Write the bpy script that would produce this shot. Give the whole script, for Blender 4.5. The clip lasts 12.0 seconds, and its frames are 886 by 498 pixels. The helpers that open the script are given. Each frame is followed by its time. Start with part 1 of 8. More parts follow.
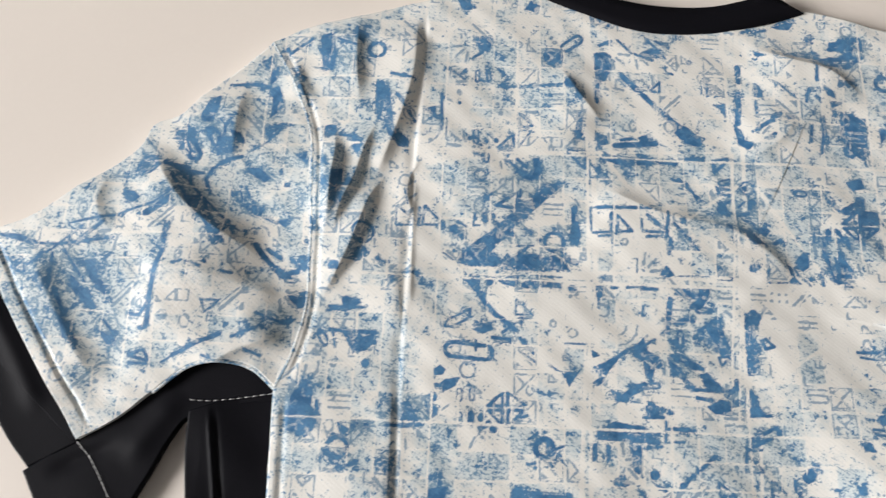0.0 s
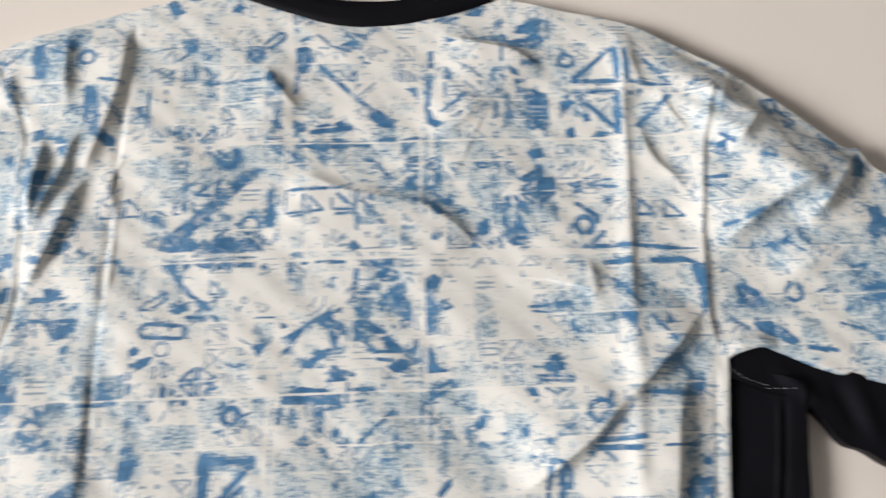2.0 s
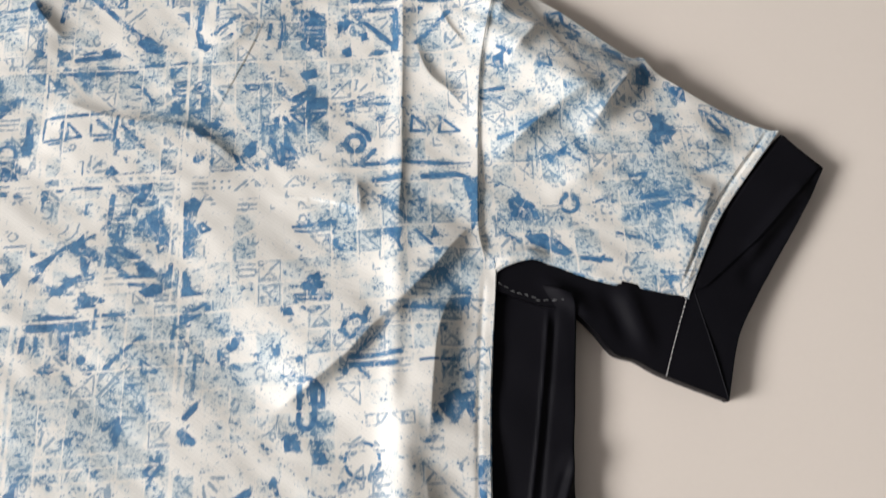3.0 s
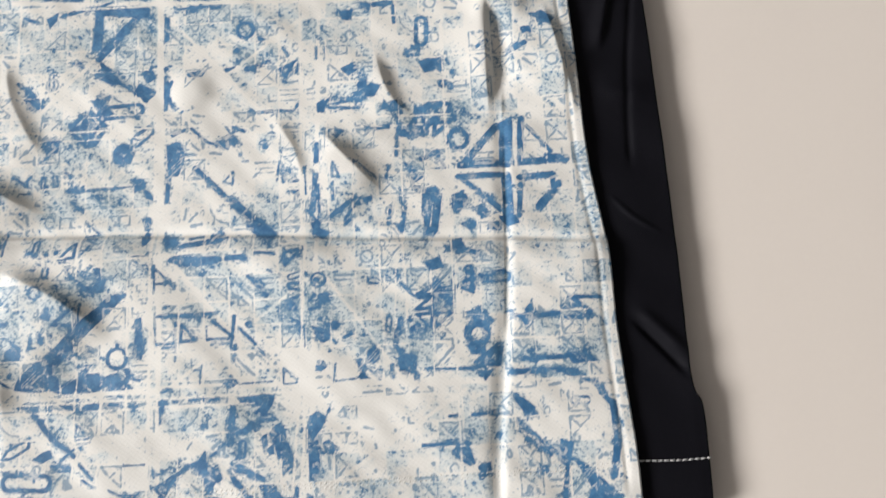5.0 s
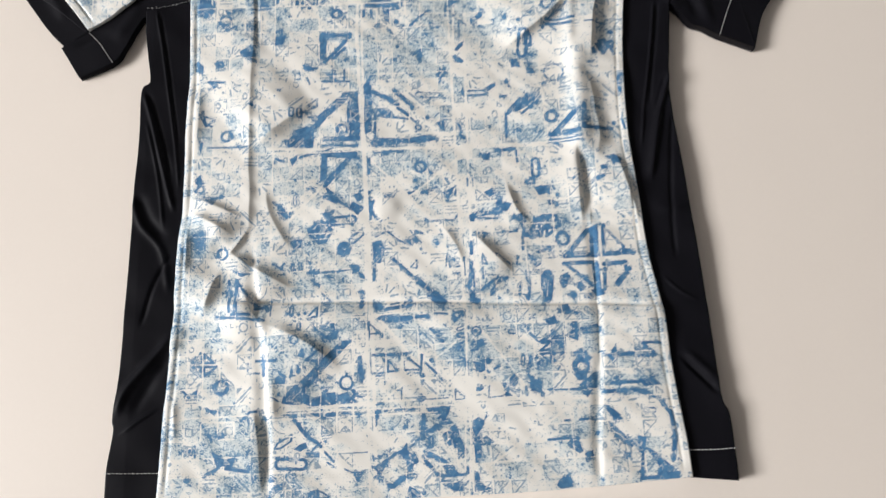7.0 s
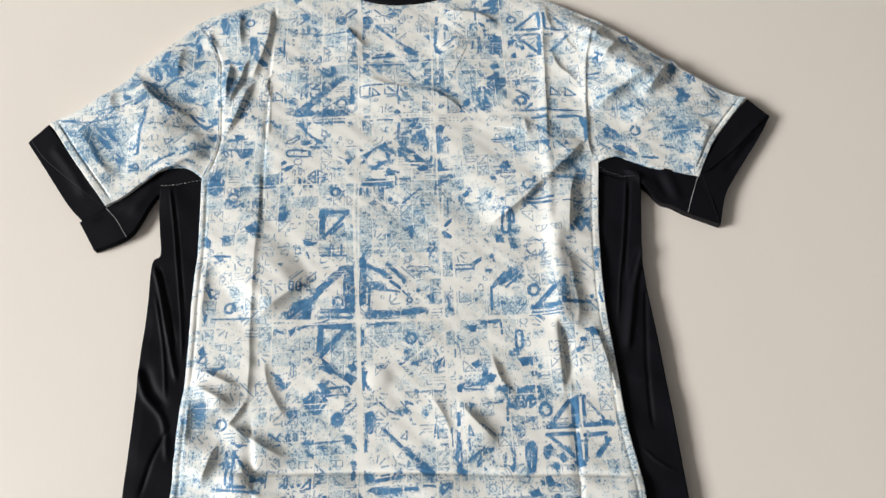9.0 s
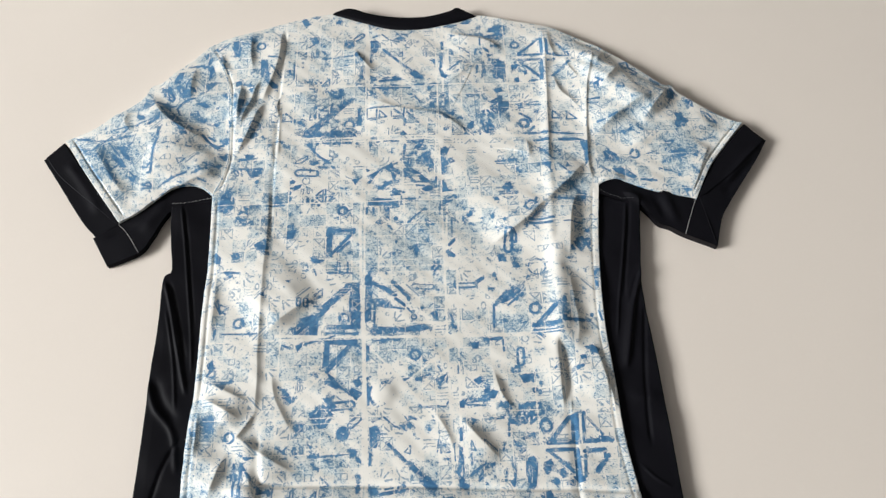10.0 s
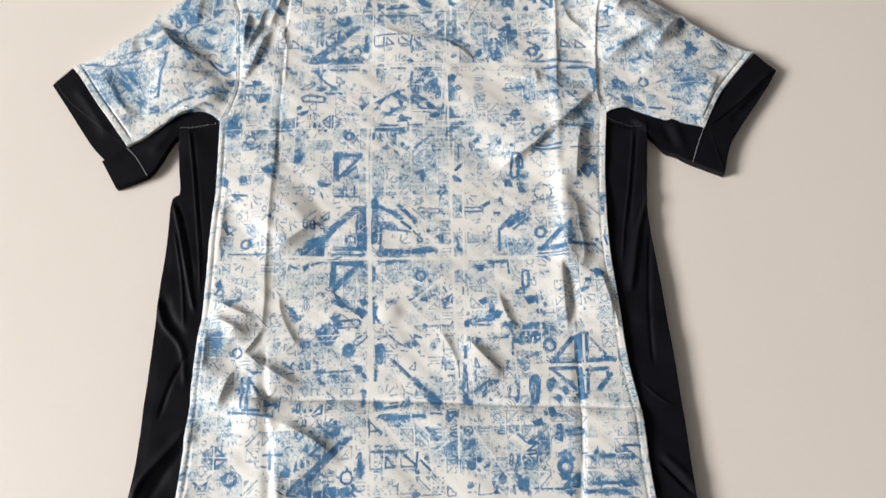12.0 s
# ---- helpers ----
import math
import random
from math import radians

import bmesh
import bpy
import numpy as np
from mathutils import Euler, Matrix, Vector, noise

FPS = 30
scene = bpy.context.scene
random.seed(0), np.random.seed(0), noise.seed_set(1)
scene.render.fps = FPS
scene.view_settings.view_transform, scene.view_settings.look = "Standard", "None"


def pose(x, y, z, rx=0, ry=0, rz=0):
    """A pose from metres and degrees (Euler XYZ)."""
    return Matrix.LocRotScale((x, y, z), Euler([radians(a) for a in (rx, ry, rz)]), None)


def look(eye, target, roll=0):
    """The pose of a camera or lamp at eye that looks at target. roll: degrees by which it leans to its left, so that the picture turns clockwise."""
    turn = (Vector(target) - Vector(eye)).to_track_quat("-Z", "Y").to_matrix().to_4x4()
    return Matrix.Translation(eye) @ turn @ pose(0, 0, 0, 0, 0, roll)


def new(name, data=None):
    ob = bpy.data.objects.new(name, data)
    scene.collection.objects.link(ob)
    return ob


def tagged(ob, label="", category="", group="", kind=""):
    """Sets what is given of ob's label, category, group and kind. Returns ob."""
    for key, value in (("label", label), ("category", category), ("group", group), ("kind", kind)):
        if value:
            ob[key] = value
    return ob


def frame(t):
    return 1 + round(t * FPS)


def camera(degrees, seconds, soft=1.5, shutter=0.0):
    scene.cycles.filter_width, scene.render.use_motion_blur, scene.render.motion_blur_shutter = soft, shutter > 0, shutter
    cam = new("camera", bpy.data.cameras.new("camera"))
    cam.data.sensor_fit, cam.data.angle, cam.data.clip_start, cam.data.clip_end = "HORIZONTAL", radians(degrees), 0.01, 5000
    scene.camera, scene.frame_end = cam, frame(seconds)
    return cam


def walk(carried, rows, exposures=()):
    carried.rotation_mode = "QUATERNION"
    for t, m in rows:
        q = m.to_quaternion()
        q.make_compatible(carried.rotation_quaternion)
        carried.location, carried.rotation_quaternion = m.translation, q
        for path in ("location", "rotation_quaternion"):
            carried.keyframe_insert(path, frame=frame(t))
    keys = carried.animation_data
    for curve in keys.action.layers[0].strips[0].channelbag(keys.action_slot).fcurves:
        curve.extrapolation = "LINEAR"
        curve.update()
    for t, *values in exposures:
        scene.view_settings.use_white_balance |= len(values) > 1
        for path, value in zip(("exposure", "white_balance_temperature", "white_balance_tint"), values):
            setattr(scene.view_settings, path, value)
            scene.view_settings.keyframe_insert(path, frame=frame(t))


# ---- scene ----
import functools

cam = camera(65.0, 12.0, soft=1.35, shutter=0.4)
PATH = [
    (0, (-0.133, -0.026, 0.388), (-0.113, 0.518, -1.537), 4.8),
    (0.5, (-0.155, -0.039, 0.391), (-0.145, 0.518, -1.529), 4.2),
    (1, (-0.154, -0.048, 0.398), (-0.139, 0.529, -1.517), 4.1),
    (1.5, (-0.097, -0.056, 0.412), (-0.047, 0.555, -1.492), 5.2),
    (2, (0.032, -0.053, 0.413), (0.119, 0.531, -1.498), 6.8),
    (2.5, (0.147, -0.069, 0.403), (0.233, 0.521, -1.506), 4.9),
    (2.7, (0.171, -0.08, 0.389), (0.259, 0.522, -1.517), 4.5),
    (4.3, (0.13, -0.295, 0.405), (0.162, 0.109, -1.553), 1.4),
    (4.5, (0.123, -0.338, 0.406), (0.145, 0.058, -1.555), 0.1),
    (5, (0.114, -0.402, 0.401), (0.13, -0.04, -1.566), -0.3),
    (5.5, (0.056, -0.423, 0.428), (0.061, -0.054, -1.537), -2.2),
    (6, (-0.025, -0.425, 0.447), (-0.046, -0.025, -1.512), -6.1),
    (6.5, (-0.019, -0.427, 0.533), (-0.025, 0.039, -1.412), -3.7),
    (6.7, (0.001, -0.426, 0.569), (-0.005, 0.057, -1.372), -3.5),
    (7, (0.012, -0.432, 0.611), (0.042, 0.091, -1.319), 0.5),
    (7.2, (0.022, -0.429, 0.629), (0.053, 0.115, -1.295), 0.5),
    (8.8, (0.018, -0.371, 0.679), (0.072, 0.358, -1.183), 1.4),
    (9, (0.02, -0.374, 0.675), (0.076, 0.398, -1.17), 1.5),
    (9.5, (0.02, -0.374, 0.694), (0.075, 0.442, -1.131), 1.4),
    (10, (0.016, -0.379, 0.693), (0.072, 0.436, -1.133), 1.8),
    (10.5, (0.016, -0.383, 0.689), (0.067, 0.391, -1.155), 2.0),
    (11, (0.02, -0.407, 0.668), (0.069, 0.287, -1.207), 2.5),
    (11.5, (0.02, -0.424, 0.665), (0.064, 0.24, -1.221), 2.4),
    (12, (0.017, -0.426, 0.677), (0.047, 0.313, -1.181), 0.8),
]
walk(cam, [(t, look(eye, target, roll)) for t, eye, target, roll in PATH],
     exposures=[(0, 0.0, 6500, 10), (1.5, 0.02, 6500, 10), (2.5, 0.1, 6560, 11), (2.7, 0.1, 6560, 11), (4.3, 0.1, 6500, 10), (7.2, 0.1, 6500, 10), (9, 0.1, 6420, 7), (10.5, 0.1, 6420, 7), (11, 0.1, 6500, 9), (12, 0.1, 6500, 9)])

# ---- world, window light ----
world = bpy.data.worlds.new("world")
scene.world = world
world.use_nodes = True
wn = world.node_tree
sky = wn.nodes.new("ShaderNodeTexSky")
sky.sky_type, sky.sun_disc = "NISHITA", False
sky.sun_elevation, sky.sun_rotation = radians(35), radians(250)
wn.links.new(sky.outputs[0], wn.nodes["Background"].inputs[0])
wn.nodes["Background"].inputs[1].default_value = 0.1

ROOM = dict(x0=-6.5, x1=3.6, y0=-4.2, y1=3.0, z0=-0.74, z1=4.2)
WIN = dict(y0=-2.7, y1=-0.1, z0=1.95, z1=3.95)
lamp_data = bpy.data.lights.new("window_light", "AREA")
lamp_data.shape, lamp_data.size, lamp_data.size_y = "RECTANGLE", 2.6, 2.0
lamp_data.energy, lamp_data.color = 850, (1.0, 0.99, 0.985)
window_light = new("window_light", lamp_data)
window_light.matrix_world = look((ROOM["x0"] - 0.02, -1.4, 2.95), (0, 0, 0))


# ---- materials ----
def material(name):
    m = bpy.data.materials.new(name)
    m.use_nodes = True
    return m, m.node_tree, m.node_tree.nodes["Principled BSDF"]


def node(tree, kind, **values):
    n = tree.nodes.new(kind)
    for key, value in values.items():
        n.inputs[key.replace("_", " ")].default_value = value
    return n


def texture(tree, scale, detail=3.0, rough=0.55, kind="ShaderNodeTexNoise"):
    pos = tree.nodes.new("ShaderNodeTexCoord")
    n = tree.nodes.new(kind)
    n.inputs["Scale"].default_value = scale
    if kind == "ShaderNodeTexNoise":
        n.inputs["Detail"].default_value, n.inputs["Roughness"].default_value = detail, rough
    tree.links.new(pos.outputs["Object"], n.inputs["Vector"])
    return n.outputs[0]


def ranged(tree, value, a, b, c=0.0, d=1.0, smooth=False):
    n = tree.nodes.new("ShaderNodeMapRange")
    if smooth:
        n.interpolation_type = "SMOOTHSTEP"
    for k, v in zip((1, 2, 3, 4), (a, b, c, d)):
        n.inputs[k].default_value = v
    tree.links.new(value, n.inputs[0])
    return n.outputs[0]


def calc(tree, op, a, b=None, c=None):
    n = tree.nodes.new("ShaderNodeMath")
    n.operation = op
    for k, v in enumerate((a, b, c)):
        if v is None:
            continue
        if isinstance(v, (int, float)):
            n.inputs[k].default_value = v
        else:
            tree.links.new(v, n.inputs[k])
    return n.outputs[0]


def blend(tree, factor, a, b):
    n = tree.nodes.new("ShaderNodeMix")
    n.data_type = "RGBA"
    for key, v in ((0, factor), (6, a), (7, b)):
        if isinstance(v, (tuple, int, float)):
            n.inputs[key].default_value = (*v, 1) if isinstance(v, tuple) else v
        else:
            tree.links.new(v, n.inputs[key])
    return n.outputs[2]


def bump(tree, shader, height, strength, distance):
    n = tree.nodes.new("ShaderNodeBump")
    n.inputs["Strength"].default_value, n.inputs["Distance"].default_value = strength, distance
    tree.links.new(height, n.inputs["Height"])
    tree.links.new(n.outputs[0], shader.inputs["Normal"])


def knit(tree, pitch):
    """A fine staggered mesh knit: height from two crossed slanting waves, pitch in metres."""
    pos = tree.nodes.new("ShaderNodeTexCoord")
    sep = tree.nodes.new("ShaderNodeSeparateXYZ")
    tree.links.new(pos.outputs["Object"], sep.inputs[0])
    k = 2 * math.pi / pitch
    x, y = sep.outputs[0], sep.outputs[1]
    u = calc(tree, "SINE", calc(tree, "MULTIPLY", calc(tree, "ADD", x, calc(tree, "MULTIPLY", y, 0.12)), k))
    v = calc(tree, "SINE", calc(tree, "MULTIPLY", calc(tree, "SUBTRACT", y, calc(tree, "MULTIPLY", x, 0.12)), k))
    return calc(tree, "ADD", calc(tree, "MULTIPLY", u, v), calc(tree, "MULTIPLY", texture(tree, 1400, 2), 0.8))


def slanted(tree, scale, turn, stretch, detail=2.0):
    """Noise drawn out along a slanting thread of the knit."""
    pos = tree.nodes.new("ShaderNodeTexCoord")
    spin = tree.nodes.new("ShaderNodeMapping")
    spin.vector_type = "TEXTURE"
    spin.inputs["Rotation"].default_value = (0, 0, radians(-turn))
    spin.inputs["Scale"].default_value = (stretch, 1, 1)
    tree.links.new(pos.outputs["Object"], spin.inputs["Vector"])
    n = tree.nodes.new("ShaderNodeTexNoise")
    n.inputs["Scale"].default_value, n.inputs["Detail"].default_value, n.inputs["Roughness"].default_value = scale, detail, 0.6
    tree.links.new(spin.outputs[0], n.inputs["Vector"])
    return n.outputs[0]


def printed_cloth(name, cream=(0.826, 0.798, 0.742)):
    """Cream polyester with a worn blue print; the attributes ink and fine (signed distances, mm) and wash (0 to 1) hold the drawing."""
    m, tree, shader = material(name)
    ink, wash, small = (tree.nodes.new("ShaderNodeAttribute") for _ in range(3))
    ink.attribute_name, wash.attribute_name, small.attribute_name = "ink", "wash", "fine"
    ink, wash, small = ink.outputs["Fac"], wash.outputs["Fac"], small.outputs["Fac"]
    total = lambda *values: functools.reduce(lambda a, b: calc(tree, "ADD", a, b), values)
    centred = lambda v, k: calc(tree, "MULTIPLY", calc(tree, "SUBTRACT", v, 0.5), k)
    grain = texture(tree, 1700, 2, 0.6)
    fine = texture(tree, 800, 2, 0.6)
    mid = texture(tree, 260, 3, 0.6)
    patchy = texture(tree, 110, 3, 0.6)
    wide = texture(tree, 50, 3, 0.55)
    thread = slanted(tree, 1050, 28, 2.6)
    # printed shapes, frayed more in some patches, with the small ornaments left bare in them
    fray = ranged(tree, total(centred(patchy, 1.0), centred(wide, 0.8)), -0.12, 0.24, 1.4, 3.6, True)
    rim = total(centred(mid, 1.8), calc(tree, "MULTIPLY", total(centred(thread, 0.6), centred(fine, 0.7), centred(grain, 0.6)), fray))
    drawn = ranged(tree, calc(tree, "ADD", ink, rim), 0.30, -0.10, 0, 1, True)
    rubbed = total(centred(thread, 1.5), centred(fine, 1.2), centred(patchy, 2.4))
    drawn = calc(tree, "MULTIPLY", drawn, ranged(tree, rubbed, 0.12, 0.42, 1.0, 0.18, True))
    lace = ranged(tree, calc(tree, "ADD", calc(tree, "ABSOLUTE", calc(tree, "ADD", small, 0.15)), total(centred(fine, 0.8), centred(mid, 1.6))), 0.42, 0.20, 0, 0.55, True)
    drawn = calc(tree, "MULTIPLY", drawn, calc(tree, "SUBTRACT", 1.0, lace))
    # speckled wash over a thin tint
    level = total(centred(wash, 1.7), centred(wide, 1.3), centred(patchy, 1.4))
    pale = ranged(tree, calc(tree, "ADD", level, centred(mid, 0.9)), -0.36, 0.46, 0, 0.76, True)
    beside = ranged(tree, ink, 3.4, 0.2, 0, 0.34)
    specks = total(centred(thread, 2.3), centred(fine, 1.5), centred(grain, 1.3), centred(mid, 1.5), calc(tree, "MULTIPLY", level, 0.55), beside)
    specks = ranged(tree, specks, 0.24, 0.50, 0, 0.84, True)
    col = blend(tree, pale, cream, (0.545, 0.622, 0.645))
    col = blend(tree, specks, col, blend(tree, patchy, (0.080, 0.200, 0.325), (0.150, 0.285, 0.405)))
    # ragged scraps of the full ink
    scraps = total(centred(mid, 2.6), centred(patchy, 2.6), centred(fine, 1.5), centred(thread, 1.2), calc(tree, "MULTIPLY", level, 0.35), beside)
    scraps = calc(tree, "MULTIPLY", ranged(tree, scraps, 0.56, 0.72, 0, 0.9, True), ranged(tree, wash, 0.12, 0.32))
    col = blend(tree, scraps, col, (0.045, 0.165, 0.325))
    # small ornaments in thinner ink
    line = calc(tree, "ADD", small, total(centred(fine, 1.2), centred(mid, 2.6), centred(grain, 0.8)))
    line = ranged(tree, line, 0.16, -0.16, 0, 0.70, True)
    line = calc(tree, "MULTIPLY", line, ranged(tree, ink, 0.2, 0.9))
    col = blend(tree, line, col, (0.070, 0.200, 0.345))
    # the ink is deeper in some parts of a motif than in others
    uneven = ranged(tree, total(mid, patchy), 0.75, 1.25, 0.0, 1.0, True)
    tone = blend(tree, uneven, (0.032, 0.132, 0.284), (0.080, 0.230, 0.412))
    col = blend(tree, drawn, col, tone)
    tree.links.new(col, shader.inputs["Base Color"])
    shader.inputs["Roughness"].default_value = 0.62
    shader.inputs["Sheen Weight"].default_value = 0.12
    bump(tree, shader, total(knit(tree, 0.0027), centred(slanted(tree, 1000, 28, 3.0), 3.0)), 0.095, 0.0003)
    return m


def plain_cloth(name, color, rough=0.6, pitch=0.0014, strength=0.1, gloss=0.09):
    m, tree, shader = material(name)
    big = texture(tree, 14, 3)
    fine = texture(tree, 900, 2)
    mixed = calc(tree, "ADD", calc(tree, "MULTIPLY", big, 0.5), calc(tree, "MULTIPLY", fine, 0.5))
    tree.links.new(blend(tree, mixed, tuple(c * 0.75 for c in color), tuple(c * 1.3 for c in color)), shader.inputs["Base Color"])
    shader.inputs["Roughness"].default_value = rough
    shader.inputs["Specular IOR Level"].default_value = gloss
    bump(tree, shader, knit(tree, pitch), strength, 0.0003)
    return m


def painted(name, color, rough=0.5, scale=6.0, amount=0.05, relief=0.1):
    m, tree, shader = material(name)
    big, fine = texture(tree, scale, 4), texture(tree, scale * 60, 3)
    mixed = calc(tree, "ADD", calc(tree, "MULTIPLY", big, 0.65), calc(tree, "MULTIPLY", fine, 0.35))
    lo, hi = (tuple(min(1, c * (1 + s * amount)) for c in color) for s in (-1, 1))
    tree.links.new(blend(tree, mixed, lo, hi), shader.inputs["Base Color"])
    tree.links.new(ranged(tree, fine, 0.2, 0.8, rough - 0.06, rough + 0.06), shader.inputs["Roughness"])
    bump(tree, shader, fine, relief, 0.0004)
    return m


PRINT = printed_cloth("printed_cloth")
BLACK = plain_cloth("black_cloth", (0.0058, 0.0056, 0.0078), 0.55, gloss=0.08)
BLACK_RIB = plain_cloth("black_rib", (0.0058, 0.0056, 0.0078), 0.6, 0.0016, 0.12, gloss=0.08)
CREAM = plain_cloth("cream_tape", (0.74, 0.72, 0.67), 0.6)
THREAD = plain_cloth("white_thread", (0.50, 0.49, 0.48), 0.5)
GREY_THREAD = plain_cloth("grey_thread", (0.22, 0.22, 0.22), 0.5)
TABLE = painted("table_laminate", (0.835, 0.752, 0.675), 0.5, 5.0, 0.035, 0.05)
WALL = painted("wall_paint", (0.21, 0.207, 0.203), 0.85)
FLOOR = painted("floor_wood", (0.16, 0.12, 0.09), 0.5)
FRAME = painted("window_paint", (0.8, 0.8, 0.78), 0.4)


# ---- builders ----
def mesh_object(name, verts, faces, mat, parent=None, label="", smooth=True):
    me = bpy.data.meshes.new(name)
    verts = np.asarray(verts, np.float32)
    faces = np.asarray(faces, np.int32)
    me.vertices.add(len(verts))
    me.vertices.foreach_set("co", verts.ravel())
    me.loops.add(faces.size)
    me.loops.foreach_set("vertex_index", faces.ravel())
    me.polygons.add(len(faces))
    me.polygons.foreach_set("loop_start", np.arange(0, faces.size, faces.shape[1], dtype=np.int32))
    me.polygons.foreach_set("use_smooth", np.full(len(faces), smooth))
    me.update(calc_edges=True)
    me.materials.append(mat)
    ob = new(name, me)
    ob.parent = parent
    if label:
        tagged(ob, label)
    return ob


def part(name, bm, mat, parent=None, label=""):
    me = bpy.data.meshes.new(name)
    bm.to_mesh(me)
    bm.free()
    me.materials.append(mat)
    ob = new(name, me)
    ob.parent = parent
    if label:
        tagged(ob, label)
    return ob


def box(bm, x0, y0, z0, x1, y1, z1):
    m = Matrix.LocRotScale(((x0 + x1) / 2, (y0 + y1) / 2, (z0 + z1) / 2), None, (x1 - x0, y1 - y0, z1 - z0))
    return bmesh.ops.create_cube(bm, size=1, matrix=m)


def spline(points, n=0, spacing=0.0):
    """A smooth curve through the points, sampled at even lengths."""
    p = np.array(points, float)
    p = np.vstack([2 * p[0] - p[1], p, 2 * p[-1] - p[-2]])
    out = []
    s = np.linspace(0, 1, 40, endpoint=False)[:, None]
    for a, b, c, d in zip(p, p[1:], p[2:], p[3:]):
        out.append(0.5 * (2 * b + (c - a) * s + (2 * a - 5 * b + 4 * c - d) * s**2 + (3 * b - a - 3 * c + d) * s**3))
    q = np.vstack(out + [p[-2:-1]])
    length = np.r_[0, np.cumsum(np.linalg.norm(np.diff(q, axis=0), axis=1))]
    n = n or max(2, int(length[-1] / spacing) + 1)
    at = np.linspace(0, length[-1], n)
    return np.stack([np.interp(at, length, q[:, k]) for k in range(q.shape[1])], 1)


def coons(bottom, top, left, right, spacing):
    """A grid of points filling four edges; bottom and top run the same way, as do left and right. Points may be corners of a spline."""
    span = lambda c: np.linalg.norm(np.diff(spline(c, 60), axis=0), axis=1).sum()
    nu = max(4, int(max(span(bottom), span(top)) / spacing) + 1)
    nv = max(4, int(max(span(left), span(right)) / spacing) + 1)
    b, t, l, r = spline(bottom, nu), spline(top, nu), spline(left, nv), spline(right, nv)
    u, v = np.linspace(0, 1, nu)[None, :, None], np.linspace(0, 1, nv)[:, None, None]
    grid = (1 - v) * b[None] + v * t[None] + (1 - u) * l[:, None] + u * r[:, None]
    grid -= (1 - u) * (1 - v) * b[0] + u * (1 - v) * b[-1] + (1 - u) * v * t[0] + u * v * t[-1]
    return grid


def cloth(name, grid, height, mat, parent, label="", drop=0.001, drawing=None):
    """A cloth panel over a grid of plan points, at height(x, y), its rim turned down to drop above the table."""
    nv, nu, _ = grid.shape
    xy = grid.reshape(-1, 2)
    z = height(xy[:, 0], xy[:, 1])
    index = np.arange(nv * nu).reshape(nv, nu)
    quads = np.stack([index[:-1, :-1], index[:-1, 1:], index[1:, 1:], index[1:, :-1]], -1).reshape(-1, 4)
    a, b, c = xy[quads[0][0]], xy[quads[0][1]], xy[quads[0][2]]
    if (b[0] - a[0]) * (c[1] - a[1]) - (b[1] - a[1]) * (c[0] - a[0]) < 0:
        quads = quads[:, ::-1]
    rim = np.r_[index[0, :-1], index[:-1, -1], index[-1, :0:-1], index[:0:-1, 0]]
    low = np.arange(len(rim)) + nv * nu
    skirt = np.stack([rim, low, np.roll(low, -1), np.roll(rim, -1)], 1)
    verts = np.c_[np.vstack([xy, xy[rim]]), np.r_[z, np.minimum(z[rim] - 0.0005, drop)]]
    ob = mesh_object(name, verts, np.vstack([quads, skirt]), mat, parent, label)
    if drawing:
        ink, small, wash = drawing(verts[:, 0].copy(), verts[:, 1].copy())
        for key, values in (("ink", ink), ("fine", small), ("wash", wash)):
            ob.data.attributes.new(key, "FLOAT", "POINT").data.foreach_set("value", values.astype(np.float32))
    return ob


def cord(name, points, height, radius, mat, parent, label="", lift=0.0, flat=0.6):
    """A thin raised seam along plan points."""
    p = spline(points, spacing=0.003)
    along = np.gradient(p, axis=0)
    along /= np.linalg.norm(along, axis=1)[:, None]
    side = np.stack([-along[:, 1], along[:, 0]], 1)
    z = height(p[:, 0], p[:, 1]) + lift
    k, verts = 7, []
    for a in np.linspace(0, math.pi, k):
        verts.append(np.c_[p + side * radius * math.cos(a), z + radius * flat * math.sin(a) - radius * 0.2])
    verts = np.stack(verts, 1).reshape(-1, 3)
    index = np.arange(len(verts)).reshape(-1, k)
    quads = np.stack([index[:-1, :-1], index[:-1, 1:], index[1:, 1:], index[1:, :-1]], -1).reshape(-1, 4)
    ob = mesh_object(name, verts, quads[:, ::-1], mat, parent, label)
    for key, value in (("ink", 0.75), ("fine", 4.0), ("wash", 0.55)):
        ob.data.attributes.new(key, "FLOAT", "POINT").data.foreach_set("value", np.full(len(verts), value, np.float32))
    return ob


def stitches(name, points, height, mat, parent, label="", length=0.0026, gap=0.0014, width=0.0007, lift=0.0004):
    """A row of small raised stitches along plan points."""
    p = spline(points, spacing=length + gap)
    along = np.gradient(p, axis=0)
    along /= np.linalg.norm(along, axis=1)[:, None]
    side = np.stack([-along[:, 1], along[:, 0]], 1)
    verts, faces = [], []
    for (x, y), a, s in zip(p, along, side):
        for f, up in ((0, 0), (0.3, 1), (0.7, 1), (1, 0)):
            for w in (-1, 1):
                q = np.array((x, y)) + a * length * (f - 0.5) + s * w * width / 2
                verts.append((*q, up * 0.0005))
        n = len(verts) - 8
        faces += [(n + i, n + i + 2, n + i + 3, n + i + 1) for i in (0, 2, 4)]
    verts = np.array(verts)
    verts[:, 2] += height(verts[:, 0], verts[:, 1]) + lift
    return mesh_object(name, verts, faces, mat, parent, label)


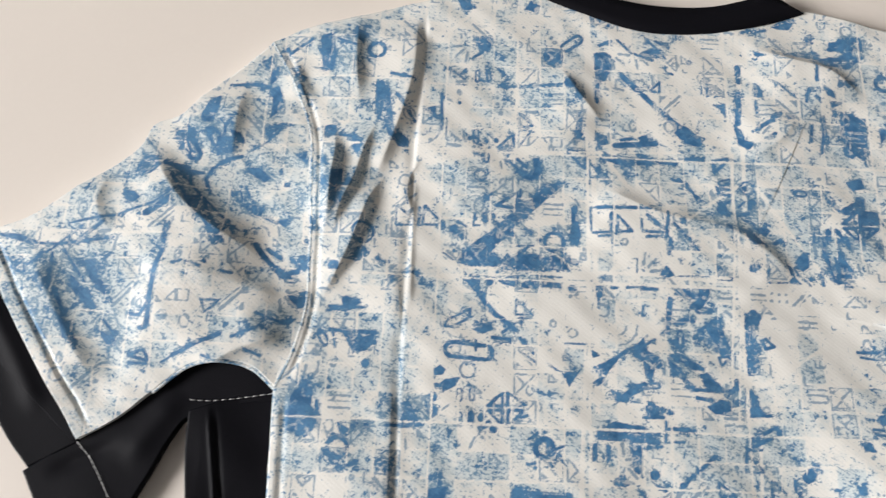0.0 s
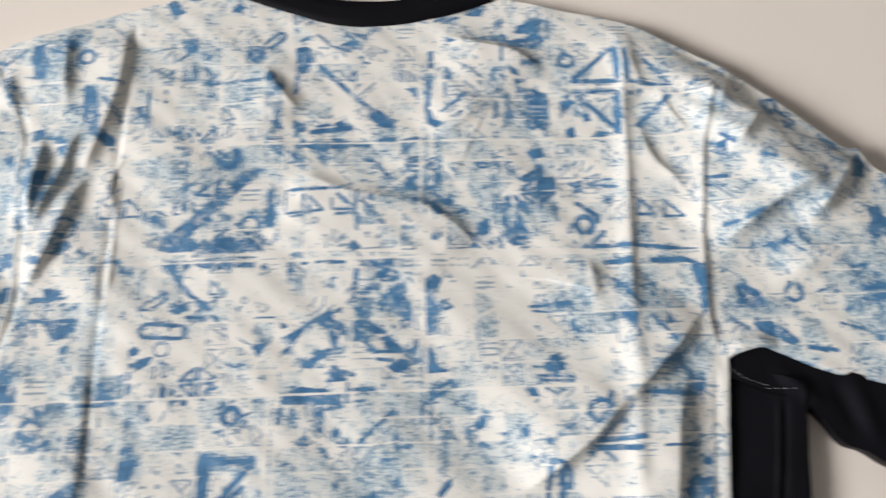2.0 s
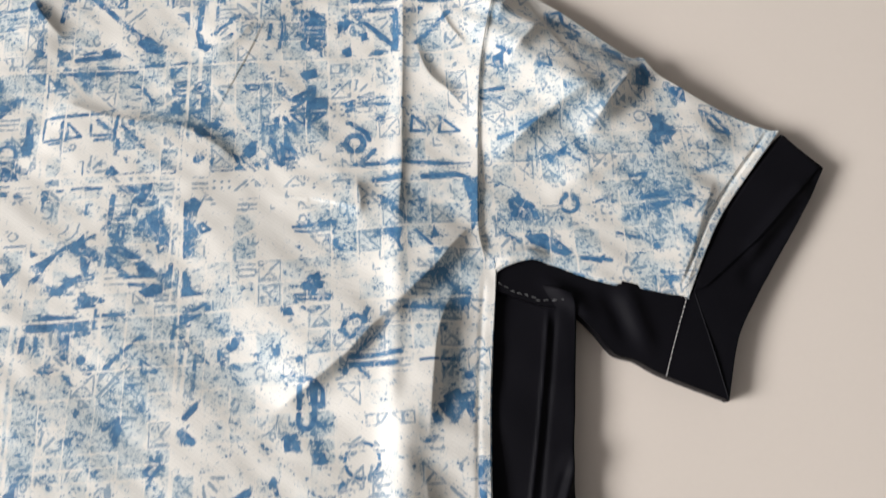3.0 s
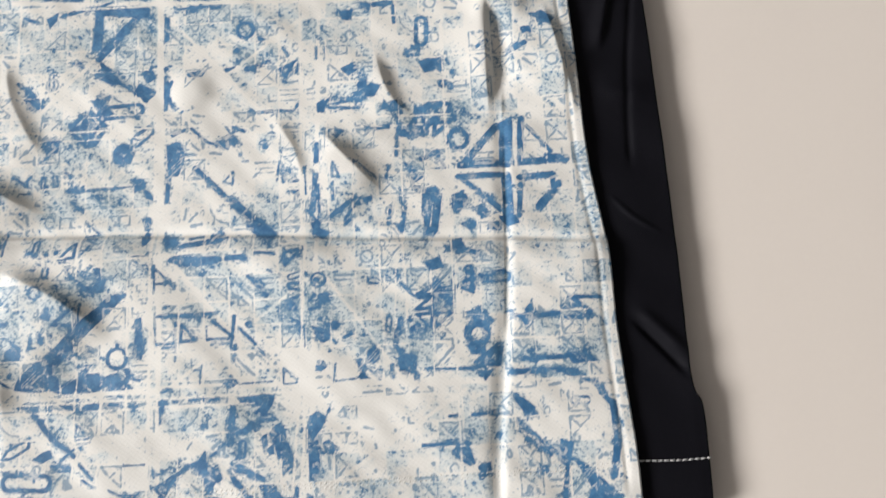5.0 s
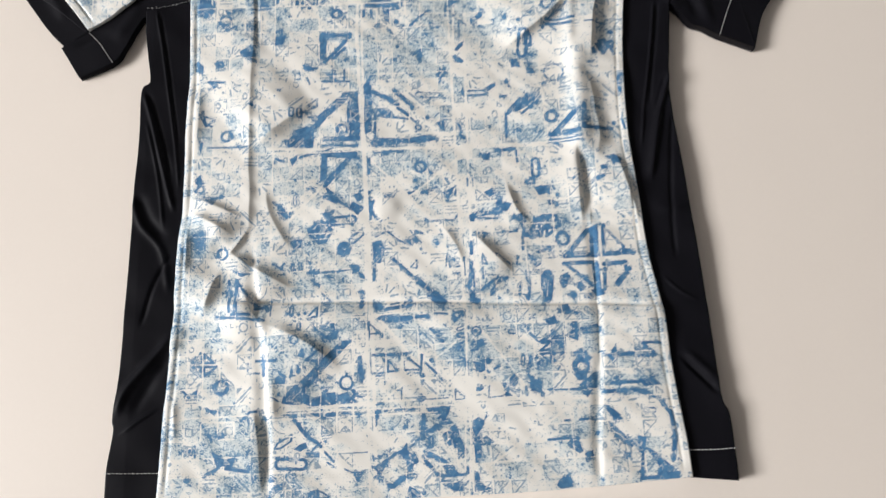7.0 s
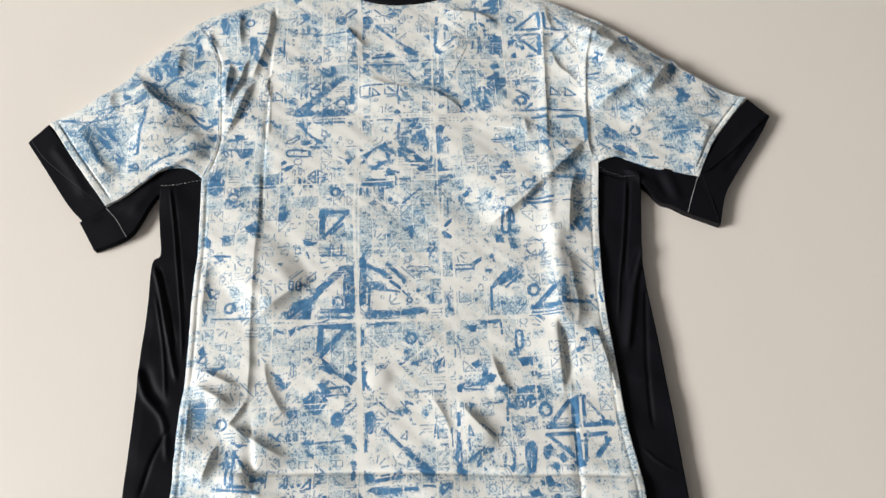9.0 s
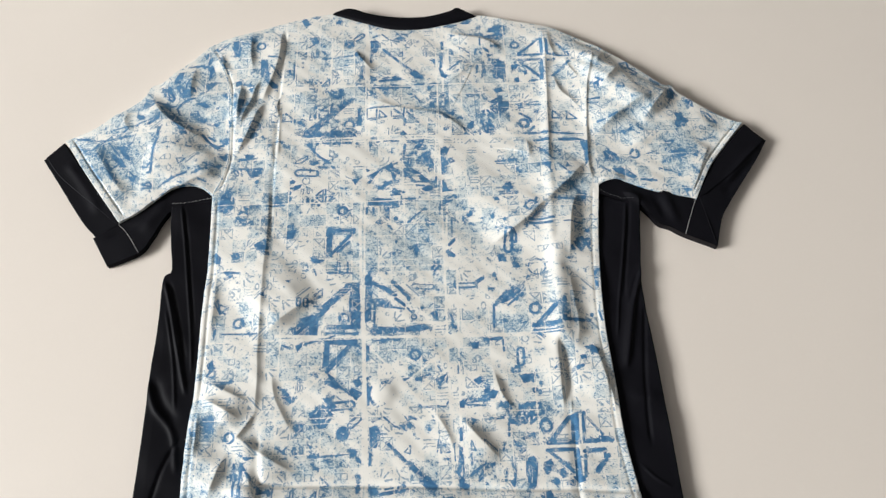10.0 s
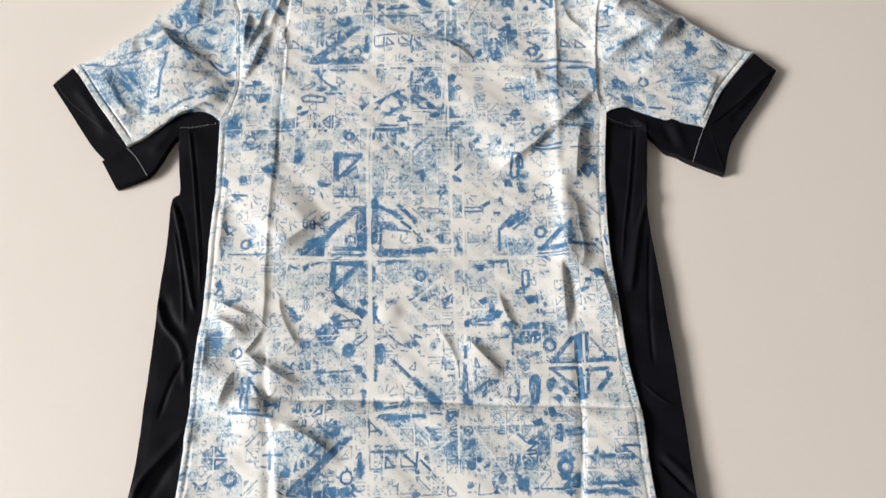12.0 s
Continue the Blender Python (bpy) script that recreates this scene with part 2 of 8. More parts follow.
# ---- room and table ----
def room():
    r, w = ROOM, WIN
    t = 0.15

    def slab(name, label, category, mat, *boxes):
        bm = bmesh.new()
        for b in boxes:
            box(bm, *b)
        return tagged(part(name, bm, mat), label, category, kind="structure")

    slab("floor", "plain brown wooden floor under the table", "floor", FLOOR, (r["x0"] - t, r["y0"] - t, r["z0"] - t, r["x1"] + t, r["y1"] + t, r["z0"]))
    slab("ceiling", "plain grey painted ceiling", "ceiling", WALL, (r["x0"] - t, r["y0"] - t, r["z1"], r["x1"] + t, r["y1"] + t, r["z1"] + t))
    slab("wall_east", "plain grey painted wall", "wall", WALL, (r["x1"], r["y0"], r["z0"], r["x1"] + t, r["y1"], r["z1"]))
    slab("wall_north", "plain grey painted wall", "wall", WALL, (r["x0"] - t, r["y1"], r["z0"], r["x1"] + t, r["y1"] + t, r["z1"]))
    slab("wall_south", "plain grey painted wall", "wall", WALL, (r["x0"] - t, r["y0"] - t, r["z0"], r["x1"] + t, r["y0"], r["z1"]))
    slab("wall_west", "plain grey painted wall with a window opening", "wall", WALL,
         (r["x0"] - t, r["y0"], r["z0"], r["x0"], r["y1"], w["z0"]), (r["x0"] - t, r["y0"], w["z1"], r["x0"], r["y1"], r["z1"]),
         (r["x0"] - t, r["y0"], w["z0"], r["x0"], w["y0"], w["z1"]), (r["x0"] - t, w["y1"], w["z0"], r["x0"], r["y1"], w["z1"]))
    bm = bmesh.new()
    f = 0.05
    for b in ((w["y0"], w["z0"], w["y1"], w["z0"] + f), (w["y0"], w["z1"] - f, w["y1"], w["z1"]), (w["y0"], w["z0"] + f, w["y0"] + f, w["z1"] - f), (w["y1"] - f, w["z0"] + f, w["y1"], w["z1"] - f)):
        box(bm, r["x0"] - 0.12, b[0] + 0.002, b[1] + 0.002, r["x0"] - 0.07, b[2] - 0.002, b[3] - 0.002)
    tagged(part("window_1", bm, FRAME), "white painted window frame in the wall opening", "window", kind="structure")


def table():
    top = tagged(new("table"), "large beige table with a smooth matt top", "table")
    top.location = (0, 0, ROOM["z0"])
    h = -ROOM["z0"]
    bm = bmesh.new()
    box(bm, -1.2, -0.95, h - 0.03, 1.2, 0.95, h)
    bmesh.ops.bevel(bm, geom=bm.edges[:], offset=0.003, segments=2, affect="EDGES")
    part("tabletop", bm, TABLE, top)
    for x in (-1.1, 1.1):
        for y in (-0.85, 0.85):
            bm = bmesh.new()
            box(bm, x - 0.03, y - 0.03, 0, x + 0.03, y + 0.03, h - 0.03)
            part("leg", bm, FRAME, top)


room()
table()

# ---- folds of the cloth ----
def ridge(x, y, high, right, left, *points, crisp=2.0):
    """A rounded fold along the points, with its widths to the right and left of the way along it, fading towards its ends; a negative height makes a hollow."""
    p = spline(points, 48)
    reach = 3 * max(right, left, 2.4 * abs(high))
    z = np.zeros(x.shape)
    k = np.nonzero((x > p[:, 0].min() - reach) & (x < p[:, 0].max() + reach) & (y > p[:, 1].min() - reach) & (y < p[:, 1].max() + reach))[0]
    px, py = x[k], y[k]
    best, at, run, side = np.full(px.shape, 9.0), np.zeros(px.shape), 0.0, np.zeros(px.shape)
    for (ax, ay), (bx, by) in zip(p, p[1:]):
        dx, dy = bx - ax, by - ay
        length = math.hypot(dx, dy) + 1e-9
        s = np.clip(((px - ax) * dx + (py - ay) * dy) / length**2, 0, 1)
        d = np.hypot(px - ax - s * dx, py - ay - s * dy)
        closer = d < best
        side = np.where(closer, dx * (py - ay) - dy * (px - ax), side)
        best, at, run = np.where(closer, d, best), np.where(closer, run + s * length, at), run + length
    # cloth lies flatter on the side that faces the window
    chord = p[-1] - p[0]
    facing = (chord[1] * 0.97 - chord[0] * 0.21) / (math.hypot(*chord) + 1e-9) * (1 if high > 0 else -1)
    steep = abs(high) * np.array((max(0.55, -1.9 * facing), max(0.55, 1.9 * facing)))
    if max(right, left) > 0.002:
        right, left = max(right, steep[0]), max(left, steep[1])
    fade = min(max(0.016, 6 * abs(high)), 0.38 * run) + 1e-6
    f = np.clip(np.minimum(at, run - at) / fade, 0, 1)
    wide = np.where(side > 0, left, right)
    z[k] = high * np.exp(-((best / wide) ** crisp)) * f * f * (3 - 2 * f)
    return z


def ripple(x, y, seed, size, high):
    rng = np.random.default_rng(seed)
    z = 0 * x
    for _ in range(7):
        a, k, p = rng.choice((0.55, 0.75, 2.3)) + rng.uniform(-0.35, 0.35), 6.28 / (size * rng.uniform(0.6, 1.8)), rng.uniform(0, 6.28)
        bend = 0.6 * np.sin((y * math.cos(a) - x * math.sin(a)) * k * 0.45 + 2 * p)
        z = z + np.sin((x * math.cos(a) + y * math.sin(a)) * k + p + bend) * rng.uniform(0.4, 1)
    return z * high / 3


FOLDS, BLACK_FOLDS, DOMES, DRAPES = [], [], [], []


def dome(*args):
    """A round swelling: its height, its radius and its middle."""
    DOMES.append(args)


def fold(*args):
    FOLDS.append(args)


def black_fold(*args):
    BLACK_FOLDS.append(args)


def relief(x, y, folds=None):
    z = 0 * x
    for f in FOLDS if folds is None else folds:
        z = z + ridge(x, y, *f)
    for f in DRAPES if folds is None else ():
        z = z + ridge(x, y, *f, crisp=1.35)
    for high, r, (cx, cy) in DOMES if folds is None else ():
        z = z + high * np.exp(-(np.hypot(x - cx, y - cy) / r) ** 3)
    return z


def drape(wide, slope, *points):
    """A fold whose far flank, turned from the window, runs along the points; wide is the reach of that flank, slope its steepness."""
    p, wide = np.array(points), wide * min(1.45, 0.75 + 0.0020 / wide)
    p[0], p[-1] = p[0] + 0.3 * (p[0] - p[1]), p[-1] + 0.3 * (p[-1] - p[-2])
    along = np.gradient(p, axis=0)
    along /= np.linalg.norm(along, axis=1)[:, None]
    normal = np.stack([-along[:, 1], along[:, 0]], 1)
    to_window = 1 if (normal @ np.array((-0.97, -0.21))).sum() > 0 else -1
    crest = p + to_window * 0.5 * wide * normal
    across = max(0.6, abs((normal @ np.array((-0.97, -0.21))).mean()))
    flanks = (wide, 5.6 * wide / across) if to_window > 0 else (5.6 * wide / across, wide)
    DRAPES.append((min(1.75, 1.45 * slope / across) * wide, *flanks, *[tuple(q) for q in crest]))


drape(0.0085, 0.66, (-0.296, 0.135), (-0.286, 0.118), (-0.271, 0.101), (-0.252, 0.087), (-0.229, 0.075))
drape(0.0046, 0.42, (-0.249, 0.171), (-0.251, 0.151), (-0.251, 0.129))
drape(0.0040, 0.36, (-0.320, 0.112), (-0.321, 0.096), (-0.312, 0.082))
drape(0.0081, 0.13, (-0.283, 0.066), (-0.243, 0.059), (-0.210, 0.049))
drape(0.0065, 0.33, (-0.353, 0.066), (-0.342, 0.050), (-0.323, 0.021), (-0.309, 0.003))
drape(0.0037, 0.48, (-0.255, -0.001), (-0.238, 0.015), (-0.214, 0.024))
drape(0.0025, 0.72, (-0.222, 0.193), (-0.217, 0.181), (-0.212, 0.167))
drape(0.0029, 0.65, (-0.185, 0.220), (-0.184, 0.195), (-0.181, 0.171))
drape(0.0030, 0.95, (-0.194, 0.151), (-0.192, 0.136), (-0.193, 0.118), (-0.193, 0.101), (-0.194, 0.085))
drape(0.0015, 1.00, (-0.172, 0.152), (-0.177, 0.137), (-0.181, 0.121), (-0.187, 0.103), (-0.191, 0.089))
drape(0.0032, 0.58, (-0.149, 0.223), (-0.149, 0.195), (-0.154, 0.168), (-0.161, 0.143), (-0.168, 0.122))
drape(0.0018, 1.25, (-0.163, 0.122), (-0.170, 0.111), (-0.175, 0.096), (-0.179, 0.083), (-0.185, 0.067), (-0.193, 0.051))
drape(0.0010, 1.00, (-0.145, 0.133), (-0.149, 0.124), (-0.150, 0.113), (-0.148, 0.103), (-0.150, 0.094))
drape(0.0010, 0.36, (-0.146, 0.116), (-0.146, 0.083), (-0.145, 0.052))
drape(0.0016, 0.32, (-0.152, 0.059), (-0.150, 0.042), (-0.151, 0.029))
drape(0.0036, 0.54, (-0.059, 0.197), (-0.049, 0.180), (-0.036, 0.164))
drape(0.0036, 0.24, (-0.036, 0.123), (-0.018, 0.115), (0.002, 0.108), (0.032, 0.103), (0.055, 0.090), (0.069, 0.078))
drape(0.0028, 0.16, (0.052, 0.145), (0.068, 0.155), (0.079, 0.169))
drape(0.0037, 0.48, (0.057, 0.219), (0.082, 0.212), (0.103, 0.206), (0.123, 0.191))
drape(0.0011, 0.42, (0.173, 0.213), (0.172, 0.174), (0.168, 0.103), (0.166, 0.067), (0.163, 0.039))
drape(0.0037, 0.42, (0.180, 0.204), (0.183, 0.186), (0.190, 0.174))
drape(0.0036, 0.54, (0.180, 0.151), (0.186, 0.129), (0.199, 0.113), (0.207, 0.101))
drape(0.0018, 0.60, (0.196, 0.172), (0.201, 0.159), (0.209, 0.146))
drape(0.0050, 0.45, (0.260, 0.156), (0.248, 0.142), (0.236, 0.128))
drape(0.0036, 0.45, (0.245, 0.182), (0.238, 0.171), (0.231, 0.159))
drape(0.0058, 0.90, (0.298, 0.111), (0.285, 0.104), (0.264, 0.095), (0.243, 0.081), (0.222, 0.065))
drape(0.0060, 0.95, (0.317, 0.125), (0.303, 0.107), (0.287, 0.088), (0.277, 0.077))
drape(0.0060, 0.34, (0.367, 0.072), (0.328, 0.061), (0.289, 0.056), (0.257, 0.045))
drape(0.0027, 0.36, (0.349, 0.042), (0.335, 0.015), (0.324, -0.014))
drape(0.0020, 0.48, (0.214, 0.007), (0.233, 0.011), (0.246, 0.008))
drape(0.0036, 0.70, (0.203, 0.025), (0.188, 0.008), (0.177, -0.003), (0.162, -0.016), (0.152, -0.024))
drape(0.0030, 0.70, (0.162, -0.016), (0.146, -0.030), (0.133, -0.043), (0.117, -0.055), (0.101, -0.066), (0.088, -0.074))
drape(0.0062, 0.76, (0.194, -0.009), (0.184, -0.031), (0.179, -0.058), (0.175, -0.087))
drape(0.0027, 0.42, (0.140, 0.059), (0.142, 0.043), (0.138, 0.035))
drape(0.0027, 0.54, (0.084, -0.209), (0.090, -0.232), (0.100, -0.245), (0.106, -0.248))
drape(0.0040, 0.70, (0.050, -0.255), (0.063, -0.270), (0.082, -0.290))
drape(0.0034, 0.45, (0.024, -0.248), (0.035, -0.266), (0.040, -0.284))
drape(0.0024, 0.48, (0.192, -0.210), (0.198, -0.231), (0.200, -0.250))
drape(0.0010, 0.36, (0.157, -0.243), (0.155, -0.285), (0.153, -0.325), (0.150, -0.370))
drape(0.0071, 0.45, (0.172, -0.105), (0.174, -0.136), (0.176, -0.166), (0.171, -0.189))
drape(0.0027, 0.72, (0.151, -0.181), (0.150, -0.221), (0.150, -0.249))
drape(0.0027, 0.60, (0.188, -0.186), (0.194, -0.213), (0.196, -0.236))
drape(0.0026, 0.36, (-0.151, -0.005), (-0.150, -0.043), (-0.151, -0.080), (-0.151, -0.116), (-0.151, -0.156))
drape(0.0030, 0.42, (-0.151, -0.148), (-0.152, -0.179), (-0.150, -0.207), (-0.150, -0.239))
drape(0.0079, 0.40, (-0.148, -0.167), (-0.131, -0.153), (-0.113, -0.139), (-0.094, -0.126))
drape(0.0038, 0.35, (-0.199, -0.105), (-0.199, -0.125), (-0.200, -0.154))
drape(0.0031, 0.45, (-0.200, -0.210), (-0.179, -0.220), (-0.157, -0.231))
drape(0.0040, 0.54, (-0.204, -0.224), (-0.187, -0.233), (-0.172, -0.242), (-0.162, -0.249))
drape(0.0025, 0.55, (-0.206, -0.234), (-0.204, -0.258), (-0.205, -0.281))
drape(0.0015, 0.70, (-0.152, -0.245), (-0.162, -0.260), (-0.170, -0.268))
drape(0.0048, 0.68, (-0.174, -0.282), (-0.179, -0.295), (-0.184, -0.310), (-0.188, -0.321))
drape(0.0036, 0.42, (-0.136, -0.205), (-0.133, -0.224), (-0.127, -0.238), (-0.116, -0.258))
drape(0.0042, 0.58, (-0.174, -0.257), (-0.155, -0.271), (-0.133, -0.285), (-0.112, -0.297))
drape(0.0040, 0.58, (-0.155, -0.295), (-0.147, -0.311), (-0.138, -0.328), (-0.130, -0.338))
drape(0.0069, 0.45, (-0.137, -0.326), (-0.111, -0.338), (-0.091, -0.350), (-0.072, -0.366))
drape(0.0043, 0.30, (-0.126, -0.381), (-0.124, -0.409))
drape(0.0024, 0.55, (-0.142, -0.406), (-0.138, -0.431), (-0.136, -0.461))
drape(0.0029, 0.50, (-0.208, -0.329), (-0.211, -0.351))
drape(0.0024, 0.40, (-0.210, -0.393), (-0.208, -0.421))
drape(0.0032, 0.52, (-0.163, -0.311), (-0.088, -0.313), (0.005, -0.317), (0.098, -0.323), (0.153, -0.325), (0.208, -0.330))
fold(-0.0045, 0.0075, 0.0038, (-0.163, -0.311), (-0.088, -0.313), (0.005, -0.317), (0.098, -0.323), (0.153, -0.325), (0.208, -0.330))
dome(0.0023, 0.012, (-0.028, -0.227))
fold(-0.0009, 0.0035, 0.0016, (-0.146, 0.235), (-0.146, 0.193), (-0.149, 0.145), (-0.149, 0.086), (-0.150, 0.045), (-0.150, 0.012), (-0.149, -0.031), (-0.148, -0.063))
fold(-0.0020, 0.006, 0.0028, (-0.150, -0.257), (-0.139, -0.354), (-0.134, -0.421), (-0.132, -0.478))
fold(0.005, 0.01, 0.011, (0.158, -0.059), (0.157, -0.116), (0.155, -0.160), (0.154, -0.197))
fold(-0.00322, 0.004, 0.008, (0.151, -0.170), (0.154, -0.208), (0.154, -0.243))
fold(-0.0017, 0.005, 0.0022, (0.154, -0.243), (0.155, -0.283), (0.151, -0.368), (0.143, -0.434), (0.140, -0.480))
fold(0.0015, 0.006, 0.005, (0.178, 0.225), (0.174, 0.184), (0.168, 0.122), (0.164, 0.069), (0.160, 0.013), (0.158, -0.020), (0.152, -0.077))

# seam grooves and rolled edges
SIDE_L = [(-0.222, -0.471), (-0.219, -0.395), (-0.216, -0.336), (-0.213, -0.254), (-0.2125, -0.157), (-0.212, -0.075), (-0.215, 0.0)]
SIDE_R = [(0.217, -0.473), (0.216, -0.438), (0.212, -0.376), (0.2105, -0.329), (0.204, -0.276), (0.202, -0.215), (0.2005, -0.146), (0.206, -0.07), (0.215, 0.0)]
ARM_L = [(-0.215, 0.0), (-0.208, 0.018), (-0.203, 0.043), (-0.203, 0.073), (-0.205, 0.113), (-0.209, 0.145), (-0.220, 0.175), (-0.238, 0.207)]
ARM_R = [(0.215, 0.0), (0.210, 0.009), (0.208, 0.027), (0.211, 0.066), (0.214, 0.105), (0.219, 0.138), (0.228, 0.172), (0.240, 0.193)]
CUFF_L = [(-0.314, -0.031), (-0.335, -0.002), (-0.359, 0.031), (-0.390, 0.076)]
CUFF_R = [(0.323, -0.022), (0.333, -0.003), (0.348, 0.022), (0.370, 0.048), (0.396, 0.077)]
fold(-0.0006, 0.0016, 0.0016, *[(x + 0.0058, y) for x, y in SIDE_L])
fold(0.0003, 0.0016, 0.0016, *[(x + 0.0022, y) for x, y in SIDE_L])
fold(-0.0005, 0.0016, 0.0016, *[(x - 0.0065, y) for x, y in SIDE_R])
drape(0.0012, 0.85, *ARM_R[1:-1])
fold(-0.0008, 0.0014, 0.0014, *[(x + 0.0042, y) for x, y in ARM_L])
fold(-0.0016, 0.0012, 0.0012, *[(x + 0.0065, y + 0.0045) for x, y in CUFF_L])
fold(-0.0012, 0.0012, 0.0012, *[(x - 0.0045, y + 0.0030) for x, y in CUFF_R])
black_fold(0.0012, 0.0010, 0.0010, (-0.249, -0.010), (-0.242, -0.047), (-0.234, -0.094), (-0.224, -0.156), (-0.218, -0.203))
black_fold(-0.0008, 0.0014, 0.0014, (-0.246, -0.010), (-0.239, -0.047), (-0.231, -0.094), (-0.221, -0.156))
black_fold(0.0020, 0.0020, 0.0020, (-0.258, -0.098), (-0.250, -0.118), (-0.241, -0.150), (-0.231, -0.190), (-0.221, -0.225))
black_fold(-0.0014, 0.0022, 0.0022, (-0.253, -0.098), (-0.246, -0.120), (-0.237, -0.150), (-0.227, -0.190))
black_fold(0.0016, 0.0026, 0.0026, (-0.261, -0.201), (-0.251, -0.232), (-0.231, -0.258), (-0.222, -0.300))
black_fold(-0.0018, 0.0050, 0.0050, (-0.256, -0.200), (-0.244, -0.228), (-0.226, -0.250))
black_fold(0.0028, 0.0036, 0.0036, (-0.214, -0.331), (-0.231, -0.353), (-0.253, -0.380), (-0.262, -0.405))
black_fold(-0.0016, 0.0045, 0.0045, (-0.216, -0.350), (-0.234, -0.375), (-0.250, -0.405))
black_fold(0.0012, 0.0010, 0.0010, (0.243, -0.020), (0.236, -0.059), (0.228, -0.099), (0.219, -0.140), (0.212, -0.180))
black_fold(-0.0010, 0.0016, 0.0016, (0.247, -0.020), (0.240, -0.059), (0.232, -0.099), (0.224, -0.140))
black_fold(0.0030, 0.0025, 0.0025, (0.252, -0.095), (0.243, -0.115), (0.234, -0.140), (0.224, -0.180), (0.216, -0.215))
black_fold(-0.0018, 0.0022, 0.0022, (0.247, -0.100), (0.238, -0.120), (0.229, -0.145))
black_fold(-0.0022, 0.0022, 0.0022, (0.219, -0.371), (0.236, -0.390), (0.253, -0.411))
black_fold(0.0020, 0.0040, 0.0040, (0.222, -0.366), (0.238, -0.383), (0.254, -0.400))
black_fold(0.0012, 0.0060, 0.0060, (0.212, -0.235), (0.230, -0.240), (0.250, -0.238))
black_fold(0.0030, 0.0060, 0.0060, (0.285, -0.006), (0.291, -0.030), (0.297, -0.058))
black_fold(0.0026, 0.0050, 0.0050, (0.238, -0.004), (0.255, -0.018), (0.270, -0.034))
black_fold(-0.0020, 0.0050, 0.0050, (0.272, -0.010), (0.281, -0.030), (0.286, -0.050))
black_fold(0.0025, 0.0070, 0.0070, (-0.262, -0.004), (-0.276, -0.022), (-0.290, -0.045))
black_fold(-0.0016, 0.0040, 0.0040, (-0.330, -0.050), (-0.310, -0.040), (-0.290, -0.030))
black_fold(0.0020, 0.0050, 0.0050, (0.410, 0.046), (0.385, 0.022), (0.358, -0.004))
black_fold(-0.0015, 0.0050, 0.0050, (0.405, 0.036), (0.378, 0.008), (0.352, -0.020))
black_fold(0.0016, 0.0060, 0.0060, (-0.385, 0.050), (-0.360, 0.018), (-0.335, -0.020))
black_fold(0.0010, 0.0012, 0.0012, (-0.252, -0.130), (-0.244, -0.160), (-0.236, -0.200), (-0.230, -0.240))
black_fold(-0.0012, 0.0020, 0.0020, (-0.222, -0.260), (-0.236, -0.290), (-0.246, -0.330))
black_fold(0.0012, 0.0016, 0.0016, (-0.224, -0.395), (-0.240, -0.405), (-0.258, -0.418))
black_fold(-0.0012, 0.0020, 0.0020, (0.246, -0.140), (0.238, -0.190), (0.232, -0.240), (0.230, -0.290))
black_fold(0.0010, 0.0014, 0.0014, (0.214, -0.300), (0.228, -0.316), (0.246, -0.328))


def settled(z, low):
    """Heights that ease out just above the layer below."""
    k = 0.0012
    return low + k * np.log1p(np.exp(np.clip((z - low) / k, -30, 30)))


def z_body(x, y):
    return settled(0.0108 + relief(x, y) + ripple(x, y, 1, 0.055, 0.0011) + ripple(x, y, 11, 0.021, 0.0003), 0.0045)


def z_sleeve(x, y):
    return z_body(x, y)


def z_cuff(x, y):
    return np.maximum(0.0080 + 0.001 * (x > 0) + 1.4 * relief(x, y, BLACK_FOLDS) + ripple(x, y, 3, 0.06, 0.0005), 0.003)


def z_under(x, y):
    return np.maximum(0.0080 + 0.002 * (x > 0) + 0.8 * relief(x, y, BLACK_FOLDS) + ripple(x, y, 4, 0.04, 0.0004), 0.003)


def z_side(x, y):
    return np.maximum(0.0068 + (0.0026 + 0.0008 * np.clip((y + 0.22) / 0.15, 0, 1)) * np.clip((np.abs(x) - 0.21) / 0.04, 0, 1) + 1.15 * relief(x, y, BLACK_FOLDS) + ripple(x, y, 5, 0.045, 0.0009), 0.003)


def z_collar(x, y):
    return 0.0130 + ripple(x, y, 6, 0.05, 0.0003)


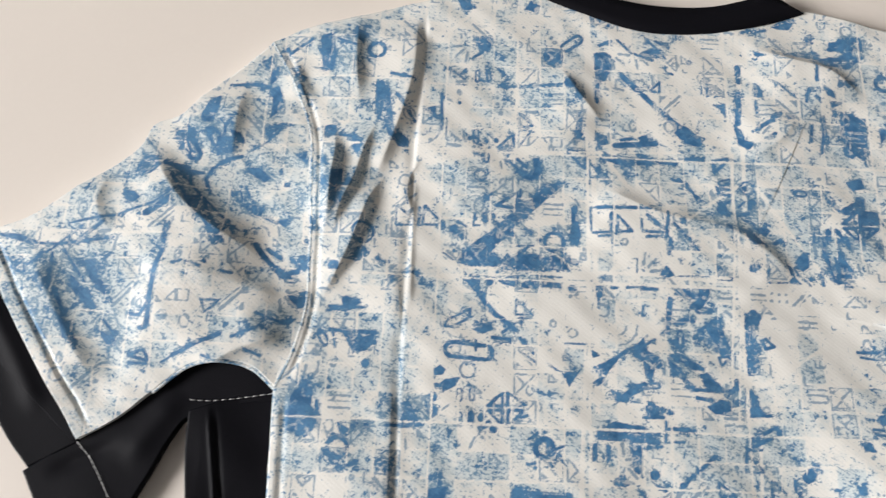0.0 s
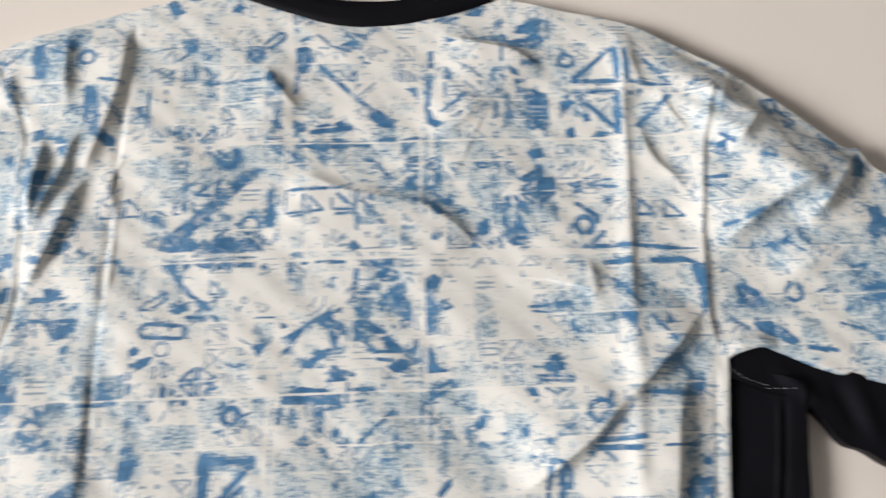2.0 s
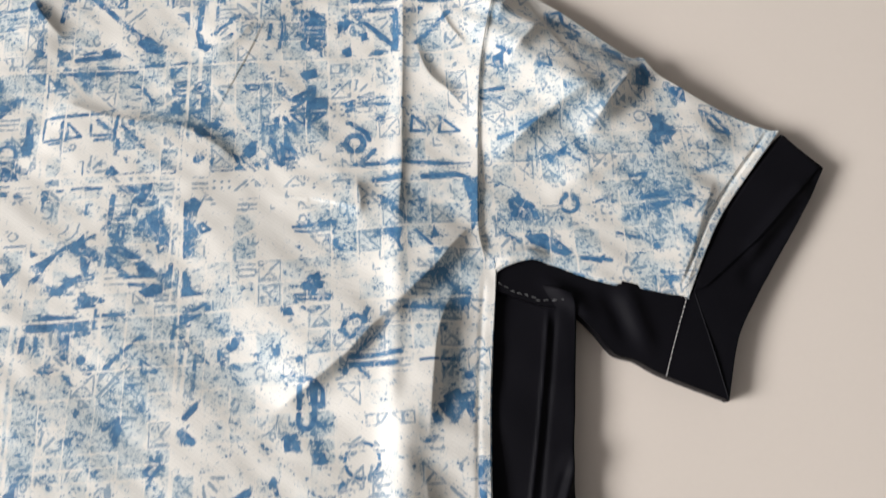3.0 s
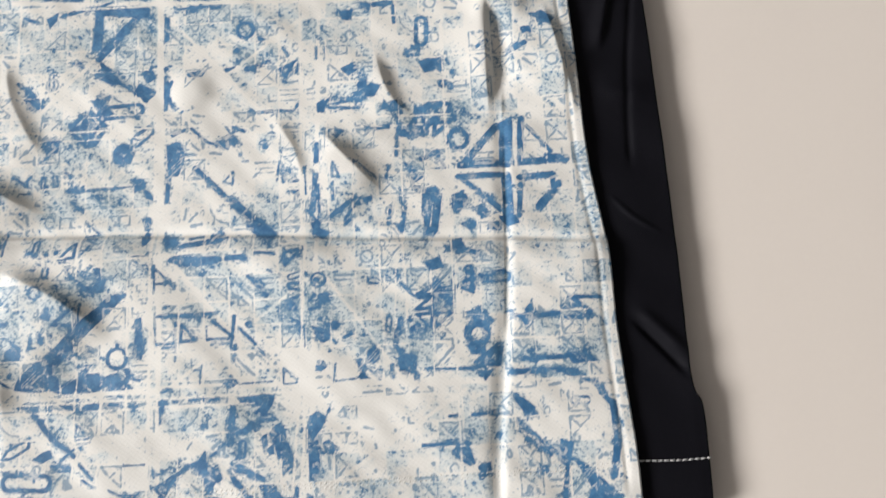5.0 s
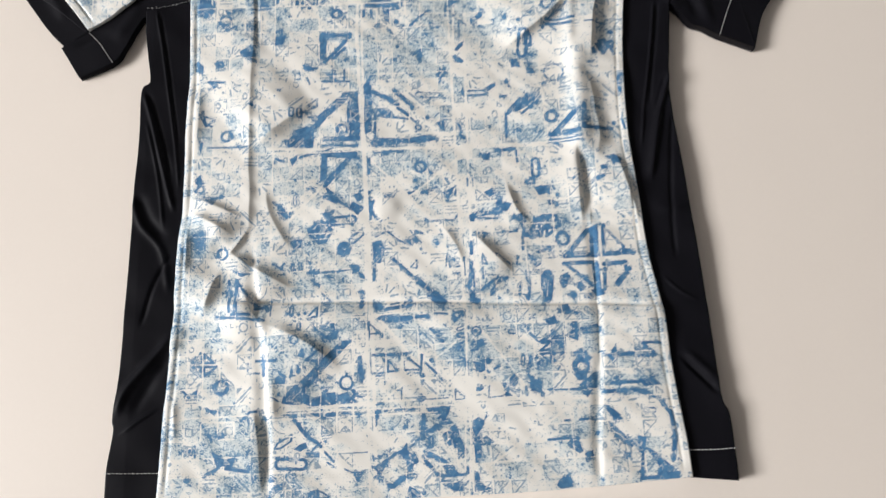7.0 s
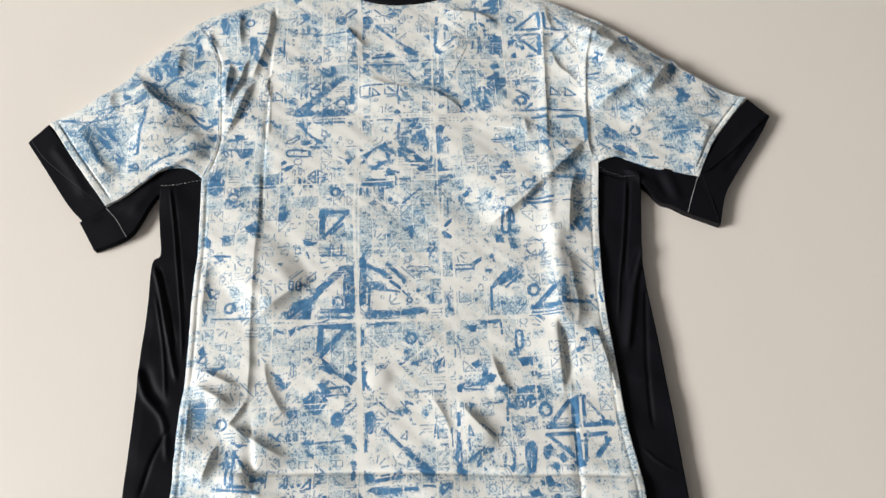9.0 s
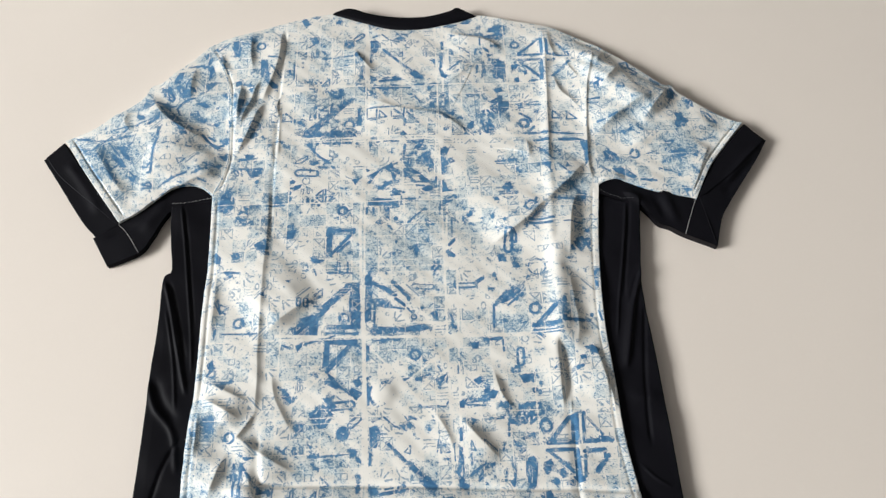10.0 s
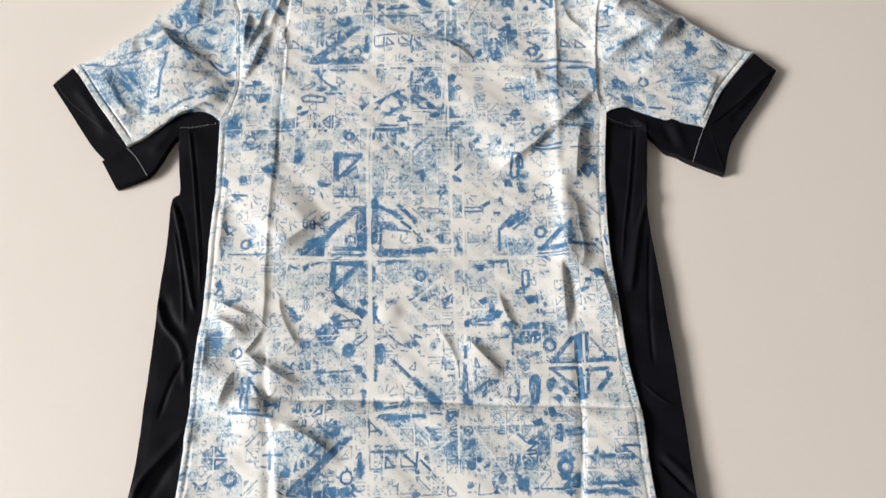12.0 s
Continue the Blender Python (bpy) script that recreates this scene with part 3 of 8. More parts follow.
# ---- the printed drawing ----
class Drawing:
    """Signed distances in millimetres to the inked shapes, and the strength of the pale wash, at many points."""

    def __init__(self, x, y):
        self.x, self.y = x, y
        self.ink, self.fine, self.wash = np.full(x.shape, 4.0), np.full(x.shape, 4.0), np.full(x.shape, 0.45)
        self.bare = np.zeros(x.shape)

    def near(self, x0, y0, x1, y1, margin=0.004):
        return np.nonzero((self.x > x0 - margin) & (self.x < x1 + margin) & (self.y > y0 - margin) & (self.y < y1 + margin))[0]

    def move(self, dx, dy):
        """Shifts what is drawn from here on."""
        self.x, self.y = self.x - dx, self.y - dy

    def put(self, k, metres):
        self.ink[k] = np.minimum(self.ink[k], metres * 1000)

    def line(self, ax, ay, bx, by, wide):
        k = self.near(min(ax, bx), min(ay, by), max(ax, bx), max(ay, by), wide)
        px, py, dx, dy = self.x[k] - ax, self.y[k] - ay, bx - ax, by - ay
        s = np.clip((px * dx + py * dy) / (dx * dx + dy * dy + 1e-12), 0, 1)
        self.put(k, np.hypot(px - s * dx, py - s * dy) - wide / 2)

    def path(self, wide, *points):
        for (ax, ay), (bx, by) in zip(points, points[1:]):
            self.line(ax, ay, bx, by, wide)

    def shape(self, *points):
        """A filled polygon."""
        p = np.array(points)
        k = self.near(*p.min(0), *p.max(0))
        x, y = self.x[k], self.y[k]
        best, inside = np.full(x.shape, 1.0), np.zeros(x.shape, bool)
        for (ax, ay), (bx, by) in zip(p, np.roll(p, -1, 0)):
            dx, dy = bx - ax, by - ay
            s = np.clip(((x - ax) * dx + (y - ay) * dy) / (dx * dx + dy * dy + 1e-12), 0, 1)
            best = np.minimum(best, np.hypot(x - ax - s * dx, y - ay - s * dy))
            if ay != by:
                inside ^= ((ay > y) != (by > y)) & (x < dx * (y - ay) / dy + ax)
        self.put(k, np.where(inside, -best, best))

    def loop(self, wide, *points):
        self.path(wide, *points, points[0])

    def ring(self, cx, cy, r, wide, squash=1.0):
        k = self.near(cx - r, cy - r, cx + r, cy + r)
        self.put(k, np.abs(np.hypot(self.x[k] - cx, (self.y[k] - cy) / squash) - r) - wide / 2)

    def dot(self, cx, cy, r):
        k = self.near(cx - r, cy - r, cx + r, cy + r)
        self.put(k, np.hypot(self.x[k] - cx, self.y[k] - cy) - r)

    def arc(self, cx, cy, r, wide, a0, a1):
        """Part of a ring, from a0 to a1 degrees."""
        n = max(3, int(abs(a1 - a0) / 20))
        self.path(wide, *[(cx + r * math.cos(radians(a0 + (a1 - a0) * i / n)), cy + r * math.sin(radians(a0 + (a1 - a0) * i / n))) for i in range(n + 1)])

    def pill(self, ax, ay, bx, by, r, wide):
        """The outline of a long rounded slot."""
        k = self.near(min(ax, bx) - r, min(ay, by) - r, max(ax, bx) + r, max(ay, by) + r)
        px, py, dx, dy = self.x[k] - ax, self.y[k] - ay, bx - ax, by - ay
        s = np.clip((px * dx + py * dy) / (dx * dx + dy * dy), 0, 1)
        self.put(k, np.abs(np.hypot(px - s * dx, py - s * dy) - r) - wide / 2)

    def star(self, cx, cy, r, wide):
        """A small disc quartered by a cross, a diamond of four triangles."""
        g = r * 0.12
        for sx in (-1, 1):
            for sy in (-1, 1):
                self.loop(wide, (cx + sx * g, cy + sy * g), (cx + sx * r, cy + sy * g), (cx + sx * g, cy + sy * r))
                self.line(cx + sx * r * 0.35, cy + sy * r * 0.2, cx + sx * r * 0.2, cy + sy * r * 0.55, wide)

    def haze(self, cx, cy, rx, ry, strength):
        """A soft patch of speckled wash; negative strength leaves the cloth bare."""
        k = self.near(cx - 2 * rx, cy - 2 * ry, cx + 2 * rx, cy + 2 * ry)
        self.wash[k] += 0.7 * strength * np.exp(-((self.x[k] - cx) / rx / 1.15) ** 4 - ((self.y[k] - cy) / ry / 1.15) ** 4)

    def clear(self, ax, ay, bx, by, wide):
        """A bare stripe that interrupts the ink."""
        k = self.near(min(ax, bx), min(ay, by), max(ax, bx), max(ay, by), wide)
        px, py, dx, dy = self.x[k] - ax, self.y[k] - ay, bx - ax, by - ay
        s = np.clip((px * dx + py * dy) / (dx * dx + dy * dy + 1e-12), 0, 1)
        d = np.hypot(px - s * dx, py - s * dy) - wide / 2
        self.ink[k], self.fine[k] = np.maximum(self.ink[k], -d * 1000), np.maximum(self.fine[k], -d * 1000)
        self.wash[k] -= 0.35 * np.clip(-d / 0.0006, 0, 1)

    def patchwork(self, seed, cell):
        """Rectangular patches of more and less wash, with broken hairlines between them."""
        rng = np.random.default_rng(seed)
        tone, lines = rng.uniform(-0.20, 0.18, (128, 128)), rng.random((2, 128, 128))
        u, v = (self.x + 0.0465) / cell + 40, (self.y + 0.170) / cell + 70
        i, j = u.astype(int) % 128, v.astype(int) % 128
        self.wash += tone[i, j]
        for along, part_of, pick in ((u, i, 0), (v, j, 1)):
            off = np.abs(along - np.floor(along) - 0.04) * cell
            hair = (off - 0.0002) * 1000 + np.where(lines[pick, i, j] < 0.3, 0.0, 9.0)
            self.ink = np.minimum(self.ink, hair + 0.35)
            # bare joints between the cells
            joint = np.abs(along - np.round(along)) * cell
            bare = np.clip(1.2 - joint / 0.0006, 0, 1) * (lines[1 - pick, i, j] < 0.5)
            self.wash -= 0.4 * bare
            self.bare = np.maximum(self.bare, bare * (lines[pick, i, j] > 0.55))

    def mosaic(self, seed, x0, y0, x1, y1, cell, span=8):
        """Small tile ornaments, one kind to a cell, mirrored about the middle of each large tile of span x span cells; some are worn away."""
        rng = np.random.default_rng(seed)
        w = 0.0009
        kinds = rng.choice((0, 0, 0, 1, 2, 3, 3, 4, 6, 7, 8, 8, 8, 9, 7, 10, 10), (2, span, span))
        turns = rng.choice((-1, 1), (2, 2, span, span))
        for i in range(int((x1 - x0) / cell)):
            for j in range(int((y1 - y0) / cell)):
                if rng.random() < 0.64:
                    continue
                c, a, b = cell, i % span, j % span
                mx, my = (1, 1 if 2 * b < span else -1) if 2 * a < span else (-1, 1 if 2 * b < span else -1)
                a, b = min(a, span - 1 - a), min(b, span - 1 - b)
                tile = (i // span + j // span) % 2
                sx, sy = mx * int(turns[tile, 0, a, b]), my * int(turns[tile, 1, a, b])
                cx, cy = x0 + i * cell + c / 2, y0 + j * cell + c / 2
                at = lambda u, v: (cx + sx * u * c, cy + sy * v * c)
                kind = kinds[tile, a, b]
                if kind == 0:
                    self.loop(w, at(-0.4, -0.4), at(0.4, -0.4), at(-0.4, 0.4))
                    self.line(*at(-0.30, -0.30), *at(-0.02, -0.02), w)
                elif kind == 1:
                    base = {(1, 1): 0, (-1, 1): 90, (-1, -1): 180, (1, -1): 270}[(sx, sy)]
                    for r in (0.35, 0.75):
                        self.arc(*at(-0.42, -0.42), r * c, w, base, base + 90)
                elif kind == 2:
                    for k in (-0.3, -0.1, 0.15):
                        self.line(*at(-0.45, k), *at(0.3, k), w * rng.uniform(0.7, 1.6))
                elif kind == 3:
                    self.line(*at(-0.45, -0.45), *at(0.45, 0.45), w * 1.8)
                    self.line(*at(-0.45, -0.2), *at(0.2, 0.45), w * 0.8)
                    self.shape(at(0.08, -0.42), at(0.42, -0.42), at(0.42, -0.08))
                elif kind == 4:
                    self.loop(w, at(-0.4, -0.2), at(0.0, -0.2), at(0.0, 0.2), at(-0.4, 0.2))
                    self.loop(w, at(0.05, -0.2), at(0.42, -0.2), at(0.05, 0.2))
                elif kind == 6:
                    self.ring(cx, cy, 0.24 * c, w * 1.4)
                    for k in range(6):
                        self.dot(cx + 0.42 * c * math.cos(k), cy + 0.42 * c * math.sin(k), 0.0008)
                elif kind == 7:
                    self.haze(cx, cy, 0.4 * c, 0.4 * c, 0.45)
                elif kind == 8:
                    # a square quartered into triangles
                    self.loop(w * 0.8, at(-0.42, -0.42), at(0.42, -0.42), at(0.42, 0.42), at(-0.42, 0.42))
                    self.loop(w * 0.9, at(-0.30, -0.34), at(0.30, -0.34), at(0, -0.06))
                    self.shape(at(-0.34, 0.12), at(-0.34, 0.32), at(-0.12, 0.32))
                    self.line(*at(0.0, 0.02), *at(0.38, 0.36), w)
                elif kind == 9:
                    for u in (-0.3, 0.0, 0.3):
                        for v in (-0.28, 0.02, 0.3):
                            self.dot(*at(u, v), rng.uniform(0.0006, 0.0012))
                else:
                    # leaf shapes round a corner
                    for t in (0.15, 0.78, 1.41):
                        u, v = math.cos(t), math.sin(t)
                        self.line(*at(-0.42 + 0.35 * u, -0.42 + 0.35 * v), *at(-0.42 + 0.78 * u, -0.42 + 0.78 * v), w * 1.7)

    def set_apart(self):
        """Takes what is drawn so far as the small ornaments."""
        self.fine, self.ink = self.ink, np.full(self.x.shape, 4.0)

    def crumbs(self, seed, x0, y0, x1, y1, count):
        """Small worn bits of print scattered over a stretch: dots, dashes, loops and corners."""
        rng = np.random.default_rng(seed)
        for _ in range(count):
            cx, cy, r = rng.uniform(x0, x1), rng.uniform(y0, y1), rng.uniform(0.0008, 0.0026)
            kind = rng.integers(0, 6)
            if kind <= 1:
                self.dot(cx, cy, r * 0.6)
            elif kind == 2:
                self.ring(cx, cy, r, 0.0009, rng.uniform(0.9, 1.7))
            elif kind == 3:
                a = rng.uniform(0, 3.14)
                self.line(cx, cy, cx + 2.6 * r * math.cos(a), cy + 2.6 * r * math.sin(a), 0.0011)
            elif kind == 4:
                self.path(0.0010, (cx, cy + 2 * r), (cx, cy), (cx + 2 * r, cy))
            else:
                self.loop(0.0010, (cx, cy), (cx + 2.4 * r, cy), (cx, cy + 2.4 * r))


def drawing_of(draw):
    def made(x, y):
        d = Drawing(x, y)
        draw(d)
        return d.ink + 1.6 * d.bare, d.fine + 1.2 * d.bare, np.clip(d.wash, 0, 1)
    return made


def motifs_of_shoulders(d):
    """Motifs beside the repeat, at the shoulders."""
    d.haze(-0.193, 0.206, 0.0169, 0.015, .4)
    d.haze(-0.177, 0.22, 0.0141, 0.0071, .4)
    d.haze(-0.189, 0.109, 0.014, 0.0281, .4)
    d.shape((-0.184, 0.034), (-0.179, 0.033), (-0.172, 0.03), (-0.17, 0.029), (-0.164, 0.031), (-0.165, 0.026), (-0.168, 0.022), (-0.175, 0.02), (-0.178, 0.025))
    d.loop(0.001, (-0.195, 0.029), (-0.192, 0.031), (-0.188, 0.025), (-0.191, 0.023))
    d.line(-0.187, 0.031, -0.185, 0.023, 0.0013)
    d.shape((-0.207, -0.013), (-0.206, -0.004), (-0.203, 0.001), (-0.197, 0.005), (-0.195, 0), (-0.195, -0.008), (-0.2, -0.014), (-0.205, -0.015))
    d.haze(-0.185, 0.002, 0.013, 0.0049, .45)
    d.haze(-0.182, 0.01, 0.006, 0.006, .35)
    d.dot(-0.168, 0.015, 0.0021)
    d.line(0.213, 0.176, 0.227, 0.179, 0.0014)
    d.haze(0.181, 0.051, 0.0195, 0.013, .35)
    d.haze(0.191, -0.005, 0.013, 0.013, .4)
    d.haze(0.14, 0.03, 0.0195, 0.013, .3)
    d.haze(0.189, 0.147, 0.0135, 0.0101, .3)
    d.haze(0.115, 0.22, 0.0181, 0.0087, .3)
    d.shape((0.1129, 0.173), (0.1173, 0.1761), (0.1219, 0.1726), (0.1213, 0.1523), (0.1176, 0.1477), (0.1131, 0.1507))
    d.shape((0.1297, 0.1681), (0.1352, 0.1707), (0.1387, 0.1669), (0.1334, 0.1606), (0.1297, 0.1592))
    d.shape((0.143, 0.1585), (0.1477, 0.1591), (0.1489, 0.1542), (0.1445, 0.1532))
    d.shape((0.1318, 0.1478), (0.1373, 0.1507), (0.1381, 0.1435), (0.1327, 0.1418))
    d.shape((0.1483, 0.143), (0.1531, 0.1468), (0.1584, 0.1457), (0.1564, 0.1418), (0.1493, 0.1414))
    d.ring(0.1363, 0.1987, 0.0048, 0.0022)
    d.path(0.0029, (0.1394, 0.1842), (0.148, 0.1901), (0.1635, 0.2043), (0.1691, 0.2049))
    d.path(0.0033, (0.1684, 0.205), (0.1678, 0.1829))
    d.path(0.0033, (0.1386, 0.1826), (0.1677, 0.1812))
    d.path(0.0033, (0.1383, 0.1751), (0.1654, 0.1738))
    d.path(0.0029, (0.1383, 0.1751), (0.1657, 0.1469))
    d.path(0.0033, (0.1665, 0.1725), (0.1656, 0.1462))
    d.path(0.003, (0.1746, 0.2038), (0.174, 0.1826))
    d.path(0.0026, (0.175, 0.1804), (0.2022, 0.1762))
    d.path(0.0019, (0.182, 0.2035), (0.2006, 0.1792))
    d.path(0.0022, (0.1744, 0.1721), (0.1826, 0.1738))
    d.path(0.0029, (0.1784, 0.1495), (0.1918, 0.161), (0.1997, 0.1689))
    d.ring(0.138, 0.0834, 0.0051, 0.0034)
    d.path(0.0027, (0.1351, 0.0976), (0.1451, 0.0897), (0.1466, 0.0852))
    d.path(0.0024, (0.1496, 0.0784), (0.1408, 0.0699))
    d.path(0.0024, (0.1374, 0.0694), (0.1678, 0.0699), (0.2049, 0.0654))
    d.path(0.003, (0.1486, 0.0588), (0.1638, 0.0598))
    d.path(0.003, (0.1773, 0.0597), (0.1976, 0.0597), (0.2057, 0.0557))
    d.shape((0.2006, 0.056), (0.2092, 0.0573), (0.2076, 0.0295), (0.2027, 0.023), (0.2042, 0.04), (0.2017, 0.0489))
    d.loop(0.0014, (0.1732, 0.0993), (0.1829, 0.0895), (0.1718, 0.0894))
    d.loop(0.0014, (0.1904, 0.0977), (0.2007, 0.0882), (0.1886, 0.0881))
    d.shape((0.1062, 0.1073), (0.1132, 0.113), (0.1219, 0.1133), (0.1252, 0.1075))
    d.shape((0.1315, 0.1109), (0.1392, 0.1132), (0.139, 0.1079), (0.1338, 0.107))
    d.path(0.0014, (0.141, 0.1142), (0.1566, 0.1127))
    d.path(0.0014, (0.1409, 0.1104), (0.1598, 0.1076))
    d.shape((0.1507, 0.0998), (0.1566, 0.1002), (0.1564, 0.0965), (0.1516, 0.096))
    d.shape((0.0939, 0.0851), (0.0974, 0.0885), (0.104, 0.0791), (0.1022, 0.0745), (0.0955, 0.0749))
    d.path(0.0027, (0.1514, 0.0482), (0.1609, 0.0397), (0.167, 0.0318))
    d.loop(0.0014, (0.1062, 0.1047), (0.1165, 0.1042), (0.1111, 0.0951))
    d.shape((0.118, 0.0966), (0.1231, 0.0964), (0.123, 0.0927), (0.1195, 0.0925))
    d.path(0.0017, (0.0959, 0.1034), (0.1009, 0.0957))
    d.path(0.0016, (0.1024, 0.0304), (0.1128, 0.0291))
    d.path(0.0016, (0.1208, 0.0243), (0.1286, 0.0172))
    d.shape((0.1031, 0.0354), (0.108, 0.0358), (0.107, 0.0318))
    d.path(0.0016, (0.1583, 0.0238), (0.1626, 0.0136))
    d.shape((0.1536, 0.0275), (0.1634, 0.0269), (0.1611, 0.017), (0.1566, 0.0223))
    d.shape((0.1816, 0.0276), (0.1843, 0.0207), (0.1793, 0.0193))
    d.path(0.0016, (0.1715, 0.0248), (0.1835, 0.0107))
    d.path(0.0013, (0.1023, -0.0079), (0.1229, -0.0091))
    d.path(0.0025, (0.1126, -0.0014), (0.1125, -0.0078))
    d.path(0.0013, (0.1038, -0.0105), (0.1228, -0.0116))
    d.path(0.0013, (0.1022, -0.012), (0.1115, -0.0188), (0.1163, -0.016))
    d.shape((0.0943, -0.0147), (0.0991, -0.0134), (0.1021, -0.0198), (0.0958, -0.0188))
    d.loop(0.0025, (0.1284, -0.0307), (0.1302, -0.0246), (0.1366, -0.0225), (0.1412, -0.0253), (0.1387, -0.0313), (0.1323, -0.0346))
    d.path(0.0025, (0.1403, -0.024), (0.1424, -0.0191))
    d.path(0.0028, (0.1325, -0.0447), (0.159, -0.0433))
    d.path(0.0028, (0.1323, -0.0486), (0.157, -0.0492))
    d.path(0.0022, (0.1537, -0.026), (0.1405, -0.0391), (0.1325, -0.0447))
    d.path(0.0018, (0.1368, -0.051), (0.1412, -0.0557))
    d.path(0.0022, (0.1621, -0.0187), (0.197, -0.0208))
    d.shape((0.1879, -0.0155), (0.198, -0.0097), (0.1987, -0.0193), (0.1906, -0.0204))
    d.haze(0.1889, -0.0027, 0.0097, 0.0097, .35)
    d.path(0.0016, (0.1857, -0.0025), (0.1974, -0.0161))
    d.path(0.0022, (0.1728, -0.0034), (0.186, 0.0007))
    d.loop(0.0024, (0.1098, -0.0602), (0.1136, -0.0564), (0.1165, -0.0607), (0.1163, -0.0682), (0.1103, -0.0679))
    d.shape((0.1736, -0.0768), (0.1767, -0.0755), (0.1787, -0.0814), (0.1747, -0.0818))
    d.path(0.0028, (0.1819, -0.0686), (0.1882, -0.066), (0.1936, -0.0752), (0.1961, -0.0811))
    d.dot(0.1952, -0.0576, 0.0025)
    d.dot(0.1291, -0.0514, 0.0015)
    d.shape((0.1001, -0.0427), (0.1078, -0.0423), (0.1062, -0.0452))
    d.shape((0.1126, -0.0359), (0.1189, -0.0347), (0.1172, -0.0392))
    d.dot(0.0925, -0.0392, 0.0019)
    d.dot(0.1015, -0.0517, 0.0015)
    d.shape((0.1116, -0.0757), (0.116, -0.078), (0.113, -0.079))
    d.path(0.0012, (0.1695, -0.0485), (0.1914, -0.0483))
    d.clear(0.12, 0.1686, 0.1146, 0.1688, 0.0011)
    d.clear(0.1144, 0.1615, 0.1205, 0.1612, 0.0011)
    d.clear(0.1143, 0.1559, 0.1203, 0.1556, 0.0011)
    d.clear(0.1276, 0.1793, 0.204, 0.1757, 0.0014)
    d.clear(0.1037, 0.0673, 0.2081, 0.063, 0.001)
    d.shape((-0.2093, 0.212), (-0.2022, 0.2145), (-0.1995, 0.2022), (-0.1996, 0.1879), (-0.2056, 0.1876), (-0.2076, 0.1997))
    d.path(0.0014, (-0.2001, 0.2105), (-0.1871, 0.205))
    d.shape((-0.1879, 0.2174), (-0.1823, 0.2157), (-0.1829, 0.2073), (-0.1875, 0.2112))
    d.ring(-0.1744, 0.2036, 0.0047, 0.0022)
    d.shape((-0.1732, 0.1813), (-0.1686, 0.1815), (-0.168, 0.1696), (-0.1702, 0.1577), (-0.1722, 0.1635))
    d.path(0.0032, (-0.1668, 0.1756), (-0.164, 0.16), (-0.1628, 0.1504))
    d.shape((-0.1667, 0.1579), (-0.1612, 0.1524), (-0.1522, 0.1471), (-0.1518, 0.1376), (-0.1572, 0.1411), (-0.1644, 0.1484))
    d.path(0.0021, (-0.1604, 0.174), (-0.1492, 0.1589))
    d.path(0.0018, (-0.1646, 0.1878), (-0.1502, 0.1845))
    d.shape((-0.2019, 0.1522), (-0.1951, 0.1545), (-0.1945, 0.146), (-0.2008, 0.1464))
    d.path(0.0017, (-0.1957, 0.1475), (-0.1834, 0.1455))
    d.shape((-0.1851, 0.1454), (-0.178, 0.1419), (-0.181, 0.1342), (-0.1846, 0.1378))
    d.shape((-0.1949, 0.1222), (-0.1889, 0.1244), (-0.1876, 0.1043), (-0.1932, 0.0986))
    d.path(0.0014, (-0.1437, 0.1047), (-0.1433, 0.0947))
    d.path(0.001, (-0.1526, 0.1152), (-0.1505, 0.1062))
    d.shape((-0.184, 0.0505), (-0.1808, 0.0514), (-0.1724, 0.0477), (-0.1772, 0.0458), (-0.1821, 0.0466))
    d.path(0.0013, (-0.1901, 0.0452), (-0.1707, 0.0452))
    d.haze(-0.1895, 0.1864, 0.0107, 0.0178, .35)
    d.haze(-0.1735, 0.1556, 0.007, 0.0209, .3)
    d.haze(-0.2011, 0.1054, 0.0034, 0.0202, .3)
    d.haze(-0.1897, 0.0403, 0.0129, 0.0096, .35)
    d.path(0.0019, (-0.1891, 0.0321), (-0.1635, 0.0317))
    d.shape((-0.2253, 0.1885), (-0.2201, 0.1908), (-0.2168, 0.1809), (-0.2211, 0.1815))
    d.path(0.0018, (-0.2312, 0.1943), (-0.223, 0.2029), (-0.2145, 0.2097))
    d.shape((-0.2335, 0.2003), (-0.2285, 0.2039), (-0.2263, 0.1999))
    d.path(0.0011, (-0.219, 0.1768), (-0.211, 0.1653))
    d.path(0.0014, (-0.2031, 0.1312), (-0.1976, 0.1258))
    d.dot(-0.185, 0.1172, 0.002)
    d.shape((-0.2003, 0.1164), (-0.1969, 0.1166), (-0.1964, 0.1093))
    d.shape((-0.1442, 0.167), (-0.1372, 0.1693), (-0.137, 0.1615))
    d.path(0.0014, (-0.1339, 0.1774), (-0.1333, 0.1539))
    d.clear(-0.1949, 0.113, -0.183, 0.1125, 0.0008)
    d.clear(-0.1915, 0.1224, -0.19, 0.1006, 0.0007)
    d.shape((-0.184, 0.0507), (-0.1778, 0.0501), (-0.173, 0.0496), (-0.1744, 0.0464), (-0.1821, 0.0447))
    d.path(0.0013, (-0.1912, 0.0427), (-0.1821, 0.0447))
    d.dot(-0.1891, 0.0671, 0.0029)
    d.shape((-0.1795, 0.0776), (-0.1733, 0.0804), (-0.1706, 0.0763), (-0.1759, 0.0719))
    d.shape((-0.1673, 0.0731), (-0.165, 0.0753), (-0.1633, 0.0725), (-0.1593, 0.0719), (-0.164, 0.0705))
    d.path(0.002, (-0.1588, 0.0612), (-0.1542, 0.0647), (-0.1472, 0.0662))
    d.shape((-0.1488, 0.0671), (-0.1425, 0.0674), (-0.1384, 0.0622), (-0.1432, 0.0644))
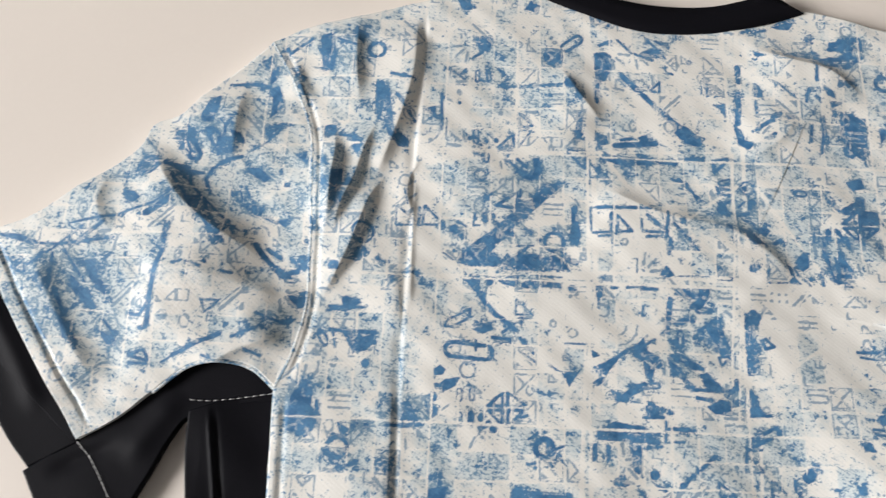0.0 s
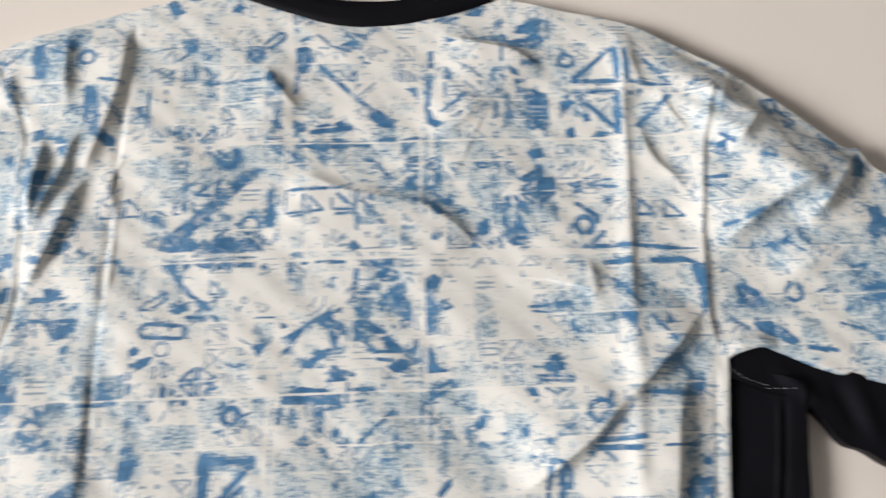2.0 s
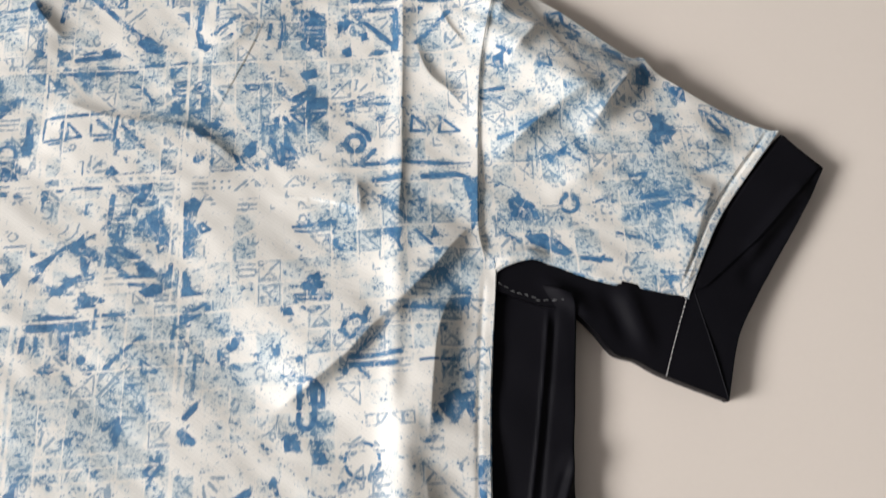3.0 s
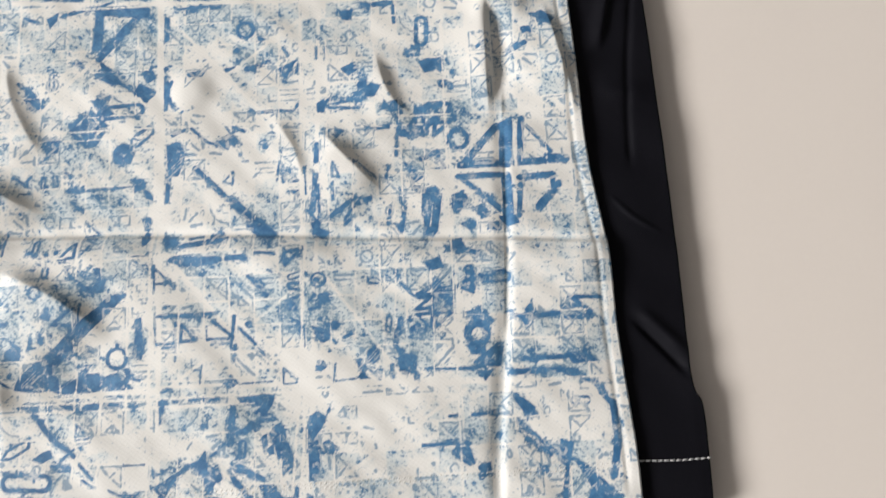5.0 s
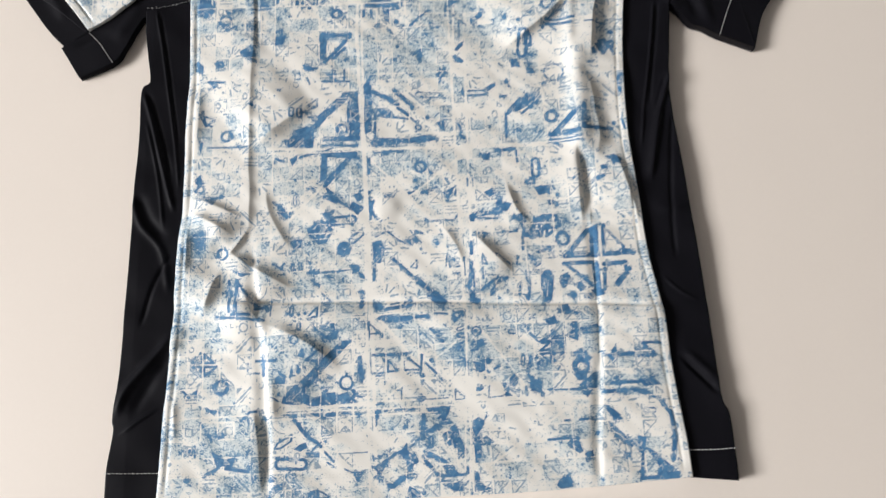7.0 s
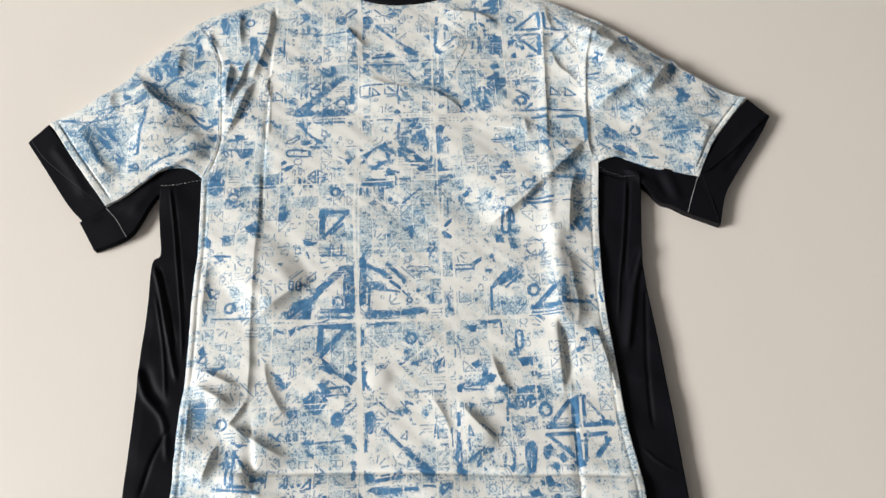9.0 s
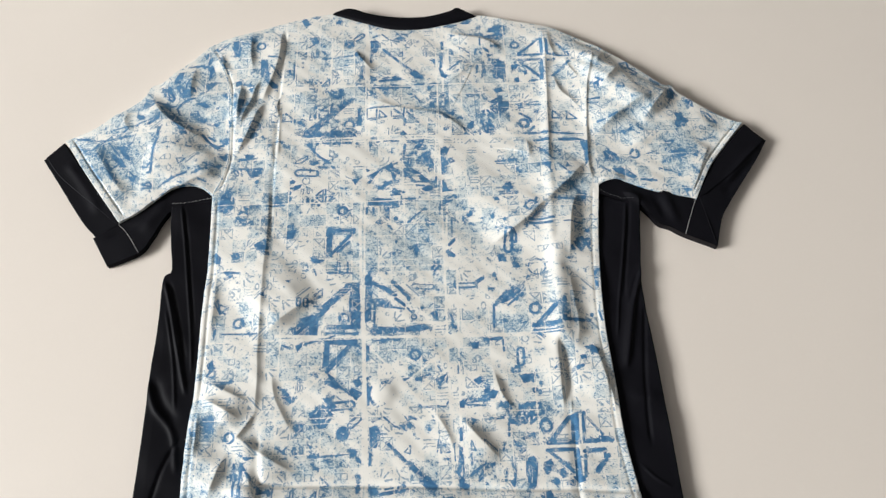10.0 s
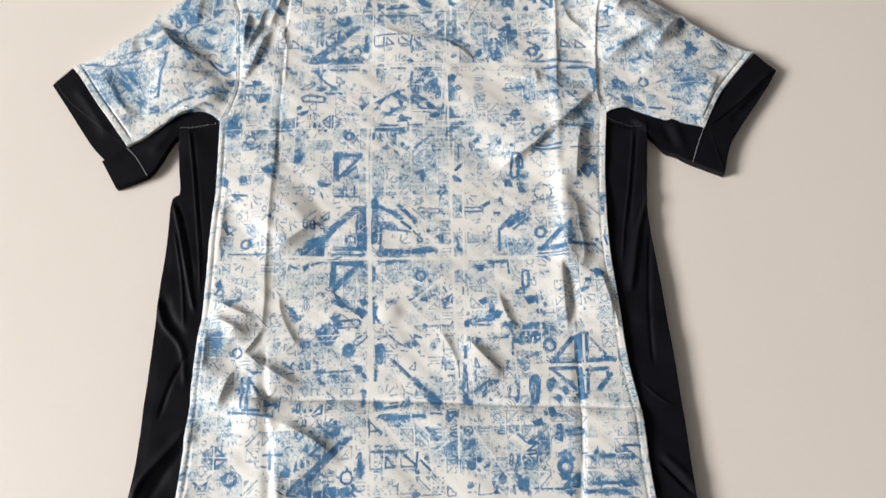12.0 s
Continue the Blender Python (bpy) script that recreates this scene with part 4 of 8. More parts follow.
    d.loop(0.0008, (-0.1568, 0.1051), (-0.1563, 0.0936), (-0.1427, 0.0943))
    d.loop(0.0012, (-0.1406, 0.106), (-0.1415, 0.0947), (-0.129, 0.095))
    d.ring(-0.1745, 0.0879, 0.0056, 0.0013)


def motifs_below_chest(d):
    """Motifs of the row below the chest."""
    d.haze(-0.038, -0.03, 0.0049, 0.0065, .5)
    d.haze(-0.203, -0.007, 0.0098, 0.0098, .4)
    d.line(-0.192, -0.006, -0.191, -0.014, 0.0015)
    d.dot(-0.171, -0.017, 0.0018)
    d.dot(-0.165, -0.018, 0.0018)
    d.haze(-0.163, -0.014, 0.012, 0.009, .5)
    d.loop(0.0016, (-0.146, -0.007), (-0.138, -0.016), (-0.146, -0.017))
    d.line(-0.155, -0.017, -0.136, -0.016, 0.0012)
    d.dot(-0.144, -0.007, 0.002)
    d.haze(-0.206, -0.034, 0.006, 0.012, .5)
    d.haze(-0.194, -0.036, 0.012, 0.0045, .4)
    d.haze(-0.13, -0.036, 0.0098, 0.0195, .45)
    d.haze(-0.105, -0.041, 0.009, 0.006, .35)
    d.haze(0.052, -0.039, 0.0313, 0.0188, .3)
    d.clear(-0.048, 0.037, -0.053, -0.061, 0.0029)
    d.clear(-0.135, -0.042, -0.135, -0.042, 0.002)
    d.clear(0.044, -0.01, 0.041, -0.066, 0.0025)
    d.path(0.0025, (-0.1052, -0.0166), (-0.1006, -0.0134))
    d.dot(-0.0984, -0.0163, 0.0019)
    d.ring(-0.0713, -0.025, 0.0046, 0.0028)
    d.shape((-0.0703, -0.0214), (-0.066, -0.0218), (-0.0676, -0.027), (-0.0704, -0.0271))
    d.dot(-0.0636, -0.0286, 0.0015)
    d.path(0.0012, (-0.0651, -0.0251), (-0.0614, -0.0237))
    d.dot(-0.0712, -0.0169, 0.0009)
    d.path(0.0009, (-0.0796, -0.0209), (-0.0768, -0.0193))
    d.path(0.0009, (-0.0806, -0.0335), (-0.076, -0.0327))
    d.dot(-0.076, -0.035, 0.0009)
    d.dot(-0.0683, -0.0329, 0.0012)
    d.shape((-0.0438, -0.0148), (-0.0384, -0.0124), (-0.0336, -0.0098), (-0.0259, -0.011), (-0.0181, -0.0115), (-0.0136, -0.015), (-0.0093, -0.0202), (-0.017, -0.02), (-0.0433, -0.0193))
    d.path(0.0012, (-0.0187, -0.0228), (-0.0093, -0.0214))
    d.path(0.0013, (-0.0067, -0.0086), (-0.0073, -0.0192))
    d.path(0.0031, (-0.0051, -0.0131), (0.0052, -0.0129))
    d.path(0.0009, (-0.0061, -0.0192), (0.0026, -0.0188))
    d.dot(0.0083, -0.0131, 0.0013)
    d.shape((-0.0465, -0.0219), (-0.0434, -0.0208), (-0.0437, -0.0298), (-0.0468, -0.0308))
    d.shape((-0.0388, -0.0215), (-0.0366, -0.022), (-0.0369, -0.0295), (-0.0385, -0.0311))
    d.shape((-0.0264, -0.0222), (-0.0202, -0.0213), (-0.0201, -0.0362), (-0.024, -0.0349), (-0.0251, -0.026))
    d.shape((-0.0349, -0.0397), (-0.0302, -0.036), (-0.0264, -0.0408), (-0.029, -0.043), (-0.035, -0.0427))
    d.path(0.0019, (0.0369, -0.0173), (0.0442, -0.0131))
    d.path(0.0016, (0.0405, -0.0193), (0.0445, -0.017), (0.0497, -0.0146))
    d.haze(0.044, -0.0149, 0.0088, 0.005, .4)
    d.path(0.0008, (0.0354, -0.0234), (0.0345, -0.0326), (0.0438, -0.0322))
    d.path(0.0008, (0.0363, -0.024), (0.0439, -0.0311))
    d.path(0.0009, (0.0356, -0.0213), (0.0441, -0.0209))
    d.path(0.0019, (0.0182, -0.0256), (0.0089, -0.0334))
    d.path(0.0015, (0.0067, -0.035), (0.0001, -0.0417))
    d.dot(0.0011, -0.0405, 0.0015)
    d.dot(-0.0133, -0.0359, 0.0025)
    d.shape((-0.015, -0.0389), (-0.0121, -0.0411), (-0.006, -0.042), (-0.0077, -0.0444), (-0.0113, -0.0431))
    d.path(0.0012, (-0.0228, -0.0421), (-0.0171, -0.0491))
    d.shape((-0.0251, -0.026), (-0.0221, -0.0289), (-0.0218, -0.0348), (-0.0245, -0.0334))
    d.loop(0.0008, (0.0193, -0.038), (0.02, -0.0447), (0.0282, -0.0449))
    d.shape((0.065, -0.0355), (0.0636, -0.0341), (0.069, -0.0279), (0.0707, -0.0263), (0.0725, -0.0292), (0.0702, -0.0352), (0.0663, -0.0372))
    d.path(0.0008, (0.048, -0.0362), (0.0476, -0.0455))
    d.path(0.0008, (0.0492, -0.0367), (0.055, -0.0423))
    d.path(0.0009, (0.0603, -0.0363), (0.0713, -0.0463))
    d.path(0.0015, (0.0604, -0.0357), (0.0603, -0.0409))
    d.path(0.0009, (0.0477, -0.0478), (0.0475, -0.0579))
    d.dot(0.0626, -0.0426, 0.0015)


def motifs_of_repeat(d):
    """Motifs that come twice down the back, lower rows first."""
    d.shape((-0.128, -0.226), (-0.121, -0.224), (-0.114, -0.234), (-0.123, -0.235))
    d.line(-0.131, -0.218, -0.123, -0.224, 0.002)
    d.pill(-0.111, -0.214, -0.111, -0.222, 0.0014, 0.001)
    d.shape((-0.081, -0.226), (-0.075, -0.229), (-0.078, -0.234), (-0.085, -0.232))
    d.shape((-0.086, -0.215), (-0.08, -0.208), (-0.073, -0.213), (-0.068, -0.22), (-0.075, -0.222))
    d.shape((-0.065, -0.224), (-0.058, -0.221), (-0.048, -0.227), (-0.053, -0.232), (-0.061, -0.229))
    d.shape((-0.058, -0.214), (-0.052, -0.211), (-0.049, -0.218), (-0.054, -0.221))
    d.line(-0.043, -0.212, -0.048, -0.217, 0.0025)
    d.line(-0.043, -0.218, -0.043, -0.238, 0.0029)
    d.shape((-0.031, -0.216), (-0.019, -0.214), (-0.021, -0.219), (-0.029, -0.219))
    d.loop(0.002, (0.025, -0.216), (0.032, -0.214), (0.028, -0.221))
    d.shape((0.072, -0.226), (0.077, -0.225), (0.077, -0.232), (0.072, -0.231))
    d.line(0.107, -0.246, 0.119, -0.244, 0.0038)
    d.path(0.0029, (0.101, -0.258), (0.111, -0.256), (0.118, -0.252))
    d.shape((0.107, -0.294), (0.115, -0.293), (0.118, -0.298), (0.116, -0.313), (0.11, -0.315), (0.106, -0.31))
    d.line(0.102, -0.357, 0.121, -0.357, 0.0029)
    d.loop(0.0027, (0.102, -0.356), (0.114, -0.349), (0.113, -0.357))
    d.line(0.112, -0.348, 0.11, -0.367, 0.0027)
    d.line(0.101, -0.438, 0.125, -0.437, 0.0017)
    d.shape((0.107, -0.471), (0.115, -0.466), (0.119, -0.473))
    d.shape((0.105, -0.474), (0.111, -0.467), (0.117, -0.47), (0.118, -0.476), (0.108, -0.477))
    d.haze(0.08, -0.404, 0.0391, 0.013, -.25)
    d.haze(-0.01, -0.426, 0.0196, 0.013, .15)
    d.haze(0.094, -0.387, 0.0196, 0.0098, .2)
    d.haze(-0.07, -0.339, 0.0099, 0.0117, .4)
    d.haze(-0.107, -0.355, 0.0225, 0.0144, .4)
    d.haze(0.027, -0.334, 0.0761, 0.0105, .22)
    d.haze(0.035, -0.362, 0.0135, 0.0135, .3)
    d.haze(0.097, -0.383, 0.018, 0.0135, .3)
    d.haze(-0.092, -0.265, 0.0152, 0.0105, .4)
    d.haze(-0.107, -0.294, 0.019, 0.0095, .25)
    d.haze(-0.069, -0.296, 0.019, 0.0095, .2)
    d.haze(-0.126, -0.298, 0.0166, 0.0105, -.4)
    d.haze(-0.069, -0.306, 0.0238, 0.0067, -.3)
    d.haze(-0.003, -0.285, 0.0143, 0.019, -.3)
    d.haze(-0.031, -0.421, 0.0255, 0.0149, -.4)
    d.haze(0.071, -0.42, 0.027, 0.0162, -.35)
    d.haze(-0.098, -0.328, 0.0238, 0.0067, -.25)
    d.haze(0.059, -0.218, 0.0119, 0.0095, -.3)
    d.haze(0.074, -0.267, 0.0143, 0.0119, -.4)
    d.haze(0.022, -0.266, 0.0143, 0.0143, -.35)
    d.haze(-0.153, -0.353, 0.0135, 0.0225, -.4)
    d.haze(-0.028, -0.228, 0.012, 0.013, -.7)
    d.arc(-0.028, -0.228, 0.0135, 0.0025, 150, 250)
    d.shape((-0.009, -0.214), (-0.002, -0.213), (-0.004, -0.219))
    d.line(0.005, -0.215, 0.018, -0.211, 0.0029)
    d.shape((0.061, -0.218), (0.069, -0.214), (0.073, -0.219), (0.066, -0.223))
    d.shape((0.108, -0.215), (0.115, -0.213), (0.118, -0.221), (0.111, -0.223))
    d.line(0.107, -0.276, 0.117, -0.272, 0.0029)
    d.shape((0.106, -0.338), (0.115, -0.335), (0.117, -0.341), (0.109, -0.343))
    d.haze(-0.027, -0.444, 0.0146, 0.0073, .2)
    d.haze(-0.061, -0.424, 0.0175, 0.0073, -.4)
    d.haze(-0.021, -0.379, 0.0187, 0.0125, -.25)
    d.haze(-0.154, -0.452, 0.0146, 0.0175, .4)
    d.haze(0.026, -0.361, 0.0146, 0.0116, .35)
    d.haze(-0.114, -0.445, 0.0116, 0.0073, -.2)
    d.haze(-0.056, -0.445, 0.0116, 0.0087, -.3)
    d.clear(-0.048, -0.157, -0.044, -0.312, 0.0045)
    d.clear(-0.132, -0.398, -0.042, -0.402, 0.0041)
    d.clear(0.001, -0.4, 0.144, -0.405, 0.0041)
    d.clear(0.045, -0.344, 0.038, -0.475, 0.0036)
    d.clear(-0.04, -0.326, 0.002, -0.379, 0.0033)
    d.clear(-0.084, -0.387, -0.083, -0.399, 0.0014)
    d.clear(-0.067, -0.388, -0.067, -0.399, 0.0014)
    d.clear(-0.044, -0.312, -0.043, -0.333, 0.0033)
    d.clear(-0.043, -0.333, -0.043, -0.476, 0.0033)
    d.clear(0.048, -0.202, 0.045, -0.344, 0.003)
    d.clear(-0.148, -0.394, -0.132, -0.398, 0.0023)
    d.clear(-0.042, -0.4, 0.001, -0.4, 0.0023)
    d.clear(-0.041, -0.312, 0.042, -0.318, 0.0024)
    d.clear(-0.041, -0.181, 0.036, -0.267, 0.0025)
    d.clear(-0.067, -0.185, -0.133, -0.253, 0.0025)
    d.clear(-0.039, -0.243, 0.042, -0.181, 0.0024)
    d.clear(-0.035, -0.399, 0.041, -0.344, 0.0023)
    d.clear(0.052, -0.345, 0.091, -0.401, 0.0023)
    d.clear(0.046, -0.459, 0.126, -0.409, 0.0023)
    d.clear(-0.101, -0.38, -0.101, -0.399, 0.0009)
    d.clear(-0.09, -0.374, -0.09, -0.398, 0.0009)
    d.clear(-0.066, -0.38, -0.066, -0.38, 0.0084)
    d.clear(-0.081, -0.374, -0.067, -0.37, 0.005)
    d.ring(-0.0667, -0.2647, 0.004, 0.0047)
    d.dot(-0.0667, -0.2638, 0.0011)
    d.pill(-0.0593, -0.2576, -0.0515, -0.2513, 0.0026, 0.0016)
    d.dot(-0.0573, -0.2834, 0.0036)
    d.shape((-0.0552, -0.2853), (-0.0503, -0.289), (-0.0483, -0.2937), (-0.0532, -0.2916))
    d.shape((-0.0415, -0.2608), (-0.0356, -0.2588), (-0.0314, -0.2615), (-0.0306, -0.2697), (-0.0349, -0.2793), (-0.0407, -0.2796))
    d.path(0.0025, (-0.04, -0.2796), (-0.0408, -0.2945))
    d.path(0.0018, (-0.0384, -0.2548), (-0.031, -0.2518))
    d.path(0.0015, (-0.0273, -0.2508), (-0.0185, -0.2595), (-0.006, -0.2642))
    d.shape((-0.013, -0.2592), (-0.0037, -0.2545), (-0.0004, -0.2618), (-0.0133, -0.2634))
    d.path(0.0011, (-0.0089, -0.2489), (0.0021, -0.2625))
    d.path(0.0015, (-0.0034, -0.2503), (0.0037, -0.2541))
    d.path(0.0033, (-0.0247, -0.2755), (-0.0059, -0.2946), (0.0108, -0.3102))
    d.shape((0.0058, -0.3058), (0.0135, -0.3073), (0.0227, -0.3166), (0.0207, -0.3198), (0.0114, -0.3179), (0.0054, -0.3117))
    d.pill(-0.1129, -0.2771, -0.1128, -0.2828, 0.0011, 0.0007)
    d.pill(-0.1064, -0.2767, -0.1056, -0.2816, 0.0011, 0.0007)
    d.path(0.0014, (-0.1003, -0.2744), (-0.0974, -0.2771))
    d.path(0.0014, (-0.1201, -0.2759), (-0.1236, -0.2801))
    d.path(0.0011, (-0.1298, -0.276), (-0.1199, -0.2832))
    d.path(0.0007, (-0.1252, -0.2867), (-0.1192, -0.2864))
    d.path(0.0008, (-0.0985, -0.2864), (-0.0609, -0.2844))
    d.shape((-0.1002, -0.2857), (-0.096, -0.2819), (-0.0949, -0.2862))
    d.dot(-0.1107, -0.2823, 0.0009)
    d.shape((-0.115, -0.2557), (-0.1096, -0.2521), (-0.1041, -0.2543), (-0.1058, -0.2615), (-0.112, -0.2631))
    d.path(0.0014, (-0.1166, -0.2683), (-0.1105, -0.2638))
    d.dot(-0.1232, -0.2986, 0.0011)
    d.haze(-0.1355, -0.2996, 0.0053, 0.0141, 0.5)
    d.path(0.0014, (-0.131, -0.3092), (-0.1307, -0.3228))
    d.haze(-0.1037, -0.2999, 0.0106, 0.0071, 0.3)
    d.haze(-0.0753, -0.2964, 0.0089, 0.0071, 0.5)
    d.haze(-0.072, -0.3119, 0.0106, 0.0053, 0.4)
    d.loop(0.0008, (-0.0878, -0.3038), (-0.079, -0.3119), (-0.0878, -0.3135))
    d.path(0.0006, (-0.0967, -0.2916), (-0.0878, -0.2998))
    d.loop(0.0007, (-0.0875, -0.3154), (-0.0797, -0.315), (-0.0875, -0.3262))
    d.loop(0.0014, (-0.0993, -0.3268), (-0.0906, -0.3176), (-0.0903, -0.326))
    d.shape((-0.0993, -0.328), (-0.0903, -0.3283), (-0.0937, -0.333))
    d.pill(-0.1127, -0.3168, -0.1126, -0.3237, 0.0014, 0.0007)
    d.dot(-0.1164, -0.322, 0.0014)
    d.dot(-0.1097, -0.3259, 0.0009)
    d.dot(-0.1063, -0.3234, 0.0012)
    d.dot(-0.1097, -0.3293, 0.001)
    d.dot(-0.1128, -0.3313, 0.0014)
    d.dot(-0.1007, -0.3223, 0.0014)
    d.dot(-0.1045, -0.3271, 0.0009)
    d.pill(-0.1062, -0.3318, -0.1062, -0.3355, 0.0014, 0.001)
    d.path(0.0032, (-0.0514, -0.3049), (-0.0525, -0.3186))
    d.shape((-0.0562, -0.3138), (-0.0492, -0.3157), (-0.0511, -0.3189))
    d.path(0.001, (-0.0583, -0.327), (-0.0478, -0.3264))
    d.path(0.0014, (-0.0475, -0.3268), (-0.0481, -0.3374))
    d.path(0.001, (-0.0576, -0.3285), (-0.0498, -0.3364))
    d.shape((-0.0422, -0.3142), (-0.0352, -0.3158), (-0.0336, -0.3203), (-0.04, -0.323))
    d.path(0.0032, (-0.0302, -0.3217), (-0.0055, -0.3188))
    d.shape((-0.0159, -0.3155), (-0.0087, -0.3124), (-0.0071, -0.3162), (-0.0143, -0.3185))
    d.path(0.0018, (-0.0265, -0.3176), (-0.0194, -0.3165))
    d.shape((-0.0392, -0.3305), (-0.029, -0.3338), (-0.0098, -0.3328), (-0.0096, -0.329), (-0.0235, -0.3286), (-0.0374, -0.3282))
    d.path(0.0031, (-0.0167, -0.3309), (-0.009, -0.3305))
    d.path(0.0028, (-0.0045, -0.3302), (0.0025, -0.3302))
    d.dot(0.0049, -0.3305, 0.0021)
    d.path(0.0014, (0.0114, -0.3279), (0.0218, -0.3289))
    d.loop(0.0014, (0.0277, -0.3286), (0.0376, -0.3265), (0.0281, -0.3361))
    d.path(0.0014, (-0.093, -0.3349), (-0.0844, -0.343), (-0.0758, -0.3445))
    d.path(0.0017, (-0.0879, -0.3338), (-0.0827, -0.3381))
    d.shape((-0.0792, -0.3326), (-0.075, -0.3324), (-0.0737, -0.3406), (-0.0765, -0.3452), (-0.0807, -0.3462), (-0.0779, -0.3401))
    d.path(0.0014, (-0.0844, -0.3442), (-0.0793, -0.3461))
    d.haze(-0.0827, -0.3403, 0.0097, 0.0055, 0.5)
    d.haze(-0.1308, -0.3454, 0.0103, 0.0051, 0.5)
    d.ring(-0.1095, -0.3454, 0.0034, 0.0007)
    d.path(0.0014, (-0.0462, -0.3324), (-0.046, -0.3466))
    d.path(0.001, (-0.0446, -0.3346), (-0.0346, -0.346))
    d.path(0.001, (-0.0466, -0.3429), (-0.0362, -0.3424))
    d.shape((-0.0707, -0.3479), (-0.0604, -0.3474), (-0.076, -0.3628), (-0.0846, -0.3712), (-0.093, -0.3798), (-0.098, -0.3854), (-0.1013, -0.3898), (-0.098, -0.3924), (-0.0969, -0.401), (-0.1029, -0.3989), (-0.1128, -0.3993), (-0.1208, -0.3977), (-0.1179, -0.3906), (-0.1113, -0.3853), (-0.1014, -0.3778), (-0.0896, -0.3664), (-0.0794, -0.3564))
    d.shape((-0.0963, -0.3958), (-0.0857, -0.3911), (-0.0763, -0.3906), (-0.073, -0.3929), (-0.0663, -0.3908), (-0.0598, -0.3947), (-0.0572, -0.4001), (-0.0963, -0.4013))
    d.shape((-0.0563, -0.3618), (-0.0529, -0.3609), (-0.0524, -0.3689), (-0.051, -0.3777), (-0.0529, -0.3849), (-0.0575, -0.3816), (-0.0559, -0.3708))
    d.shape((-0.063, -0.3889), (-0.0596, -0.3887), (-0.0558, -0.3938), (-0.0514, -0.3936), (-0.0532, -0.3964), (-0.0598, -0.3947))
    d.ring(-0.0662, -0.3831, 0.0054, 0.0018)
    d.dot(-0.0746, -0.3825, 0.0013)
    d.dot(-0.0661, -0.3756, 0.001)
    d.path(0.0008, (-0.087, -0.3866), (-0.078, -0.3858))
    d.shape((-0.0856, -0.389), (-0.0796, -0.3852), (-0.083, -0.3902), (-0.0913, -0.3948))
    d.haze(-0.093, -0.3851, 0.0067, 0.004, 0.3)
    d.shape((-0.094, -0.3802), (-0.0896, -0.3772), (-0.0876, -0.3813))
    d.shape((-0.0836, -0.3747), (-0.0769, -0.3783), (-0.0796, -0.3802))
    d.loop(0.0014, (-0.0998, -0.3633), (-0.0879, -0.3543), (-0.0879, -0.3642))
    d.path(0.001, (-0.0858, -0.3524), (-0.0859, -0.3652))
    d.shape((-0.1073, -0.359), (-0.1015, -0.355), (-0.1032, -0.3606))
    d.shape((-0.1127, -0.4052), (-0.1081, -0.405), (-0.108, -0.4135), (-0.1044, -0.414), (-0.1053, -0.4174), (-0.1099, -0.4142), (-0.1143, -0.4097))
    d.shape((-0.1176, -0.4071), (-0.1137, -0.4052), (-0.1136, -0.4093))
    d.shape((-0.1045, -0.4048), (-0.0989, -0.4055), (-0.1008, -0.4097), (-0.1038, -0.4109))
    d.shape((-0.0979, -0.4069), (-0.0897, -0.4041), (-0.0864, -0.4039), (-0.0864, -0.4107), (-0.0936, -0.4094))
    d.shape((-0.0847, -0.4089), (-0.0814, -0.4061), (-0.0748, -0.4057), (-0.0749, -0.4102), (-0.0847, -0.4106))
    d.shape((-0.0732, -0.4057), (-0.0633, -0.4062), (-0.0618, -0.4099), (-0.0732, -0.4098))
    d.dot(-0.0562, -0.41, 0.0023)
    d.path(0.0007, (-0.0732, -0.4033), (-0.0616, -0.4037))
    d.path(0.0029, (-0.1076, -0.4151), (-0.1043, -0.42), (-0.0978, -0.427))
    d.path(0.0026, (-0.0978, -0.427), (-0.0913, -0.431), (-0.0881, -0.4342))
    d.path(0.0013, (-0.0881, -0.4309), (-0.0945, -0.4361))
    d.shape((-0.1259, -0.3769), (-0.1226, -0.3753), (-0.1171, -0.3793), (-0.1181, -0.3821), (-0.1231, -0.3824), (-0.1258, -0.3797))
    d.path(0.001, (-0.1216, -0.3731), (-0.1165, -0.3764))
    d.path(0.0027, (-0.1062, -0.3691), (-0.1061, -0.3723))
    d.dot(-0.1011, -0.3695, 0.0014)
    d.path(0.001, (-0.1116, -0.3683), (-0.1125, -0.3755), (-0.1091, -0.3753))
    d.dot(-0.1229, -0.3908, 0.001)
    d.path(0.0008, (-0.1288, -0.3922), (-0.1228, -0.3964))
    d.haze(-0.1337, -0.4181, 0.0059, 0.0114, 0.45)
    d.loop(0.0011, (-0.1267, -0.4343), (-0.1246, -0.4303), (-0.1124, -0.4237), (-0.113, -0.4287), (-0.1219, -0.4341))
    d.shape((-0.1106, -0.4352), (-0.1058, -0.4317), (-0.101, -0.4305), (-0.0994, -0.4347), (-0.1058, -0.4373))
    d.loop(0.0008, (-0.0874, -0.4175), (-0.0874, -0.4259), (-0.0783, -0.4254))
    d.path(0.0006, (-0.079, -0.4275), (-0.0864, -0.4278))
    d.shape((-0.0858, -0.4291), (-0.0832, -0.429), (-0.0842, -0.4323))
    d.path(0.001, (-0.0452, -0.3757), (-0.0454, -0.3613), (-0.042, -0.3611))
    d.path(0.0015, (-0.0337, -0.365), (-0.0341, -0.3758))
    d.path(0.0014, (-0.0442, -0.3767), (-0.0324, -0.3761))
    d.path(0.0013, (-0.0409, -0.3787), (-0.0342, -0.3783))
    d.path(0.001, (-0.0335, -0.3779), (-0.0338, -0.3857))
    d.loop(0.0014, (-0.0303, -0.366), (-0.0307, -0.3757), (-0.0223, -0.3752))
